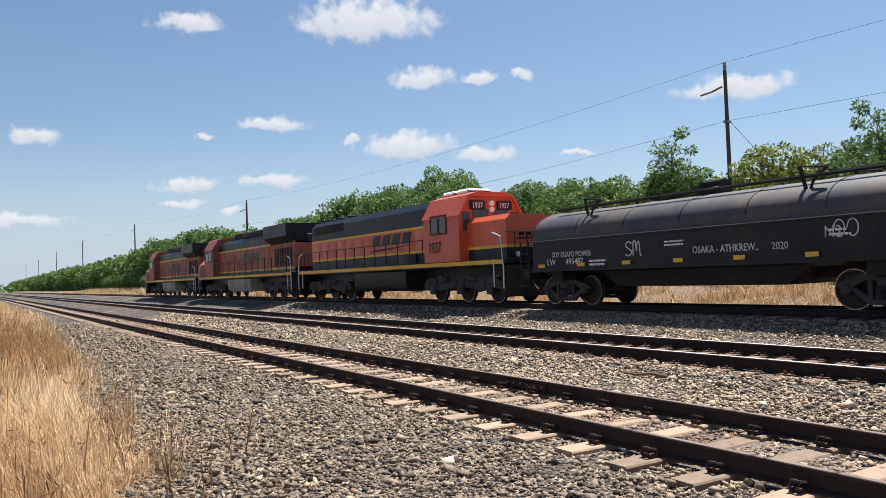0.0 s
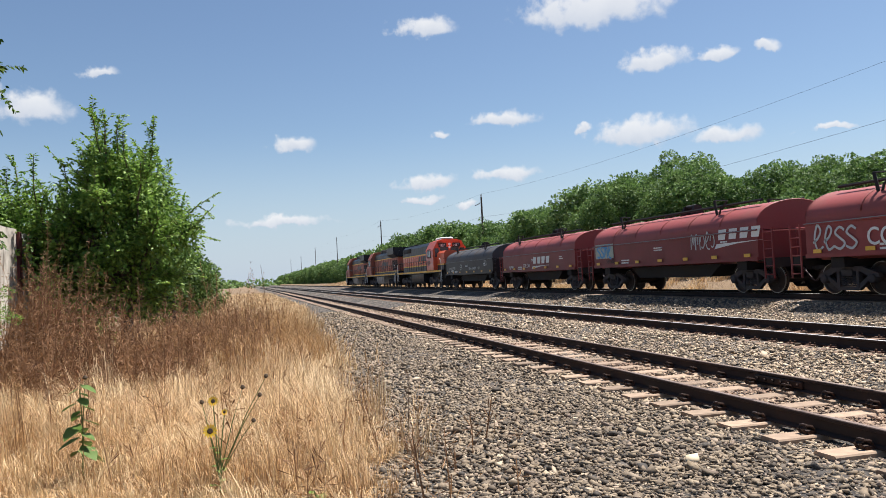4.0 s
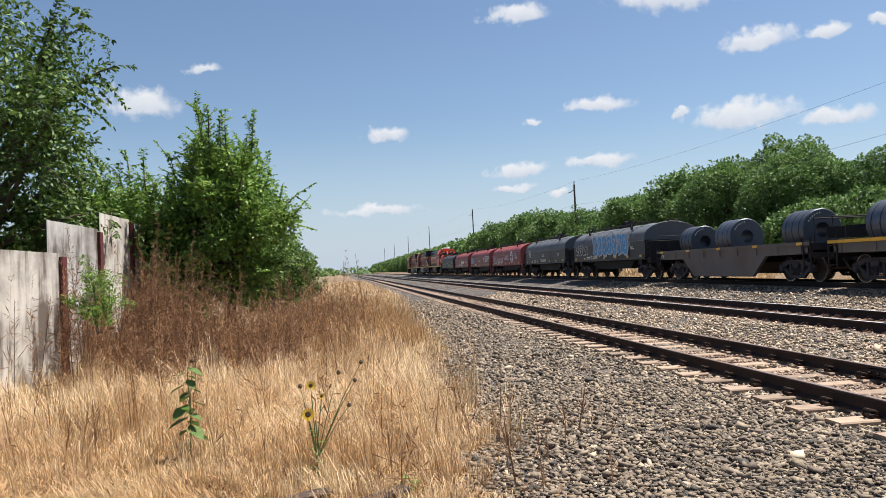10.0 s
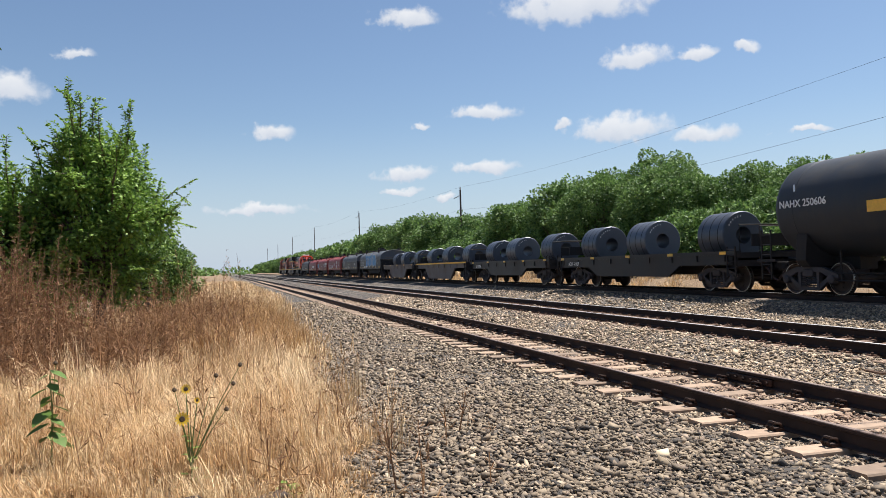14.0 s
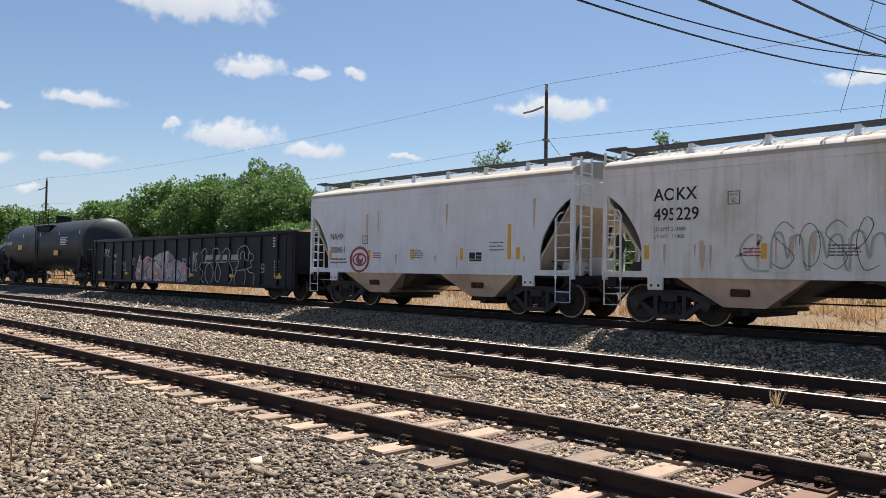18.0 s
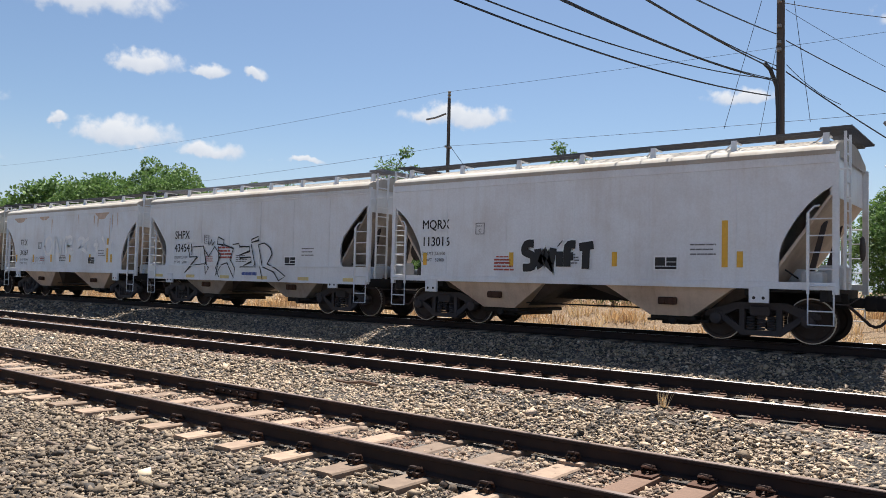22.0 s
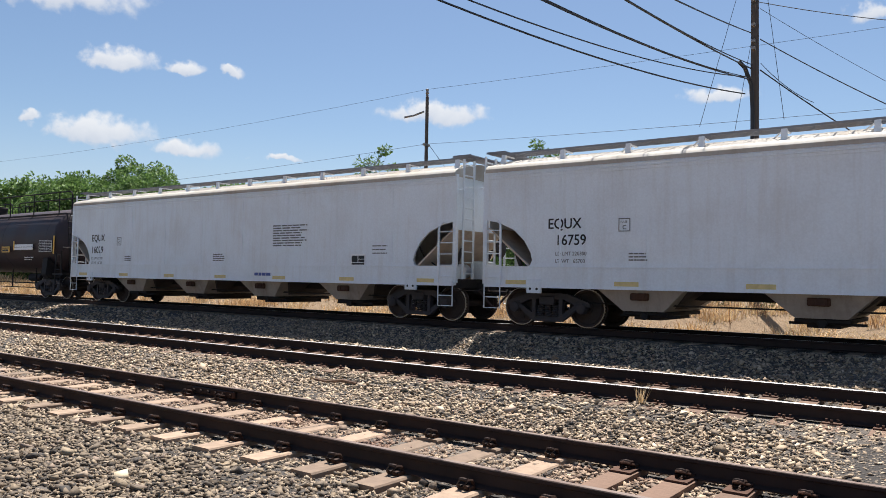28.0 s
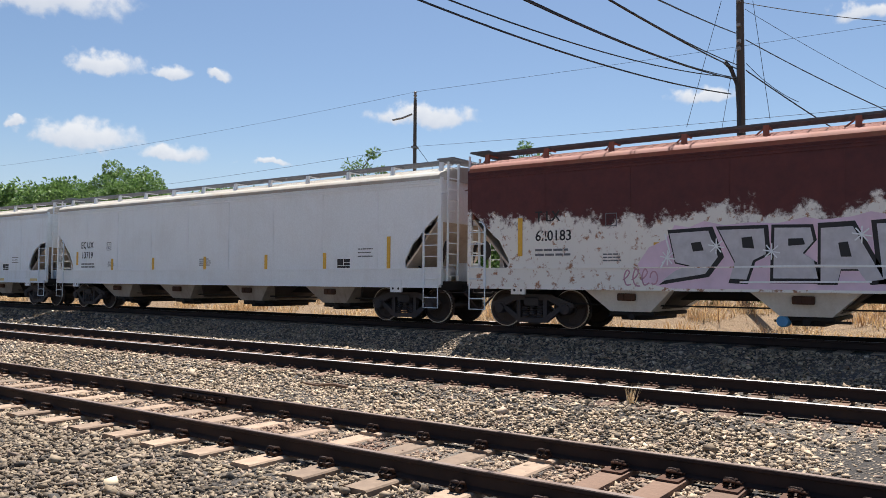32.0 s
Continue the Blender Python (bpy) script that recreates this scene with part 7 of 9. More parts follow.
def deco_229(car, x, he):
    rust_streaks(car, -x, -he + 1.2, he - 1.3, 1.75, 16, 3)
    part("graffiti", scribble(Shape(), -x - 0.006, he - 3.2, 1.3, 3.0, 0.7, 4, 0.05, 61), MAT["spray_sage"], car, "faded sprayed tag")
    part("graffiti", scribble(Shape(), -x - 0.008, he - 4.0, 1.3, 2.0, 0.95, 4, 0.013, 62), MAT["ink"], car, "thin black sprayed tag")


def deco_367(car, x, he):
    rust_streaks(car, -x, -he + 1.2, he - 1.3, 3.2, 7, 8, 0.8)
    broad = [[(3.8, 2.15), (3.95, 2.45), (4.2, 2.56), (4.42, 2.4), (4.46, 2.1), (4.3, 1.86), (4.05, 1.82), (3.85, 1.95), (3.8, 2.2)],
             [(4.68, 1.82), (4.72, 2.5), (4.85, 2.45), (5.12, 1.9), (5.25, 1.84), (5.3, 2.5)],
             [(5.55, 2.4), (5.75, 2.52), (5.8, 1.85)], [(5.75, 2.5), (6.1, 2.56), (6.25, 2.38), (6.0, 2.2), (5.8, 2.16), (6.2, 2.1), (6.34, 1.95), (6.1, 1.84)],
             [(6.7, 2.4), (6.95, 2.5), (7.2, 2.42), (7.05, 2.2), (6.85, 2.12), (7.2, 2.0), (7.55, 1.86)], [(7.1, 2.22), (7.4, 2.4), (7.6, 2.48)],
             [(8.05, 2.2), (8.4, 2.22)], [(8.2, 2.42), (8.28, 1.9)], [(8.65, 2.5), (8.85, 2.3), (8.9, 1.84)], [(8.85, 2.12), (9.2, 2.14)], [(9.35, 2.35), (9.25, 2.1), (9.3, 1.8)]]
    spray(car, -x - 0.006, he, 0.0, 1.0, 1.0, [soft_loop(p, False) for p in broad], 0.135, MAT["spray_brush"], "broad brushed white letters")
    part("graffiti", scribble(Shape(), -x - 0.006, he - 2.6, 1.4, 1.3, 0.3, 6, 0.02, 71), MAT["spray_white"], car, "thin white sprayed tag")
    for yy, w, hh in ((4.2, 0.7, 0.14), (1.9, 0.5, 0.10), (-3.0, 0.6, 0.2)):
        part("rust_patch", Shape().add([(-x - 0.004, yy + w * math.cos(t) * (0.8 + 0.2 * math.sin(3 * t)), 3.42 + hh * math.sin(t)) for t in [k * math.pi / 9 for k in range(18)]], [tuple(range(18))]), MAT["rust_wash"], car, "washed-out rust patch")


def deco_541(car, x, he):
    raw = [[(155, 398), (165, 432), (215, 430), (135, 490), (180, 463), (240, 457), (270, 456), (250, 392), (180, 395), (178, 425)],
           [(250, 398), (285, 430), (320, 395), (357, 425), (330, 470), (350, 502)], [(262, 450), (285, 470), (268, 495), (262, 455)],
           [(340, 360), (375, 372), (372, 390), (335, 385), (340, 360)], [(340, 392), (346, 440), (330, 497), (360, 460), (395, 452), (436, 505), (440, 470), (412, 440), (430, 402), (375, 388)],
           [(425, 388), (460, 385), (465, 396), (520, 396), (522, 412), (466, 425), (468, 435), (530, 432), (532, 448), (470, 466), (545, 463), (555, 455)],
           [(530, 372), (568, 362), (571, 375), (530, 382), (530, 372)], [(530, 388), (556, 465), (470, 466)], [(570, 390), (602, 385), (632, 400), (645, 422), (620, 455), (665, 470), (715, 495), (682, 510), (655, 482), (595, 465), (570, 390)], [(580, 462), (596, 508)],
           [(280, 390), (284, 372), (290, 388), (300, 370), (305, 390), (318, 376)]]
    lines = [[((p - 135) / 585, (510 - q) / 150) for p, q in ln] for ln in raw]
    spray(car, -x - 0.008, 3.25, 0.97, 5.4, 1.42, lines, 0.036, MAT["ink"], "black outlined sprayed letters", 0.012)
    part("small_print", bars(Shape(), -x - 0.008, 1.35, 2.0, 0.85, 4, 0.06, 0.05, 44), MAT["spray_red"], car, "faded red stencilled notice")
    part("small_print", bars(Shape(), -x - 0.02, 0.05, 1.12, 0.95, 1, 0.10, 0.02, 3), MAT["print_blue"], car, "blue maker's lettering")
    for k in range(6):
        yy = he - 0.7 - (2 * he - 1.4) * k / 5
        part("reflector_strip", Shape().box(-x - 0.022, -x - 0.014, yy - 0.24, yy + 0.24, 1.0, 1.1), MAT["old_reflector"], car)


def deco_016(car, x, he):
    letters = [[(0.36, 0.86), (0.12, 0.84), (0.06, 0.62), (0.34, 0.48), (0.32, 0.18), (0.0, 0.14)],
               [(0.50, 0.70), (0.58, 0.22), (0.74, 0.55), (0.90, 0.2), (1.02, 0.72)],
               [(1.22, 0.62), (1.22, 0.18)], [(1.22, 0.86), (1.24, 0.84)],
               [(1.72, 0.82), (1.48, 0.76), (1.46, 0.18)], [(1.46, 0.46), (1.66, 0.48)],
               [(1.84, 0.74), (2.28, 0.80)], [(2.06, 0.76), (2.04, 0.12)]]
    lines = [soft_loop(p, False) for p in letters]
    spray(car, -x - 0.006, he - 4.2, 1.34, 0.82, 0.8, lines, 0.27, MAT["clean_white"], "fat black letters with white edges")
    spray(car, -x - 0.022, he - 4.2, 1.34, 0.82, 0.8, lines, 0.19, MAT["ink"], "fat black letters with white edges")
    part("small_print", bars(Shape(), -x - 0.008, he - 3.35, 1.62, 0.6, 4, 0.04, 0.04, 45), MAT["spray_red"], car, "faded red stencilled notice")


def deco_282(car, x, he):
    rust_streaks(car, -x, -he + 1.2, he - 1.3, 1.95, 12, 4, 0.8)
    rust_streaks(car, -x, -he + 1.2, he - 1.3, 3.1, 5, 5, 0.9)
    part("graffiti", scribble(Shape(), -x - 0.006, he - 2.0, 1.3, 1.5, 0.45, 4, 0.02, 66), MAT["ink"], car, "thin black sprayed tag")


def strip_rows(he, n, tall_end=True, z=1.5):
    rows = [(he - 1.0 - (2 * he - 2.6) * k / (n - 1), z, 0.32) for k in range(n)]
    return rows + ([(-he + 1.9, z, 0.95)] if tall_end else [])


Y, L = spot(15)
hopper_car(Y, L, "pale grey two-bay covered hopper with a red sprayed eye", MAT["pale_grey"], 2, (("NAHX", L / 2 - 1.6, 2.19, 0.29, 0.006), ("328454", L / 2 - 1.62, 1.74, 0.29, 0.006)), extra=deco_454, grate="dark_grate", strips=strip_rows(L / 2 - 0.62, 5))
Y, L = spot(16)
hopper_car(Y, L, "pale grey two-bay covered hopper with rusty stained hoppers", MAT["rust_stain"], 2, (("AOKX", L / 2 - 1.8, 2.83, 0.40, 0.006), ("495229", L / 2 - 1.8, 2.38, 0.40, 0.006)), extra=deco_229, weights=("LD LMT 233600", "LT WT   52400"), grate="dark_grate", strips=strip_rows(L / 2 - 0.62, 4))
Y, L = spot(17)
hopper_car(Y, L, "pale grey covered hopper with rust stains and white graffiti", MAT["pale_grey"], 2, (("TILX", L / 2 - 1.95, 2.25, 0.36, 0.004), ("34367", L / 2 - 1.95, 1.80, 0.34, 0.004)), extra=deco_367, weights=("LD LMT 233000", "LT WT   53011"), grate="dark_grate", strips=strip_rows(L / 2 - 0.62, 6))
Y, L = spot(18)
hopper_car(Y, L, "pale grey round-sided covered hopper with outlined black graffiti", MAT["cool_grey"], 2, (("SHPX", L / 2 - 2.1, 2.36, 0.40, 0.012), ("434541", L / 2 - 2.1, 1.90, 0.40, 0.012)), cut="round", extra=deco_541, band=True, bay_mat="hopper_grey", slope="hopper_grey", seams=7, weights=("LD LMT 233100", "LT WT   52900"))
Y, L = spot(19)
hopper_car(Y, L, "pale grey covered hopper with fat black and white graffiti", MAT["pale_grey"], 2, (("MQRX", L / 2 - 1.5, 2.45, 0.34, 0.004), ("113016", L / 2 - 1.5, 2.0, 0.34, 0.004)), extra=deco_016, weights=("LD LMT 233100", "LT WT   52900"), grate="dark_grate", strips=strip_rows(L / 2 - 0.62, 4))
Y, L = spot(20)
hopper_car(Y, L, "cool grey two-bay covered hopper with yellow reflector strips", MAT["cool_grey"], 2, (("NAHX", L / 2 - 1.65, 2.5, 0.36, 0.006), ("328282", L / 2 - 1.65, 2.02, 0.36, 0.006)), extra=deco_282, grate="galv", strips=strip_rows(L / 2 - 0.62, 6))


def deco_srix(car, r, zc, ht):
    def flank(z):
        return -math.sqrt(r * r - (z - zc) ** 2) - 0.012

    npl = part("notice_plate", Shape().box(-r - 0.03, -r - 0.02, -4.58, -3.84, 1.93, 2.19), MAT["reflector"], car, "yellow notice plate")
    part("notice_print", bars(Shape(), -r - 0.031, -3.9, 1.98, 0.62, 1, 0.08, 0.03, 61), MAT["ink"], npl)
    part("notice_print", bars(Shape(), -r - 0.031, -3.9, 2.1, 0.62, 1, 0.04, 0.03, 62), MAT["ink"], npl)
    for z in (2.03, 2.16):
        part("white_band", Shape().box(-r - 0.03, -r - 0.02, -6.65, -5.03, z, z + 0.11), MAT["clean_white"], car, "white band")
    tp = part("test_panel", Shape().box(-r - 0.028, -r - 0.02, -8.24, -7.18, 1.94, 2.42), MAT["white"], car, "white test table with dark cells")
    for i in range(7):
        for k, (u0, u1) in enumerate(((0.02, 0.46), (0.48, 0.64), (0.66, 0.84), (0.86, 1.04))):
            part("table_cell", Shape().box(-r - 0.032, -r - 0.027, -7.18 - u1, -7.18 - u0, 1.955 + 0.066 * i, 2.005 + 0.066 * i), MAT["brown_tank"], tp)
    part("data_panel", Shape().box(flank(1.63), flank(1.63) + 0.02, -7.44, -6.98, 1.5, 1.76), MAT["galv"], car, "grey data panel")
    for yy, hh in ((8.45, 0.55), (5.89, 0.36), (3.07, 0.36), (0.25, 0.36), (-2.22, 0.36), (-4.93, 0.4), (-8.37, 0.75)):
        part("reflector_strip", Shape().box(-r - 0.018, -r - 0.008, yy - 0.05, yy + 0.05, 2.22 - hh / 2, 2.22 + hh / 2), MAT["reflector"], car)
    part("small_print", bars(Shape(), flank(1.75), 7.8, 1.76, 2.3, 2, 0.05, 0.07, 33), MAT["white"], car)
    part("small_print", bars(Shape(), flank(1.72), -5.5, 1.78, 0.8, 3, 0.04, 0.05, 35), MAT["white"], car)


tank_car(*spot(21), "long brown-black tank car with full-length top railings", MAT["brown_tank"], 1.38, True, (("SRIX 33802", 7.83, 1.92, 0.30),), deco_srix)


def deco_eq(car, x, he):
    pr = Shape()
    for i in range(9):
        bars(pr, -x - 0.006, -he + 6.8, 2.6 - 0.075 * i, 1.55, 1, 0.036, 0.03, i)
    part("notice_print", pr, MAT["print_grey"], car)
    part("small_print", bars(Shape(), -x - 0.016, -he + 7.6, 1.1, 0.95, 1, 0.09, 0.02, 3), MAT["print_blue"], car)
    for k in range(7):
        yy = he - 0.9 - (2 * he - 1.8) * k / 6
        part("reflector_strip", Shape().box(-x - 0.02, -x - 0.012, yy - 0.28, yy + 0.28, 1.0, 1.1), MAT["old_reflector"], car)


Y, L = spot(22)
hopper_car(Y, L, "long white-grey covered hopper with weathered streaks", MAT["white_grey"], 4, (("EQUX", L / 2 - 1.9, 2.3, 0.36, 0.016), ("16029", L / 2 - 1.9, 1.85, 0.36, 0.016)), zt=3.78, cut="arch", extra=deco_eq, band=True, bay_mat="hopper_grey", seams=9, weights=("LD LMT 220300", "LT WT   65700"))
Y, L = spot(23)
hopper_car(Y, L, "long white-grey covered hopper with rain streaks on its sides", MAT["white_grey"], 4, (("EQUX", L / 2 - 2.2, 2.3, 0.34, 0.014), ("16759", L / 2 - 2.4, 1.92, 0.34, 0.014)), zt=3.78, cut="arch", extra=deco_eq, band=True, bay_mat="hopper_grey", seams=9, weights=("LD LMT 220300", "LT WT   65700"))
Y, L = spot(24)
hopper_car(Y, L, "long clean white covered hopper with yellow strips", MAT["clean_white"], 4, (("EQUX", L / 2 - 2.15, 2.25, 0.34, 0.006), ("13719", L / 2 - 2.2, 1.87, 0.34, 0.006)), zt=3.78, cut="low", band=True, bay_mat="hopper_grey", seams=9, strips=((7.82, 1.62, 0.5), (5.45, 1.38, 0.46), (2.94, 1.38, 0.46), (0.12, 1.38, 0.46), (-2.8, 1.38, 0.48), (-5.25, 1.38, 0.5), (-7.6, 1.41, 0.87)))


def rust_peel_mat():
    """White paint that has flaked off the upper part down to dark red rust."""
    m, N, L2, b = mat_new("rust_peel")
    co = N.new("ShaderNodeTexCoord").outputs["Object"]
    sp = N.new("ShaderNodeSeparateXYZ")
    L2.new(co, sp.inputs[0])
    wav = add_noise(N, L2, co, 1.3, 9, 0.72)
    ad = N.new("ShaderNodeMath")
    ad.operation = "MULTIPLY_ADD"
    ad.inputs[1].default_value = 2.4
    L2.new(wav, ad.inputs[0])
    L2.new(sp.outputs["Z"], ad.inputs[2])
    k = add_ramp(N, L2, ad.outputs[0], 3.56, 3.80)
    rust = add_mix(N, L2, add_noise(N, L2, co, 3.5, 6), (0.045, 0.014, 0.018), (0.15, 0.034, 0.030))
    spots = add_ramp(N, L2, add_noise(N, L2, co, 4.5, 8, 0.7), 0.54, 0.64)
    white = add_mix(N, L2, spots, (0.87, 0.84, 0.78), (0.40, 0.20, 0.11))
    L2.new(add_mix(N, L2, k, white, rust), b.inputs["Base Color"])
    b.inputs["Roughness"].default_value = 0.7
    add_bump(N, L2, b, k, 0.3, 0.004)
    return m


MAT["rust_peel"] = rust_peel_mat()
MAT["rust_roof"] = paint("rust_roof", (0.26, 0.085, 0.06), 0.7, 0.5, (0.36, 0.20, 0.13))


def deco_620(car, x, he):
    up = [(5.0, 1.5), (4.75, 1.85), (4.4, 2.0), (4.2, 2.3), (3.9, 2.24), (3.6, 2.36), (3.2, 2.26), (2.7, 2.3), (2.2, 2.26), (1.7, 2.36), (1.4, 2.3), (0.9, 2.34), (0.6, 2.42), (0.1, 2.3), (-0.6, 2.38), (-1.2, 2.2), (-1.6, 1.7)]
    low = [(-1.5, 0.98), (4.3, 0.98), (4.9, 1.1)]
    spray_fill(car, -x - 0.016, 0.0, 0.0, -1.0, 1.0, [up + low], MAT["spray_lilac"], "pink and lilac sprayed field")
    dark = [[(4.35, 2.2), (3.42, 2.24), (3.2, 1.62), (3.5, 1.22), (4.55, 1.05), (4.2, 1.3), (3.86, 1.42), (4.2, 1.5)],
            [(3.36, 2.24), (2.36, 2.24), (2.32, 1.66), (2.6, 1.52), (2.75, 1.08), (3.12, 1.1), (3.0, 1.5)],
            [(2.3, 2.24), (1.56, 2.22), (1.5, 1.92), (1.72, 1.66), (1.5, 1.5), (1.42, 1.1), (2.34, 1.1)],
            [(1.48, 2.24), (0.86, 2.26), (0.3, 1.12), (0.62, 1.08), (0.78, 1.34), (1.1, 1.34), (1.16, 1.08), (1.5, 1.08)],
            [(0.6, 2.26), (0.1, 2.28), (-0.42, 1.6), (-0.46, 2.28), (-0.95, 2.26), (-0.85, 1.08), (-0.5, 1.06), (0.08, 1.62), (0.1, 1.1), (0.5, 1.1)]]

    def shrunk(p, k):
        cy, cz = sum(q[0] for q in p) / len(p), sum(q[1] for q in p) / len(p)
        return [(cy + (u - cy) * k + 0.02, cz + (v - cz) * k + 0.015) for u, v in p]

    for p in dark:
        spray_fill(car, -x - 0.022, 0.0, 0.0, -1.0, 1.0, [p], MAT["ink"], "large grey sprayed letters with black edges")
        spray_fill(car, -x - 0.027, 0.0, 0.0, -1.0, 1.0, [shrunk(p, 0.86)], MAT["spray_ash"], "grey letter face")
    for p in ([(3.86, 1.92), (3.66, 1.94), (3.6, 1.76), (3.82, 1.74)], [(2.86, 2.0), (2.66, 2.02), (2.62, 1.78), (2.84, 1.8)], [(2.0, 1.96), (1.74, 1.96), (1.7, 1.84), (2.0, 1.82)], [(1.14, 1.86), (0.98, 1.88), (0.92, 1.6), (1.1, 1.6)]):
        spray_fill(car, -x - 0.032, 0.0, 0.0, -1.0, 1.0, [p], MAT["ink"], "black letter counter")
    for cy, cz in ((3.35, 1.84), (4.35, 1.62), (2.3, 1.72), (0.75, 2.0)):       # sprayed stars
        spray(car, -x - 0.034, 0.0, 0.0, -1.0, 1.0, [[(cy - 0.16 * math.cos(t), cz - 0.16 * math.sin(t)), (cy + 0.16 * math.cos(t), cz + 0.16 * math.sin(t))] for t in (0.2, 0.9, 1.6, 2.4)], 0.025, MAT["clean_white"], "white sprayed star")
    spray(car, -x - 0.02, 0.0, 0.0, -1.0, 1.0, [[(3.0, 1.42), (1.5, 1.44), (0.2, 1.42)], [(2.9, 1.12), (0.6, 1.14)], [(4.4, 2.12), (4.3, 1.75), (4.5, 1.4)]], 0.035, MAT["clean_white"], "white sprayed highlights", 0.016)
    part("graffiti", scribble(Shape(), -x - 0.018, 5.35, 1.05, 0.8, 0.3, 4, 0.03, 81), MAT["spray_pink"], car, "small pink tag")
    for k in range(3):
        c = Shape().lathe([(-1.2, 0.1), (-1.17, 0.12), (-0.9, 0.12)], "x", 14, (0, -6.2 + 4.2 * k, 0.36))
        part("outlet_cap", c, MAT["spray_blue"], car, "blue outlet cap")


Y, L = spot(25)
hopper_car(Y, L, "covered hopper with flaking white paint over dark red rust", MAT["rust_peel"], 4, (("TILX", L / 2 - 2.3, 2.5, 0.34, 0.004), ("620183", L / 2 - 2.3, 2.05, 0.34, 0.004)), zt=3.85, cut="low", band=True, bay_mat="hopper_pale", seams=9, end_mat=MAT["rust_roof"], extra=deco_620, dark_roof=MAT["rust_roof"], grate="dark_grate", strips=((L / 2 - 1.9, 1.7, 0.9), (L / 2 - 5.2, 1.5, 0.45), (L / 2 - 8.6, 1.5, 0.45)))


# ---- poles and cables ----
def utility_pole(x, y, h, r, label, arm=True):
    ob = tagged(new("utility_pole"), label, "utility pole", "utility poles")
    ob.matrix_basis = pose(x, y, ground_z(x) - 0.1, 0, 0, 0)
    part("shaft", Shape().tube([(0, 0, 0), (0.01, 0, h * 0.5), (0, 0, h)], r, 12, r * 0.72), MAT["pole"], ob)
    ins = Shape().lathe([(h, 0.03), (h + 0.05, 0.09), (h + 0.13, 0.05), (h + 0.2, 0.1), (h + 0.28, 0.06), (h + 0.4, 0.09), (h + 0.44, 0.02)], "z", 10)
    part("insulator", ins, MAT["ins"], ob)
    if arm:
        a = Shape().tube([(-0.1, 0.1, h - 0.75), (-0.35, 0.55, h - 0.95), (-0.6, 1.0, h - 1.05)], 0.05, 6)
        part("bracket_arm", a, MAT["ins"], ob)
        part("band", Shape().lathe([(h * 0.76, r * 1.15), (h * 0.76 + 0.1, r * 1.15)], "z", 10).box(-0.25, 0.25, -0.05, 0.05, h * 0.76, h * 0.76 + 0.1), MAT["ins"], ob)
    return ob


POLES = [(31.0, 24.0, 10.5), (31.0, 99.0, 11.5), (31.0, 179.0, 14.4), (31.5, 275.0, 16.2), (32, 370, 17), (32, 470, 17), (32, 580, 18)]
for i, (x, y, h) in enumerate(POLES):
    utility_pole(x, y, h, 0.115 if i == 0 else 0.16, "dark wooden utility pole standing among trees", i < 3)
BIG = (27.0, 6.9, 13.0)
big_pole = utility_pole(*BIG, 0.165, "thick weathered wooden utility pole with many cables", False)
conduit = Shape().tube([(-0.2, 0.0, 3.0), (-0.2, 0.02, 6.9), (-0.24, 0.05, 7.7), (-0.45, 0.2, 8.25), (-0.62, 0.35, 8.45)], 0.07, 7)
part("riser_conduit", conduit, MAT["wire"], big_pole, "black riser cable")
cleats = Shape()
for z in (8.95, 9.2, 9.75, 10.6, 11.3):
    cleats.box(-0.26, 0.26, -0.06, 0.06, z - 0.05, z + 0.05)
part("cleat", cleats, MAT["ins"], big_pole)


def cable(a, b, sag, r, label, n=24):
    a, b = Vector(a), Vector(b)
    pts = [a.lerp(b, i / n) - Vector((0, 0, sag * 4 * (i / n) * (1 - i / n))) for i in range(n + 1)]
    ob = new("overhead_cable", Shape().tube(pts, r, 5).mesh("overhead_cable", MAT["wire"]))
    tagged(ob, label, "cable", "overhead cables")


z0 = ground_z(31)
for (xa, ya, ha), (xb, yb, hb) in zip([(31.0, -54.0, 11.0)] + POLES[:4], POLES[:5]):
    cable((xa, ya, z0 + ha + 0.3), (xb, yb, z0 + hb + 0.3), 0.8, 0.007, "thin overhead power line between poles")
    cable((xa, ya, z0 + ha * 0.76), (xb, yb, z0 + hb * 0.76), 0.9, 0.008, "thin overhead telephone line between poles")
cable((31.2, 24.0, 8.6), (33.5, 21.0, 3.5), 0, 0.012, "thin guy wire of a utility pole")
def cable_through(a, m, b, r, label, n=30):
    """A sagging cable from a to b that passes through m."""
    a, m, b = Vector(a), Vector(m), Vector(b)
    k = (m - a).xy.length / (b - a).xy.length
    sag = (a.lerp(b, k).z - m.z) / (4 * k * (1 - k))
    cable(a, b, sag, r, label, n)


# cables of the thick pole: its end, a point under the sag, the far end
for a, m, b, r in (
    ((26.80, 7.17, 8.15), (11.41, 8.62, 6.94), (6.00, 9.13, 6.97), 0.022),
    ((26.80, 6.95, 8.68), (11.30, 7.84, 6.74), (6.00, 8.14, 6.57), 0.016),
    ((26.80, 6.95, 8.60), (12.32, 6.90, 6.86), (6.00, 6.87, 6.51), 0.020),
    ((26.80, 6.95, 8.66), (12.20, 6.76, 6.80), (6.00, 6.67, 6.45), 0.014),
    ((26.80, 6.95, 8.97), (13.48, 5.78, 7.00), (6.00, 5.12, 6.09), 0.022),
    ((26.80, 6.96, 9.12), (13.32, 5.67, 6.92), (6.00, 4.97, 6.01), 0.016),
    ((26.80, 6.99, 10.21), (15.32, 5.48, 7.50), (6.00, 4.25, 5.45), 0.018)):
    cable_through(a, m, b, r, "black overhead cable across the tracks")
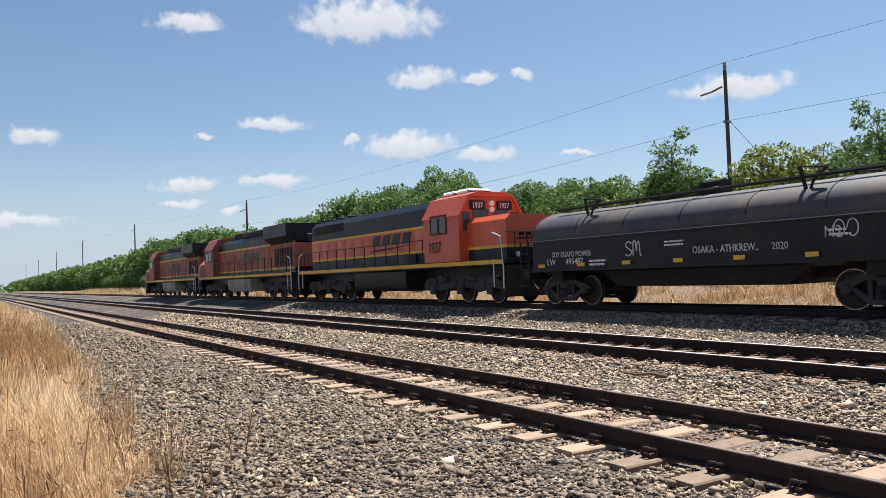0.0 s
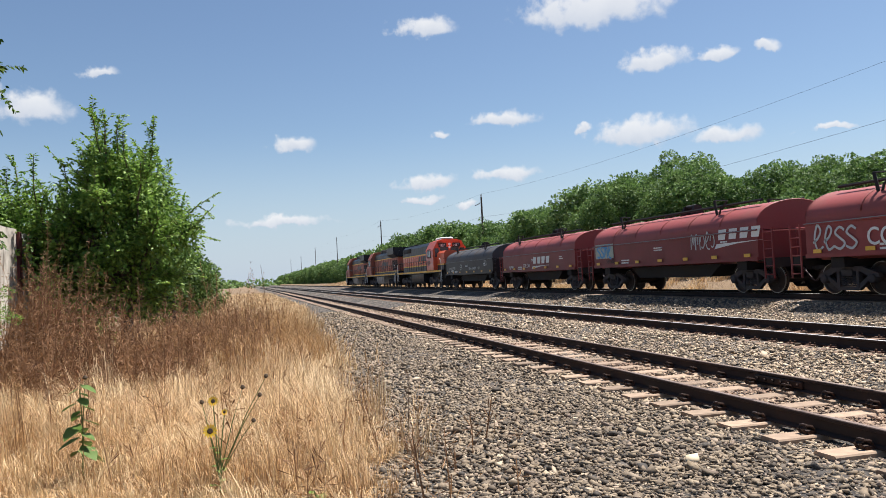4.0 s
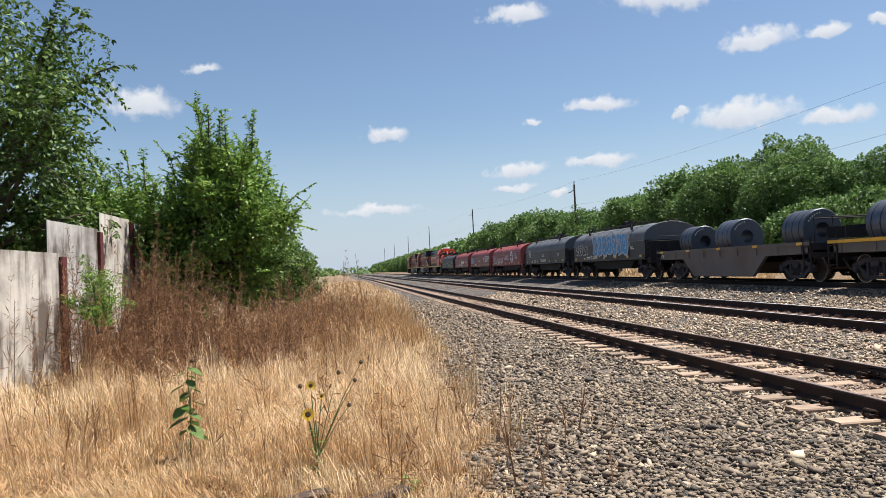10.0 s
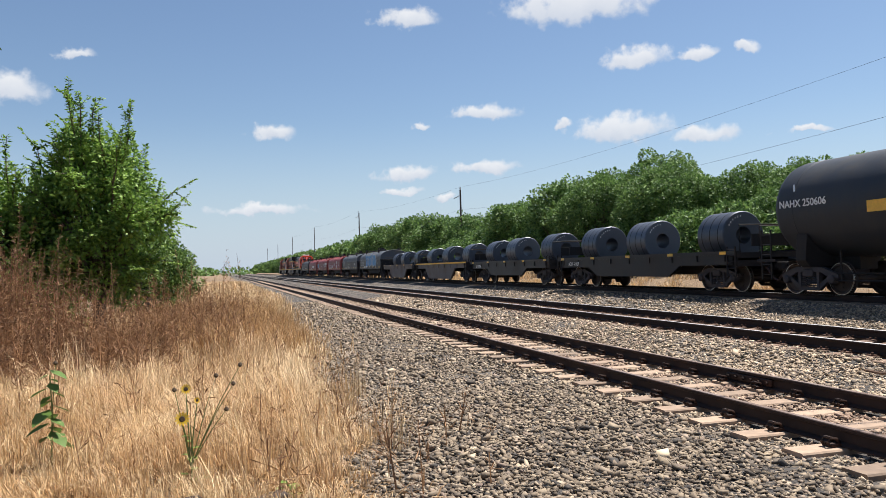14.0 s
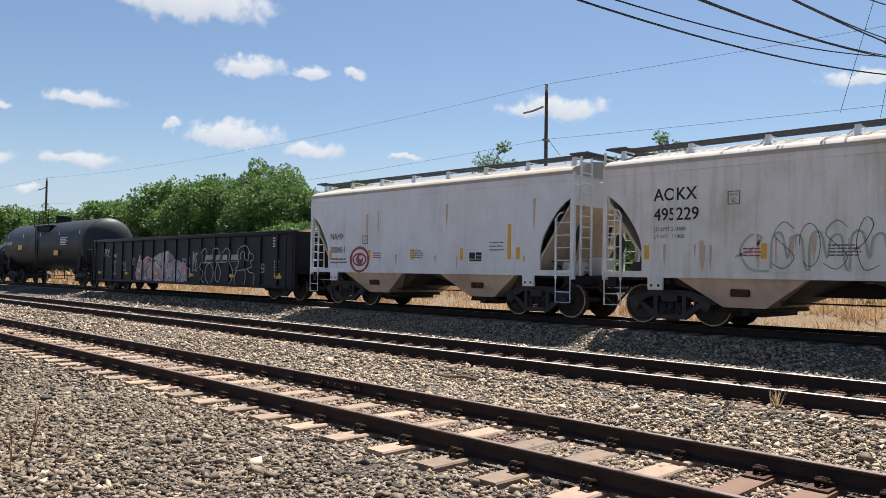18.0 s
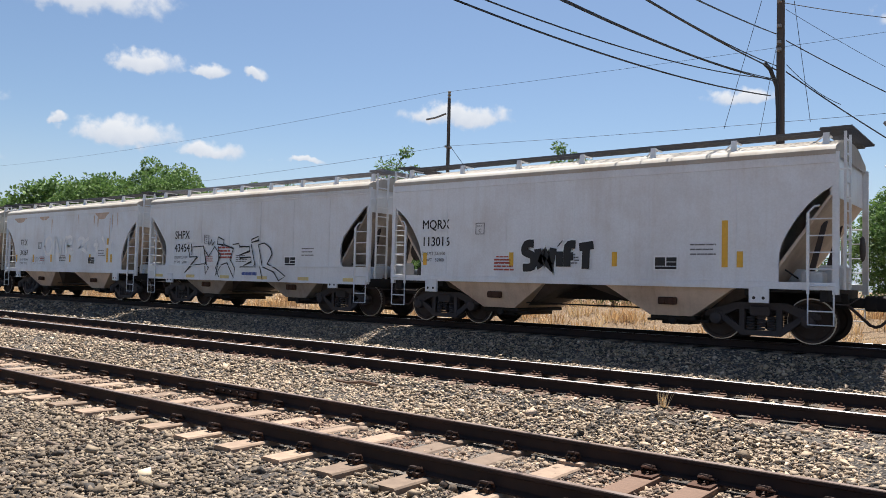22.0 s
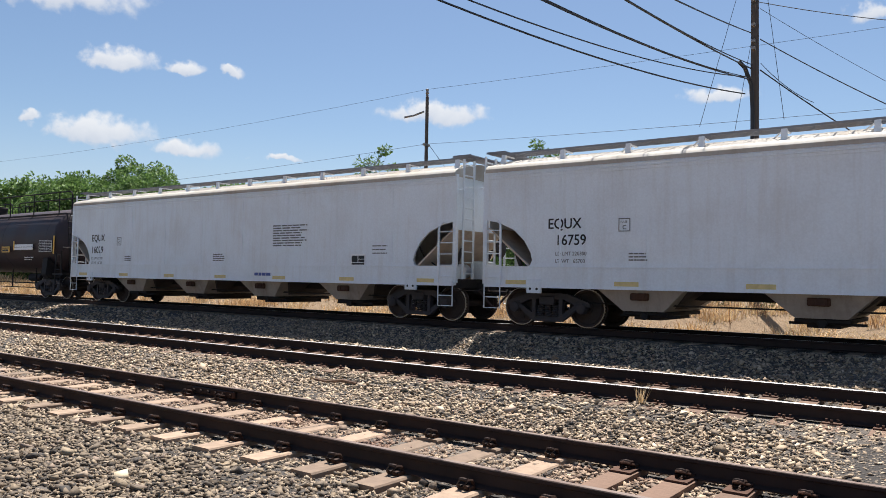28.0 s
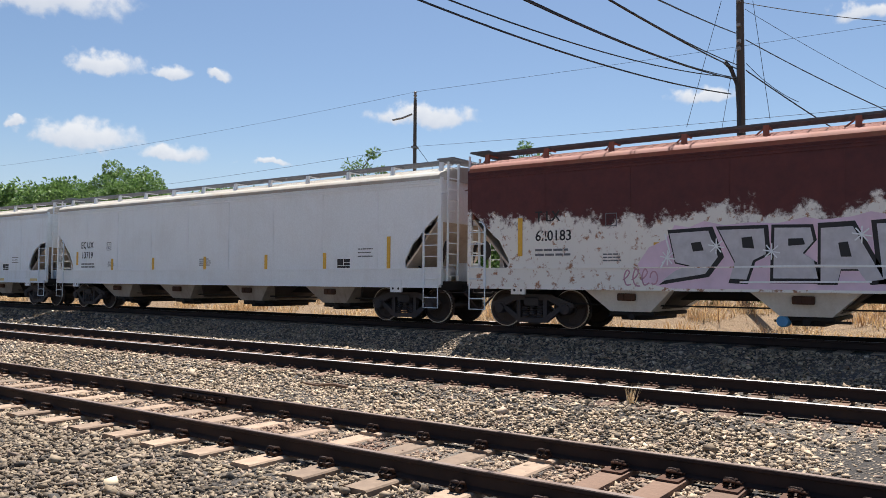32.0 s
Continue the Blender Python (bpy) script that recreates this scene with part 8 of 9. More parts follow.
for a, b, r, what in (
    ((27.00, 6.73, 8.94), (29.00, 1.22, 4.63), 0.022, "black overhead cable from the pole"),
    ((27.00, 6.73, 9.99), (29.00, 0.35, 5.93), 0.018, "black overhead cable from the pole"),
    ((27.00, 6.79, 11.28), (29.00, 0.32, 9.80), 0.014, "black overhead cable from the pole"),
    ((27.00, 6.74, 11.05), (29.00, 0.34, 6.42), 0.008, "thin overhead wire from the pole"),
    ((27.00, 6.71, 9.17), (27.60, 5.18, 7.76), 0.012, "black overhead cable from the pole"),
    ((27.00, 7.52, 11.50), (27.60, 8.95, 7.34), 0.009, "thin guy wire of the thick pole"),
    ((27.00, 6.97, 10.18), (27.60, 7.73, 7.01), 0.008, "thin guy wire of the thick pole"),
    ((27.00, 6.48, 11.29), (27.60, 6.10, 7.29), 0.009, "thin guy wire of the thick pole")):
    cable(a, b, 0.0 if "guy" in what else 0.15, r, what)


# ---- plants ----
def leaf_soup(name, centres, radii, per, size, mat, seed, flat=0.75, aspect=0.42, up=0.45, hollow=0.3):
    """Leaves in clumps: each a kinked pair of triangles."""
    rnd = np.random.RandomState(seed)
    C = np.repeat(np.array(centres), per, axis=0)
    R = np.repeat(np.array(radii), per)
    n = len(C)
    d = rnd.randn(n, 3)
    d /= np.linalg.norm(d, axis=1, keepdims=True)
    rr = R * (hollow + (1 - hollow) * rnd.uniform(size=n) ** 0.6)
    P = C + d * rr[:, None] * np.array([1, 1, flat])
    a = d + rnd.randn(n, 3) * 0.7 + np.array([0, 0, -0.25])
    a /= np.linalg.norm(a, axis=1, keepdims=True)
    nrm = rnd.randn(n, 3) * 0.8 + d * 0.5 + np.array([0, 0, up * 2])
    b = np.cross(a, nrm)
    b /= np.linalg.norm(b, axis=1, keepdims=True) + 1e-9
    s = size * rnd.uniform(0.6, 1.35, n)
    k = np.cross(b, a)
    V = np.stack([P, P + a * (s * 0.5)[:, None] + b * (s * aspect * 0.5)[:, None] + k * (s * 0.08)[:, None], P + a * s[:, None], P + a * (s * 0.5)[:, None] - b * (s * aspect * 0.5)[:, None] + k * (s * 0.08)[:, None]], 1)
    F = (np.array([(0, 1, 2), (0, 2, 3)])[None] + (np.arange(n) * 4)[:, None, None]).reshape(-1, 3)
    return soup(name, V.reshape(-1, 3), F, mat)


def tree_meshes(seed, h, spread, limbs, per, leaf, mat, low=0.25, clump=0.8, twigs=3, shoot=0.0):
    """A tapered trunk with limbs, and a crown of leaf clumps along them."""
    rnd = random.Random(seed)
    s = Shape()
    lean = Vector((rnd.uniform(-0.1, 0.1), rnd.uniform(-0.1, 0.1), 1))
    top = lean * h * 0.62
    r0 = 0.035 * h ** 0.9
    s.tube([(0, 0, -0.2), lean * h * 0.2 + Vector((rnd.uniform(-0.08, 0.08), 0, 0)), lean * h * 0.42, top], r0, 8, r0 * 0.35)
    cs, rs = [], []
    for i in range(limbs):
        f = low + (1 - low) * (i + rnd.random()) / limbs
        start = lean * h * min(0.6, 0.12 + f * 0.5)
        a = i * 2.4 + rnd.uniform(-0.5, 0.5)
        reach = spread * (0.55 + 0.55 * math.sin(math.pi * (0.15 + 0.75 * f))) * rnd.uniform(0.65, 1.15)
        end = Vector((math.cos(a) * reach, math.sin(a) * reach, h * (0.15 + 0.8 * f) * rnd.uniform(0.88, 1.06)))
        if i >= limbs - 2:
            end = Vector((rnd.uniform(-0.3, 0.3) * spread, rnd.uniform(-0.3, 0.3) * spread, h * rnd.uniform(0.9, 1.02)))
        mid = start.lerp(end, 0.5) + Vector((0, 0, h * 0.05))
        s.tube([start, mid, end], r0 * 0.4, 6, r0 * 0.07)
        for k in range(3):
            q = start.lerp(end, 0.45 + 0.25 * k) + Vector((rnd.uniform(-1, 1), rnd.uniform(-1, 1), rnd.uniform(-0.6, 0.8))) * clump * 0.5
            cs.append(tuple(q))
            rs.append(clump * rnd.uniform(0.6, 1.15))
        cs.append(tuple(end))
        rs.append(clump * rnd.uniform(0.7, 1.0))
        for k in range(twigs):
            q = end + Vector((rnd.uniform(-1, 1), rnd.uniform(-1, 1), rnd.uniform(-0.2, 1.1))) * clump * 1.15
            if shoot:
                q.z += shoot * rnd.uniform(0.2, 1.0)
            s.tube([end, q], r0 * 0.1, 4, r0 * 0.03)
            cs.append(tuple(q))
            rs.append(clump * rnd.uniform(0.3, 0.6))
    n = max(4, per // len(cs))
    return s.mesh("trunk", MAT["bark"]), leaf_soup("crown", cs, rs, n, leaf, mat, seed)


def tree(meshes, x, y, scale, turn, label, group, name="tree", z=None):
    ob = tagged(new(name), label, name, group)
    ob.matrix_basis = pose(x, y, ground_z(x) if z is None else z, 0, 0, turn) @ Matrix.Diagonal((scale, scale, scale, 1))
    part("trunk", meshes[0], None, ob)
    part("crown", meshes[1], None, ob)
    return ob


def mound_meshes(seed, h, spread, lobes, per, leaf, mat, foot=0.12, lobe=1.3, aspect=0.6, ragged=0.25):
    """A broad crown of overlapping leafy mounds round a forked trunk."""
    rnd = random.Random(seed)
    s = Shape()
    r0 = 0.03 * h
    s.tube([(0, 0, -0.2), (0.1, 0.05, h * 0.25), (0, 0.1, h * 0.55)], r0, 8, r0 * 0.4)
    cs, rs = [], []
    for i in range(lobes):
        v = (i + 0.5) / lobes
        el = math.asin(min(1.0, 1.25 * v - 0.25)) if v > 0.2 else -0.95 + 4.6 * v
        az = i * 2.39996 + rnd.uniform(-0.3, 0.3)
        k = rnd.uniform(0.72, 1.0)
        r = lobe * rnd.uniform(0.65, 1.2)
        zc = h * (foot + (1 - foot) * 0.42)
        p = Vector((math.cos(az) * math.cos(el) * spread * k, math.sin(az) * math.cos(el) * spread * k, zc + math.sin(el) * ((h - zc - r * 0.5) if el > 0 else zc * 0.95) * rnd.uniform(0.82, 1.0)))
        cs.append(tuple(p))
        rs.append(r)
        s.tube([(0, 0.05, h * rnd.uniform(0.15, 0.4)), p * 0.6 + Vector((0, 0, h * 0.05)), p], r0 * 0.3, 5, r0 * 0.06)
        for _ in range(3):       # sprays standing out of the mound
            d = Vector((rnd.gauss(0, 1), rnd.gauss(0, 1), rnd.uniform(-0.2, 1.3))).normalized()
            cs.append(tuple(p + d * r * rnd.uniform(0.85, 1.1)))
            rs.append(r * rnd.uniform(0.2, 0.42) * (1 + ragged))
    w = np.array(rs) ** 2
    count = np.maximum(6, (per * w / w.sum()).astype(int))
    cc = np.repeat(np.array(cs), count, axis=0)
    rr = np.repeat(np.array(rs), count)
    return s.mesh("trunk", MAT["bark"]), leaf_soup("crown", cc, rr, 1, leaf, mat, seed, 0.85, aspect, 0.5, 0.72)


FAR = [mound_meshes(100 + i, 9.6, 3.9, 26, 10000, 0.40, MAT["leaf_far"], 0.02, 1.6) for i in range(5)]
FARTHER = [mound_meshes(160 + i, 9.6, 4.6, 20, 2600, 0.85, MAT["leaf_far"], 0.0, 2.0) for i in range(4)]
YEL = mound_meshes(120, 7.0, 2.6, 18, 12000, 0.2, MAT["leaf_yellow"], 0.1, 1.1)
THIN = tree_meshes(121, 7.4, 1.5, 12, 9500, 0.19, MAT["leaf_far"], 0.2, 0.75, 4)
FINE = [mound_meshes(140 + i, 9.4, 3.9, 34, 34000, 0.225, MAT["leaf_far"], 0.02, 1.4) for i in range(3)]
SHRUB = [mound_meshes(130 + i, 3.8, 2.6, 14, 9000, 0.21, MAT["leaf_far"], 0.0, 1.0) for i in range(2)]
rnd = random.Random(77)
yy, i = 34.0, 0
while yy < 760:
    sc = float(np.interp(yy, (34, 44, 52, 60, 70, 80, 106, 120, 140, 160, 220, 760), (6.7, 7.8, 9.5, 9.4, 9.1, 8.5, 8.1, 9.3, 10.2, 9.2, 8.4, 8.0))) / 9.8 * rnd.uniform(0.95, 1.04)
    tree(FARTHER[i % 4] if yy > 180 else FAR[i % 5] if yy > 62 else FINE[i % 3], rnd.uniform(31.5, 36.0), yy, sc, rnd.uniform(0, 360), "dense dark green roadside tree", "trees behind the railway")
    if yy < 200:
        tree(SHRUB[i % 2], rnd.uniform(28.5, 30.5), yy + rnd.uniform(-2, 2), rnd.uniform(0.8, 1.2), rnd.uniform(0, 360), "dense green shrub at the foot of trees", "shrubs behind the railway", "shrub")
    yy += rnd.uniform(4.2, 6.0) * (1.0 if yy < 130 else 1.5 if yy < 420 else 2.2)
    i += 1
for x, y, sc, k in ((33.5, 29.5, 0.70, 0), (34.5, 25.5, 0.62, 3), (35.0, 20.0, 0.66, 1), (36.0, 12.0, 0.62, 2), (35.5, 4.0, 0.55, 4), (36, -5, 0.6, 0)):
    tree(FINE[k % 3], x, y, sc, y * 37, "dense dark green roadside tree", "trees behind the railway")
tree(THIN, 32.5, 28.6, 0.98, 10, "slender open-crowned green tree", "trees behind the railway")
tree(YEL, 32.5, 22.5, 0.95, 40, "yellow-green bushy tree behind the railway", "trees behind the railway")
tree(THIN, 33.0, 18.0, 0.93, 200, "slender open-crowned green tree", "trees behind the railway")
for x, y in ((30, 31), (30.5, 26), (31, 20), (31.5, 15), (31, 9), (32, 1), (31, -8)):
    tree(SHRUB[0], x, y, rnd.uniform(0.7, 1.0), rnd.uniform(0, 360), "dense green shrub at the foot of trees", "shrubs behind the railway", "shrub")

# distant woods along the horizon
rs = np.random.RandomState(9)
cs, rad = [], []
for k in range(520):
    a = rs.uniform(-1.2, 0.9)
    d = rs.uniform(480, 760)
    cs.append((-math.sin(a) * d, math.cos(a) * d, rs.uniform(-1.5, 1.5)))
    rad.append(rs.uniform(4, 7))
tagged(new("far_woods", leaf_soup("far_woods", cs, rad, 90, 2.6, MAT["leaf_far"], 9, 0.75, 0.6)), "hazy green woods along the horizon", "woods", kind="stuff")

# trees and bushes beside the grass
def shoot_tree(seed, h, trunk_h, shoots, mat, leaf, per_m, droop, spread, low=0.0, side=0.5, fill=0, fill_r=1.0):
    """A tree of many arching shoots, each with leaves along both sides of it."""
    rnd = np.random.RandomState(seed)
    s = Shape()
    r0 = 0.028 * h
    s.tube([(0, 0, -0.2), (0.05, 0, trunk_h * 0.5), (0.0, 0.06, trunk_h)], r0, 8, r0 * 0.7)
    P, A, cs, rs = [], [], [], []
    for i in range(shoots):
        az = i * 2.39996 + rnd.uniform(-0.4, 0.4)
        f = (i + 0.5) / shoots
        zt = h * (low + (1 - low) * (1 - (1 - f) ** 1.35)) * rnd.uniform(0.85, 1.08)
        reach = spread * (1.0 - 0.66 * f ** 3.0) * (0.6 + 0.4 * min(1.0, f * 3.0)) * rnd.uniform(0.55, 1.1)
        out = np.array([math.cos(az), math.sin(az), 0.0])
        start = np.array([0, 0, trunk_h * rnd.uniform(0.35, 1.0)])
        end = out * reach + np.array([0, 0, zt])
        bow = out * reach * 0.25 + np.array([0, 0, h * 0.10])
        pts = []
        for k in range(9):
            u = k / 8
            p = start * (1 - u) + end * u + bow * 4 * u * (1 - u) * (0.6 if zt > trunk_h else 0.35)
            p[2] -= droop * max(0, u - 0.6) ** 2 * 6 * reach / max(0.5, spread)
            pts.append(p + rnd.randn(3) * 0.03)
        s.tube([tuple(p) for p in pts], r0 * 0.3, 5, 0.006)
        cs.append(tuple(pts[5]))
        rs.append(fill_r * rnd.uniform(0.6, 1.1))
        twigs = [(pts[3:], 1.0)]
        for k in (3, 4, 5, 6, 7):       # side twigs
            for _ in range(2):
                d = (pts[k] - pts[k - 1])
                d = d / np.linalg.norm(d) + rnd.randn(3) * side + np.array([0, 0, 0.15])
                d /= np.linalg.norm(d)
                ln = rnd.uniform(0.35, 0.95) * h * 0.13
                tw = [pts[k] + d * ln * t - np.array([0, 0, droop * 0.5 * ln * t * t]) for t in (0, 0.33, 0.66, 1.0)]
                s.tube([tuple(p) for p in tw], 0.008, 4, 0.003)
                twigs.append((tw, 0.9))
        for line, w in twigs:
            line = np.array(line)
            seg = np.linalg.norm(np.diff(line, axis=0), axis=1)
            n = max(5, int(seg.sum() * per_m * w))
            t = np.sort(rnd.uniform(0.0, 1.0, n)) * seg.sum()
            cum = np.concatenate([[0], np.cumsum(seg)])
            q = np.stack([np.interp(t, cum, line[:, j]) for j in range(3)], -1)
            d = np.stack([np.interp(np.minimum(t + 0.05, cum[-1]), cum, line[:, j]) - np.interp(np.maximum(t - 0.05, 0), cum, line[:, j]) for j in range(3)], -1)
            d /= np.linalg.norm(d, axis=1, keepdims=True) + 1e-9
            sd = np.cross(d, np.array([0.1, 0.05, 1.0]))
            sd /= np.linalg.norm(sd, axis=1, keepdims=True) + 1e-9
            sg = np.where(np.arange(n) % 2 == 0, 1.0, -1.0)[:, None]
            P.append(q)
            A.append(d * 0.6 + sd * sg + rnd.randn(n, 3) * 0.28 - np.array([0, 0, 0.18 + 0.25 * droop]))
    P, A = np.concatenate(P), np.concatenate(A)
    A /= np.linalg.norm(A, axis=1, keepdims=True)
    n = len(P)
    B = np.cross(A, np.array([0, 0, 1.0]) + rnd.randn(n, 3) * 0.45)
    B /= np.linalg.norm(B, axis=1, keepdims=True) + 1e-9
    K = np.cross(B, A)
    sz = (leaf * rnd.uniform(0.6, 1.3, n))[:, None]
    V = np.stack([P, P + A * sz * 0.45 + B * sz * 0.23 - K * sz * 0.05, P + A * sz - K * sz * 0.12, P + A * sz * 0.45 - B * sz * 0.23 - K * sz * 0.05], 1).reshape(-1, 3)
    F = (np.array([(0, 1, 2), (0, 2, 3)])[None] + (np.arange(n) * 4)[:, None, None]).reshape(-1, 3)
    crown = soup("crown", V, F, mat)
    if fill:       # the dense inner foliage
        inner = leaf_soup("crown", cs, rs, max(4, fill // len(cs)), leaf * 1.1, mat, seed + 1, 0.9, 0.5, 0.4, 0.1)
        k = len(inner.vertices)
        V2 = np.empty(k * 3, dtype=np.float32)
        inner.vertices.foreach_get("co", V2)
        F2 = np.empty(len(inner.polygons) * 3, dtype=np.int32)
        inner.loops.foreach_get("vertex_index", F2)
        bpy.data.meshes.remove(inner)
        bpy.data.meshes.remove(crown)
        crown = soup("crown", np.concatenate([V, V2.reshape(-1, 3)]), np.concatenate([F, F2.reshape(-1, 3) + len(V)]), mat)
    return s.mesh("trunk", MAT["bark"]), crown


LEFT_BIG = shoot_tree(201, 9.6, 4.6, 78, MAT["leaf_dark"], 0.125, 54, 0.6, 4.8, 0.12, 0.75, 24000, 1.2)
LEFT_MID = shoot_tree(208, 6.15, 2.3, 64, MAT["leaf"], 0.098, 84, 0.12, 2.05, 0.2, 0.6, 24000, 0.6)
BACK_BUSH = mound_meshes(203, 4.0, 1.7, 14, 12000, 0.15, MAT["leaf_dark"], 0.0, 0.85)
LEFT_BUSH = shoot_tree(204, 4.6, 1.2, 50, MAT["leaf"], 0.10, 70, 0.3, 2.2, 0.05, 0.6, 14000, 0.9)
tree(LEFT_BIG, -8.5, 18.6, 1.0, 30, "large dark green tree behind the fence", "trees beside the grass")
tree(LEFT_BIG, -11.6, 16.0, 0.95, 150, "large dark green tree behind the fence", "trees beside the grass")
tree(LEFT_MID, -2.85, 20.0, 1.0, 75, "bushy bright green young tree in tall weeds", "trees beside the grass")
tree(LEFT_BUSH, -4.9, 20.9, 1.12, 10, "leafy green bush beside the fence", "trees beside the grass")
tree(LEFT_BUSH, -6.7, 21.6, 1.1, 210, "leafy green bush beside the fence", "trees beside the grass")
for x, y, sc in ((-2.7, 31.0, 0.82), (-3.2, 36.0, 0.95), (-3.4, 44.0, 0.9), (-5.2, 52.0, 0.95), (-6.0, 33.0, 1.0), (-6.5, 64, 0.9), (-8, 80, 1.0)):
    tree(BACK_BUSH, x, y, sc, x * 99, "leafy green bush along the grass verge", "trees beside the grass")
FENCE_BUSH = tree_meshes(215, 1.25, 0.45, 9, 3600, 0.075, MAT["leaf"], 0.0, 0.30, 2)
tree(FENCE_BUSH, -3.95, 13.1, 0.66, 0, "small leafy green bush growing against the fence", "bushes", "shrub", z=1.0)


# ---- fence ----
def fence_panel(x, y, turn, w, h, mat, ribs, label):
    ob = tagged(new("fence_panel"), label, "fence panel", "fence panels")
    ob.matrix_basis = pose(x, y, ground_z(x) - 0.05, 0, 1.2, turn)
    n = ribs
    pts, back = [], []
    for i in range(n * 4 + 1):
        u = -w / 2 + w * i / (n * 4)
        d = (0.0, 0.022, 0.022, 0.0)[i % 4]
        pts.append((u, d))
    poly = pts + [(u, d + 0.008) for u, d in reversed(pts)]
    s = Shape()
    m = len(poly)
    vs = [(u, d, 0.0) for u, d in poly] + [(u, d, h + 0.01 * u) for u, d in poly]
    s.add(vs, [(i, (i + 1) % m, (i + 1) % m + m, i + m) for i in range(m)] + [tuple(range(m - 1, -1, -1)), tuple(range(m, 2 * m))])
    part("sheet", s, mat, ob)
    part("post", Shape().box(w / 2 - 0.02, w / 2 + 0.16, -0.06, 0.05, -0.1, h - 0.05), MAT["post_red"], ob, "dark red post")
    part("rail", Shape().box(-w / 2, w / 2, 0.03, 0.08, h * 0.8, h * 0.8 + 0.06), MAT["rusty"], ob)
    return ob


fence_panel(-5.05, 13.0, 84, 2.5, 2.42, MAT["fence"], 2, "pale weathered fence panel in dry grass")
fence_panel(-5.0, 15.3, 88, 2.5, 2.98, MAT["fence2"], 3, "grey streaked weathered fence panel")
fence_panel(-4.95, 17.8, 88, 2.0, 3.32, MAT["fence"], 2, "pale streaked weathered fence panel")
fence_panel(-4.9, 19.5, 90, 1.0, 3.25, MAT["fence2"], 2, "dark streaked weathered fence panel")


# ---- grasses ----
def dry_grass(name, n, x0, x1, y0, y1, h0, h1, wid, seed, label, lean=0.55, bunch=0.0, edge=True, mat="straw"):
    rnd = np.random.RandomState(seed)
    x, y = rnd.uniform(x0, x1, n), y0 + (y1 - y0) * rnd.uniform(size=n) ** 1.35
    if bunch:
        m = max(1, int(n / 110))
        bx, by = rnd.uniform(x0, x1, m), y0 + (y1 - y0) * rnd.uniform(size=m) ** 1.35
        k = rnd.randint(0, m, n)
        dxc, dyc = rnd.randn(n) * bunch, rnd.randn(n) * bunch
        x, y = bx[k] + dxc, by[k] + dyc
    if edge:
        keep = x < verge(y) + rnd.randn(n) * 0.12 + np.abs(rnd.randn(n)) * 0.35 * (rnd.uniform(size=n) < 0.25)
        x, y = x[keep], y[keep]
        n = len(x)
        if bunch:
            dxc, dyc = dxc[keep], dyc[keep]
    z = np.interp(x, GX, GZ) - 0.02
    h = rnd.uniform(h0, h1, n) * rnd.uniform(0.7, 1.0, n)
    flow = 2.2 + 1.6 * np.sin(x * 0.55 + 1.0) + 1.3 * np.sin(y * 0.38)      # combed by the wind
    a = flow + rnd.randn(n) * 1.1
    if bunch:
        a = np.where(rnd.uniform(size=n) < 0.65, np.arctan2(dyc, dxc) + rnd.randn(n) * 0.5, a)
    ln = lean * rnd.uniform(0.35, 1.4, n)
    dx, dy = np.cos(a), np.sin(a)
    w = wid * rnd.uniform(0.6, 1.3, n)
    t = rnd.uniform(0, 2 * math.pi, n)
    wx, wy = np.cos(t) * w / 2, np.sin(t) * w / 2
    base = np.stack([x, y, z], -1)
    side = np.stack([wx, wy, np.zeros(n)], -1)
    mid = base + np.stack([dx * ln * h * 0.35, dy * ln * h * 0.35, h * 0.6], -1)
    tip = base + np.stack([dx * ln * h, dy * ln * h, h * (1.0 - 0.35 * np.minimum(1, ln))], -1)
    V = np.stack([base - side, base + side, mid + side * 0.75, mid - side * 0.75, tip], 1)
    F = (np.array([(0, 1, 2), (0, 2, 3), (3, 2, 4)])[None] + (np.arange(n) * 5)[:, None, None]).reshape(-1, 3)
    tagged(new(name, soup(name, V.reshape(-1, 3), F, MAT[mat])), label, "grass", kind="stuff")


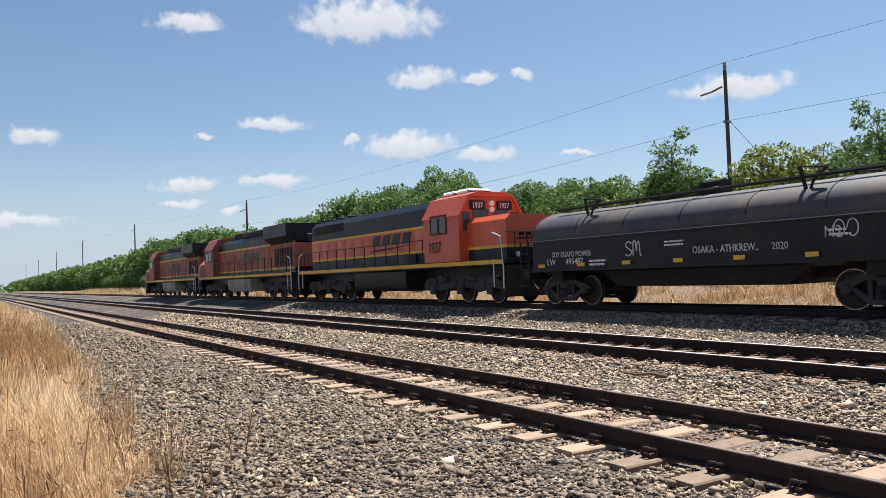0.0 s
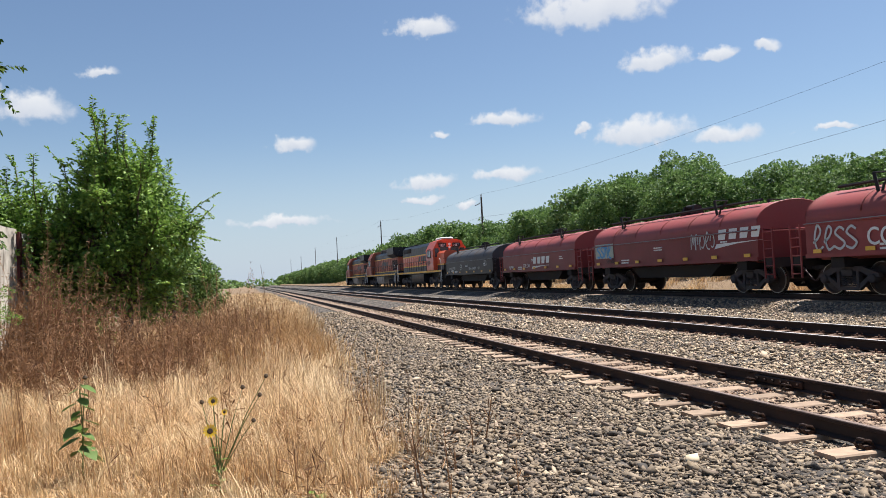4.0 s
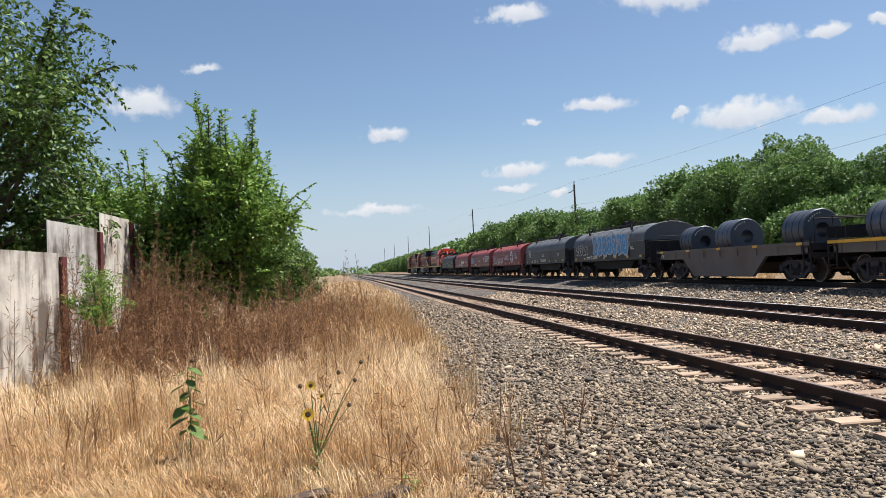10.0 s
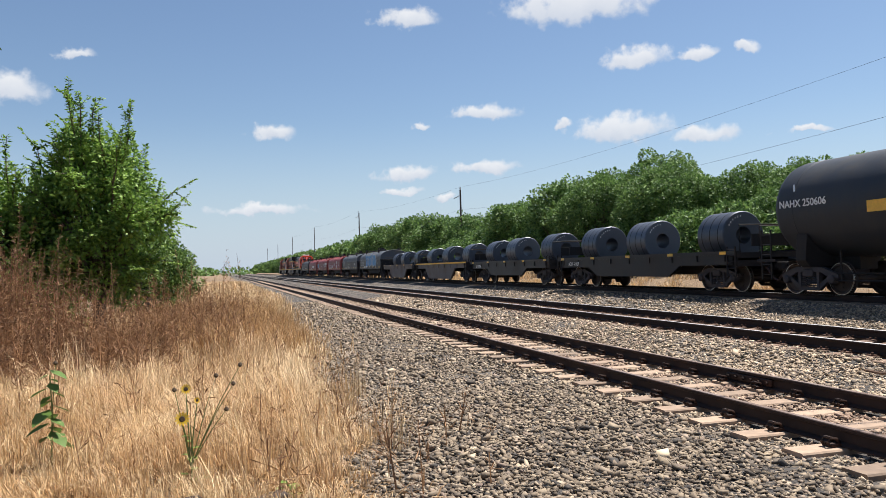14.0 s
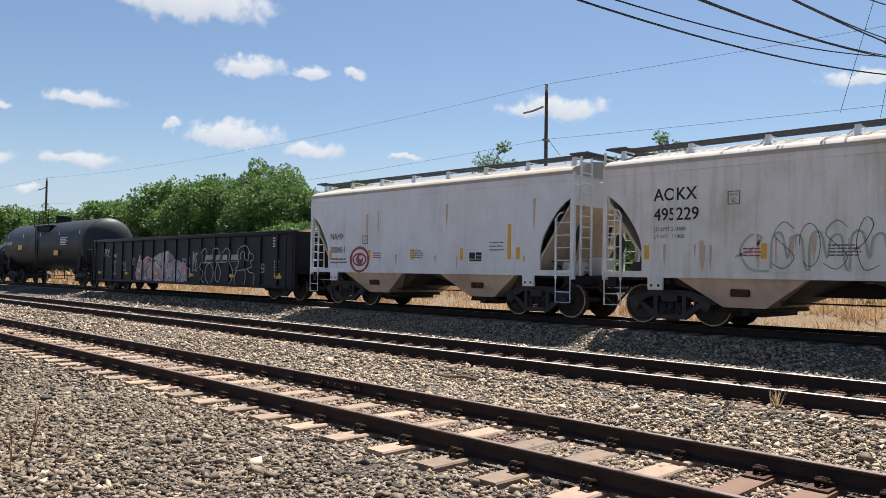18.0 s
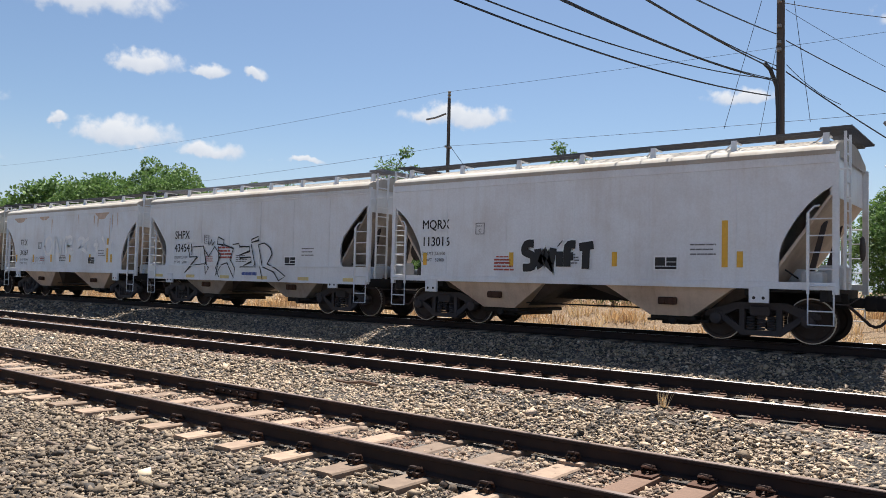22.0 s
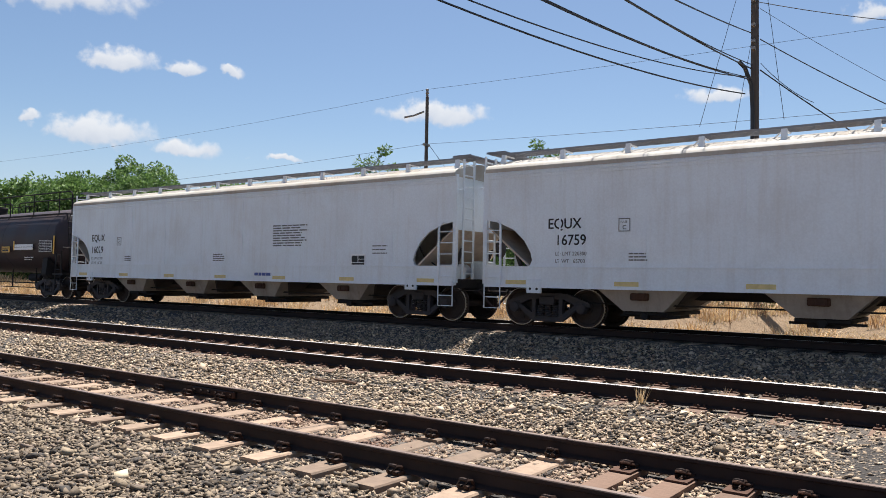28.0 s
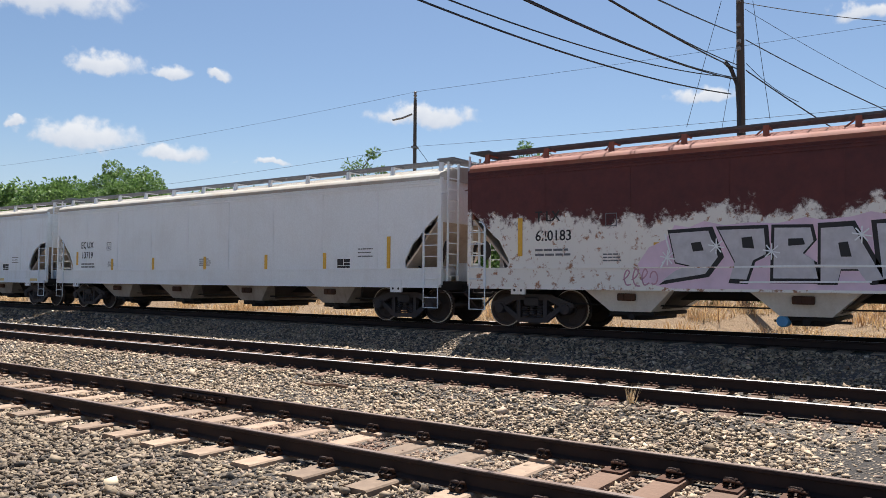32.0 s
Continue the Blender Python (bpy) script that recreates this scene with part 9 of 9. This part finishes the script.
def tussocks(name, count, x0, x1, y0, y1, per, h0, h1, wid, seed, label, mat="straw", lay=0.9, edge=True):
    """Tussocks of long dry blades that arch over and lie down, most of them one way."""
    rnd = np.random.RandomState(seed)
    bx, by = rnd.uniform(x0, x1, count), y0 + (y1 - y0) * rnd.uniform(size=count) ** 1.3
    if edge:
        k = bx < verge(by) - 0.05 + 0.25 * rnd.randn(count) * (rnd.uniform(size=count) < 0.4)
        bx, by = bx[k], by[k]
    m = len(bx)
    size = rnd.lognormal(0, 0.3, m)
    comb = 2.6 + 1.4 * np.sin(bx * 0.8 + by * 0.35) + 1.1 * np.sin(by * 0.9 - bx * 0.3) + rnd.randn(m) * 0.5
    flat = np.clip(lay * (0.55 + 0.6 * np.sin(bx * 1.3 + 2.0) * np.sin(by * 0.8) + rnd.randn(m) * 0.25), 0.08, 1.5)
    i = np.repeat(np.arange(m), per)
    n = len(i)
    rad = 0.09 * size[i] * np.sqrt(rnd.uniform(size=n))
    ang = rnd.uniform(0, 2 * math.pi, n)
    x, y = bx[i] + rad * np.cos(ang), by[i] + rad * np.sin(ang)
    h = rnd.uniform(h0, h1, n) * size[i] * rnd.uniform(0.55, 1.0, n) * np.clip((y - 3.0) / 6.0, 0.45, 1.0)
    a = np.where(rnd.uniform(size=n) < 0.35, ang, comb[i]) + rnd.randn(n) * 0.45
    ln = flat[i] * rnd.uniform(0.45, 1.35, n) + 0.06
    dx, dy = np.cos(a), np.sin(a)
    z = np.interp(x, GX, GZ) - 0.02
    base = np.stack([x, y, z], -1)
    # height along the blade: up, over and down again for the flattest
    hs = np.sqrt(np.maximum(0.05, 1 - np.minimum(0.95, ln * 0.62) ** 2))
    p1 = base + np.stack([dx * ln * h * 0.22, dy * ln * h * 0.22, h * hs * 0.55], -1)
    p2 = base + np.stack([dx * ln * h * 0.60, dy * ln * h * 0.60, h * hs * (0.92 - 0.12 * ln)], -1)
    p3 = base + np.stack([dx * ln * h * 1.05, dy * ln * h * 1.05, h * hs * np.maximum(0.12, 1.05 - 0.55 * ln)], -1)
    w = wid * rnd.uniform(0.6, 1.4, n)
    t = a + math.pi / 2 + rnd.randn(n) * 0.7
    side = np.stack([np.cos(t) * w / 2, np.sin(t) * w / 2, np.zeros(n)], -1)
    V = np.stack([base - side, base + side, p1 + side * 0.85, p1 - side * 0.85, p2 + side * 0.55, p2 - side * 0.55, p3], 1)
    F = (np.array([(0, 1, 2), (0, 2, 3), (3, 2, 4), (3, 4, 5), (5, 4, 6)])[None] + (np.arange(n) * 7)[:, None, None]).reshape(-1, 3)
    tagged(new(name, soup(name, V.reshape(-1, 3), F, MAT[mat])), label, "grass", kind="stuff")


dry_grass("dry_grass", 60000, -7.0, 2.2, 4.2, 16.0, 0.08, 0.26, 0.011, 11, "low golden-brown matted dry grass", 1.5, mat="straw_low")
dry_grass("dry_grass", 30000, -7.0, 1.6, -7.0, 4.6, 0.12, 0.45, 0.012, 19, "bleached straw-coloured dry grass", 1.1)
tussocks("dry_grass", 2300, -6.5, 2.2, 4.3, 17.5, 44, 0.24, 0.58, 0.0058, 12, "bleached straw-coloured dry grass in arching tussocks", lay=1.75)
tussocks("dry_grass", 190, -6.5, 2.0, 6.0, 17.5, 36, 0.42, 0.78, 0.0050, 17, "taller golden dry grass in upright tufts", lay=0.55)
tussocks("dry_grass", 110, -0.2, 1.7, 5.2, 15.0, 46, 0.45, 0.85, 0.0050, 38, "bright upright dry grass at the gravel's edge", lay=0.7)
tussocks("dry_grass", 420, -6.0, 1.6, 5.0, 12.0, 36, 0.25, 0.55, 0.0058, 37, "brown-gold flattened dry grass", "straw_low", 1.9)
dry_grass("dry_grass", 14000, -2.2, 1.6, 15.5, 34.0, 0.6, 1.2, 0.012, 18, "tall golden-brown dry grass along the verge", 0.5, 0.3, mat="straw_low")
dry_grass("dry_grass", 46000, -5.0, 3.6, 16.0, 48.0, 0.3, 0.85, 0.022, 13, "bleached straw-coloured dry grass", 0.7, 0.35)
dry_grass("dry_grass", 22000, -6.0, 3.8, 46.0, 130.0, 0.3, 0.8, 0.06, 14, "bleached straw-coloured dry grass", 0.6)
dry_grass("dry_grass", 26000, 20.8, 29.0, -4.0, 60.0, 0.2, 0.7, 0.028, 15, "bleached dry grass behind the railway", 0.6, 0.3, False)
dry_grass("dry_grass", 12000, 20.5, 30.0, 60.0, 220.0, 0.4, 1.1, 0.10, 16, "bleached dry grass behind the railway", 0.5, 0.0, False)


def weed_stalks(name, n, x0, x1, y0, y1, h0, h1, seed, label, seeds=16):
    rnd = np.random.RandomState(seed)
    x, y = rnd.uniform(x0, x1, n), rnd.uniform(y0, y1, n)
    x, y = x + 0.5 * np.sin(y * 1.7) + rnd.randn(n) * 0.35, y + rnd.randn(n) * 0.6
    z = np.interp(x, GX, GZ) - 0.02
    h = rnd.uniform(h0, h1, n) * rnd.uniform(0.6, 1.12, n) * (1 + 0.25 * np.sin(x * 2.7 + y * 1.9))
    V, F, off = [], [], 0
    tilt = rnd.randn(n, 2) * 0.12
    base = np.stack([x, y, z], -1)
    tip = base + np.stack([tilt[:, 0] * h, tilt[:, 1] * h, h], -1)
    w = rnd.uniform(0.005, 0.010, n)
    a = rnd.uniform(0, 3.14, n)
    side = np.stack([np.cos(a) * w, np.sin(a) * w, 0 * w], -1)
    V = np.stack([base - side, base + side, tip + side * 0.4, tip - side * 0.4], 1).reshape(-1, 3)
    F = (np.array([(0, 1, 2), (0, 2, 3)])[None] + (np.arange(n) * 4)[:, None, None]).reshape(-1, 3)
    # side twigs with seed heads
    m = n * seeds
    k = np.repeat(np.arange(n), seeds)
    f = rnd.uniform(0.35, 1.0, m)
    p = base[k] + (tip - base)[k] * f[:, None]
    d = rnd.randn(m, 3) + np.array([0, 0, 0.8])
    d /= np.linalg.norm(d, axis=1, keepdims=True)
    ln = (1.15 - f) * 0.28 * rnd.uniform(0.4, 1.2, m) + 0.03
    e = p + d * ln[:, None]
    q = np.cross(d, rnd.randn(m, 3))
    q /= np.linalg.norm(q, axis=1, keepdims=True)
    V2 = np.stack([p, p + d * (ln * 0.7)[:, None] + q * 0.0055, e, p + d * (ln * 0.7)[:, None] - q * 0.0055], 1).reshape(-1, 3)
    F2 = (np.array([(0, 1, 2), (0, 2, 3)])[None] + (np.arange(m) * 4)[:, None, None]).reshape(-1, 3) + len(V)
    tagged(new(name, soup(name, np.concatenate([V, V2]), np.concatenate([F, F2]), MAT["stalk"])), label, "weeds", kind="stuff")


weed_stalks("dead_weeds", 260, -4.5, -3.3, 13.6, 17.0, 1.3, 2.5, 21, "tall rust-brown dead weeds against the fence", 70)
weed_stalks("dead_weeds", 330, -3.5, -0.9, 12.6, 16.2, 0.7, 1.7, 26, "rust-brown dead weeds in front of the bushes", 50)
weed_stalks("dead_weeds", 240, -1.9, 0.0, 15.0, 24.0, 0.8, 1.9, 22, "tall rust-brown dead weeds along the verge", 40)
weed_stalks("dead_weeds", 120, -1.6, 1.2, 22.0, 40.0, 0.6, 1.4, 28, "grey-brown dead weeds along the verge", 30)
weed_stalks("dead_weeds", 26, -5.2, -4.3, 10.2, 13.2, 1.2, 2.2, 27, "thin brown dead weeds against the fence", 26)
weed_stalks("dead_weeds", 70, -5.0, 0.8, 6.6, 12.0, 0.5, 1.0, 23, "scattered brown dead weed stalks", 12)
weed_stalks("dead_weeds", 50, 0.5, 1.4, 6.0, 15.0, 0.35, 0.8, 24, "brown dead weed stalks at the gravel's edge", 14)
weed_stalks("dead_weeds", 14, 1.0, 2.0, 5.2, 8.5, 0.15, 0.4, 29, "thin brown weeds among the stones", 8)
weed_stalks("dead_weeds", 160, 23.0, 28.0, 4.0, 40.0, 0.5, 1.2, 25, "brown dead weeds behind the railway", 14)


def flower_head(ob, p, r, face, stem_from):
    p, face = Vector(p), Vector(face).normalized()
    m = Matrix.Translation(p) @ face.to_track_quat("Z", "Y").to_matrix().to_4x4()
    hd = part("flower_disc", Shape().lathe([(-0.012, r * 0.3), (0.0, r * 0.42), (0.012, r * 0.3)], "z", 12), MAT["seed"], ob, "dark brown flower disc", m)
    for k in range(13):
        a = 2 * math.pi * k / 13
        c, s2 = math.cos(a), math.sin(a)
        q = Shape()
        q.add([(c * r * 0.36 - s2 * r * 0.10, s2 * r * 0.36 + c * r * 0.10, 0.0), (c * r * 0.36 + s2 * r * 0.10, s2 * r * 0.36 - c * r * 0.10, 0.0), (c * r * 0.75 + s2 * r * 0.15, s2 * r * 0.75 - c * r * 0.15, 0.012), (c * r * 1.05, s2 * r * 1.05, 0.0), (c * r * 0.75 - s2 * r * 0.15, s2 * r * 0.75 + c * r * 0.15, 0.012)], [(0, 1, 2, 3, 4)])
        part("petal", q, MAT["petal"], hd)


def broad_leaf(ob, p, d, size, mat="leaf"):
    p, d = Vector(p), Vector(d).normalized()
    b = d.cross(Vector((0, 0, 1))).normalized()
    up = b.cross(d)
    pts = [p, p + d * size * 0.35 + b * size * 0.32, p + d * size * 0.7 + b * size * 0.22 - up * size * 0.05, p + d * size - up * size * 0.15, p + d * size * 0.7 - b * size * 0.22 - up * size * 0.05, p + d * size * 0.35 - b * size * 0.32]
    mid = p + d * size * 0.5 - up * size * 0.06
    s = Shape().add(pts + [mid], [(i, (i + 1) % 6, 6) for i in range(6)])
    part("leaf", s, MAT[mat], ob)


def wild_sunflower(x, y, label, h, blooms, buds, leaves, seed):
    rnd = random.Random(seed)
    ob = tagged(new("wild_sunflower"), label, "sunflower", "wild sunflowers")
    ob.matrix_basis = pose(x, y, ground_z(x))
    part("stem", Shape().tube([(0, 0, 0), (0.02, 0, h * 0.4), (0.0, 0.01, h * 0.8)], 0.010, 6, 0.005), MAT["stem"], ob)
    for bx, by, bz, r in blooms:
        part("branch", Shape().tube([(0, 0, h * 0.35), (bx * 0.6, by * 0.6, h * 0.35 + (bz - h * 0.35) * 0.6), (bx, by, bz - 0.02)], 0.006, 5, 0.004), MAT["stem"], ob)
        flower_head(ob, (bx, by, bz), r, (0.05, -1, 0.35), None)
    for bx, by, bz in buds:
        part("branch", Shape().tube([(0, 0, h * 0.25), (bx * 0.6, by, h * 0.25 + (bz - h * 0.25) * 0.65), (bx, by, bz)], 0.005, 5, 0.003), MAT["stem"], ob)
        part("bud", Shape().lathe([(-0.015, 0.006), (0.0, 0.022), (0.015, 0.016), (0.025, 0.004)], "z", 8, (bx, by, bz)), MAT["seed"], ob)
    for k in range(leaves):
        z = h * (0.05 + 0.7 * k / leaves) if leaves < 12 else h * (0.28 + 0.6 * k / leaves)
        a = k * 2.3 + rnd.random()
        broad_leaf(ob, (0, 0, z), (math.cos(a), math.sin(a), -0.35 if leaves > 12 else 0.25), rnd.uniform(0.07, 0.13) * (1.2 - 0.5 * k / leaves) * (2.0 if leaves > 12 else 1.2), "leaf_dark" if leaves > 12 else "leaf")
    return ob


wild_sunflower(-0.29, 6.9, "wild sunflower with yellow blooms and dark discs", 0.62, ((-0.06, -0.03, 0.56, 0.062), (-0.03, 0.03, 0.80, 0.045), (0.06, 0.02, 0.70, 0.028)), ((0.42, 0.0, 0.98), (0.36, 0.02, 0.82), (0.22, 0, 0.9), (-0.12, 0, 0.8), (0.3, 0.05, 0.6)), 8, 1)
wild_sunflower(-1.52, 7.7, "leafy green sunflower plant without blooms", 1.12, (), ((0.05, 0, 1.0),), 17, 2)
wild_sunflower(0.45, 6.2, "low green seedling in dry grass", 0.18, (), (), 7, 3)

# weathered planks half buried in the grass, and loose pieces on the stones
MAT["dark_beam"] = plain("dark_beam", (0.055, 0.034, 0.026), 0.9, 0, 7, 0.5, 0.1, 0, (9, 1, 9))
for x, y, turn, ln in ((0.16, 5.84, -58, 0.62), (-0.42, 6.02, -74, 0.5)):
    pl = Shape().box(-0.075, 0.075, -ln / 2, ln / 2, 0.0, 0.07, 0.01)
    ob = tagged(new("plank", pl.mesh("plank", MAT["dark_beam"])), "weathered dark beam lying in dry grass", "plank", "planks")
    ob.matrix_basis = pose(x, y, ground_z(x) + 0.03, 3, 2, turn)
st = Shape().tube([(0, -0.35, 0.02), (0.03, -0.1, 0.05), (-0.02, 0.15, 0.03), (0.03, 0.38, 0.05)], 0.028, 7, 0.018)
ob = tagged(new("stick", st.mesh("stick", MAT["old_wood"])), "grey-brown broken branch lying on the ballast", "branch")
ob.matrix_basis = pose(8.68, 8.4, ground_z(8.68) + 0.03, 0, 0, 20)
shp, tri = rock_shapes(3, 41)
for k, (x, y, r) in enumerate(((3.83, 6.25, 0.075), (2.3, 7.2, 0.045), (9.3, 3.2, 0.06))):
    ob = tagged(new("pale_stone", soup("pale_stone", shp[k] * np.array([1.3, 1.0, 0.7]) * r, tri, plain("pale_stone", (0.62, 0.50, 0.34), 0.85, 0, 12, 0.2))), "large pale tan stone on the ballast", "stone", "pale stones")
    ob.matrix_basis = pose(x, y, ground_z(x) + r * 0.45, 0, 0, 40 * k)


def tuft(x, y, h, n, seed):
    rnd = np.random.RandomState(seed)
    V, F = [], []
    for k in range(n):
        a, l = rnd.uniform(0, 6.28), rnd.uniform(0.5, 1.0) * h
        d = np.array([math.cos(a) * 0.5, math.sin(a) * 0.5, 1.0])
        b = np.array([-math.sin(a), math.cos(a), 0]) * 0.006
        p = np.array([rnd.randn() * 0.03, rnd.randn() * 0.03, 0])
        V += [p - b, p + b, p + d * l]
        F.append((3 * k, 3 * k + 1, 3 * k + 2))
    ob = tagged(new("weed_tuft", soup("weed_tuft", np.array(V), np.array(F), MAT["straw"])), "small dry weed tuft between the rails", "weed", "weed tufts")
    ob.matrix_basis = pose(x, y, ground_z(x) + 0.02)


for k, (x, y, h) in enumerate(((9.72, 3.9, 0.3), (10.6, 3.1, 0.2), (10.3, 2.2, 0.25), (10.5, 1.6, 0.2))):
    tuft(x, y, h, 26, k)


# ---- what moves ----
def motions():
    times = [k for k in range(0, 33)]
    for ob, y in CARS:
        walk(ob, [(t, pose(X3, y + run(t), Z3)) for t in times])
    for ob, y, z in COILS:
        walk(ob, [(t, pose(X3, y + run(t), z)) for t in times])
    steps = [k / FPS for k in range(0, 32 * FPS + 1)]
    for (r, y), sets in WHEELS.items():
        first = sets[0]
        walk(first, [(t, pose(0, y, r, -math.degrees(run(t) / r), 0, 0)) for t in steps])
        for w in sets[1:]:
            w.rotation_mode = "QUATERNION"
            w.animation_data_create()
            w.animation_data.action = first.animation_data.action
            w.animation_data.action_slot = first.animation_data.action_slot


motions()
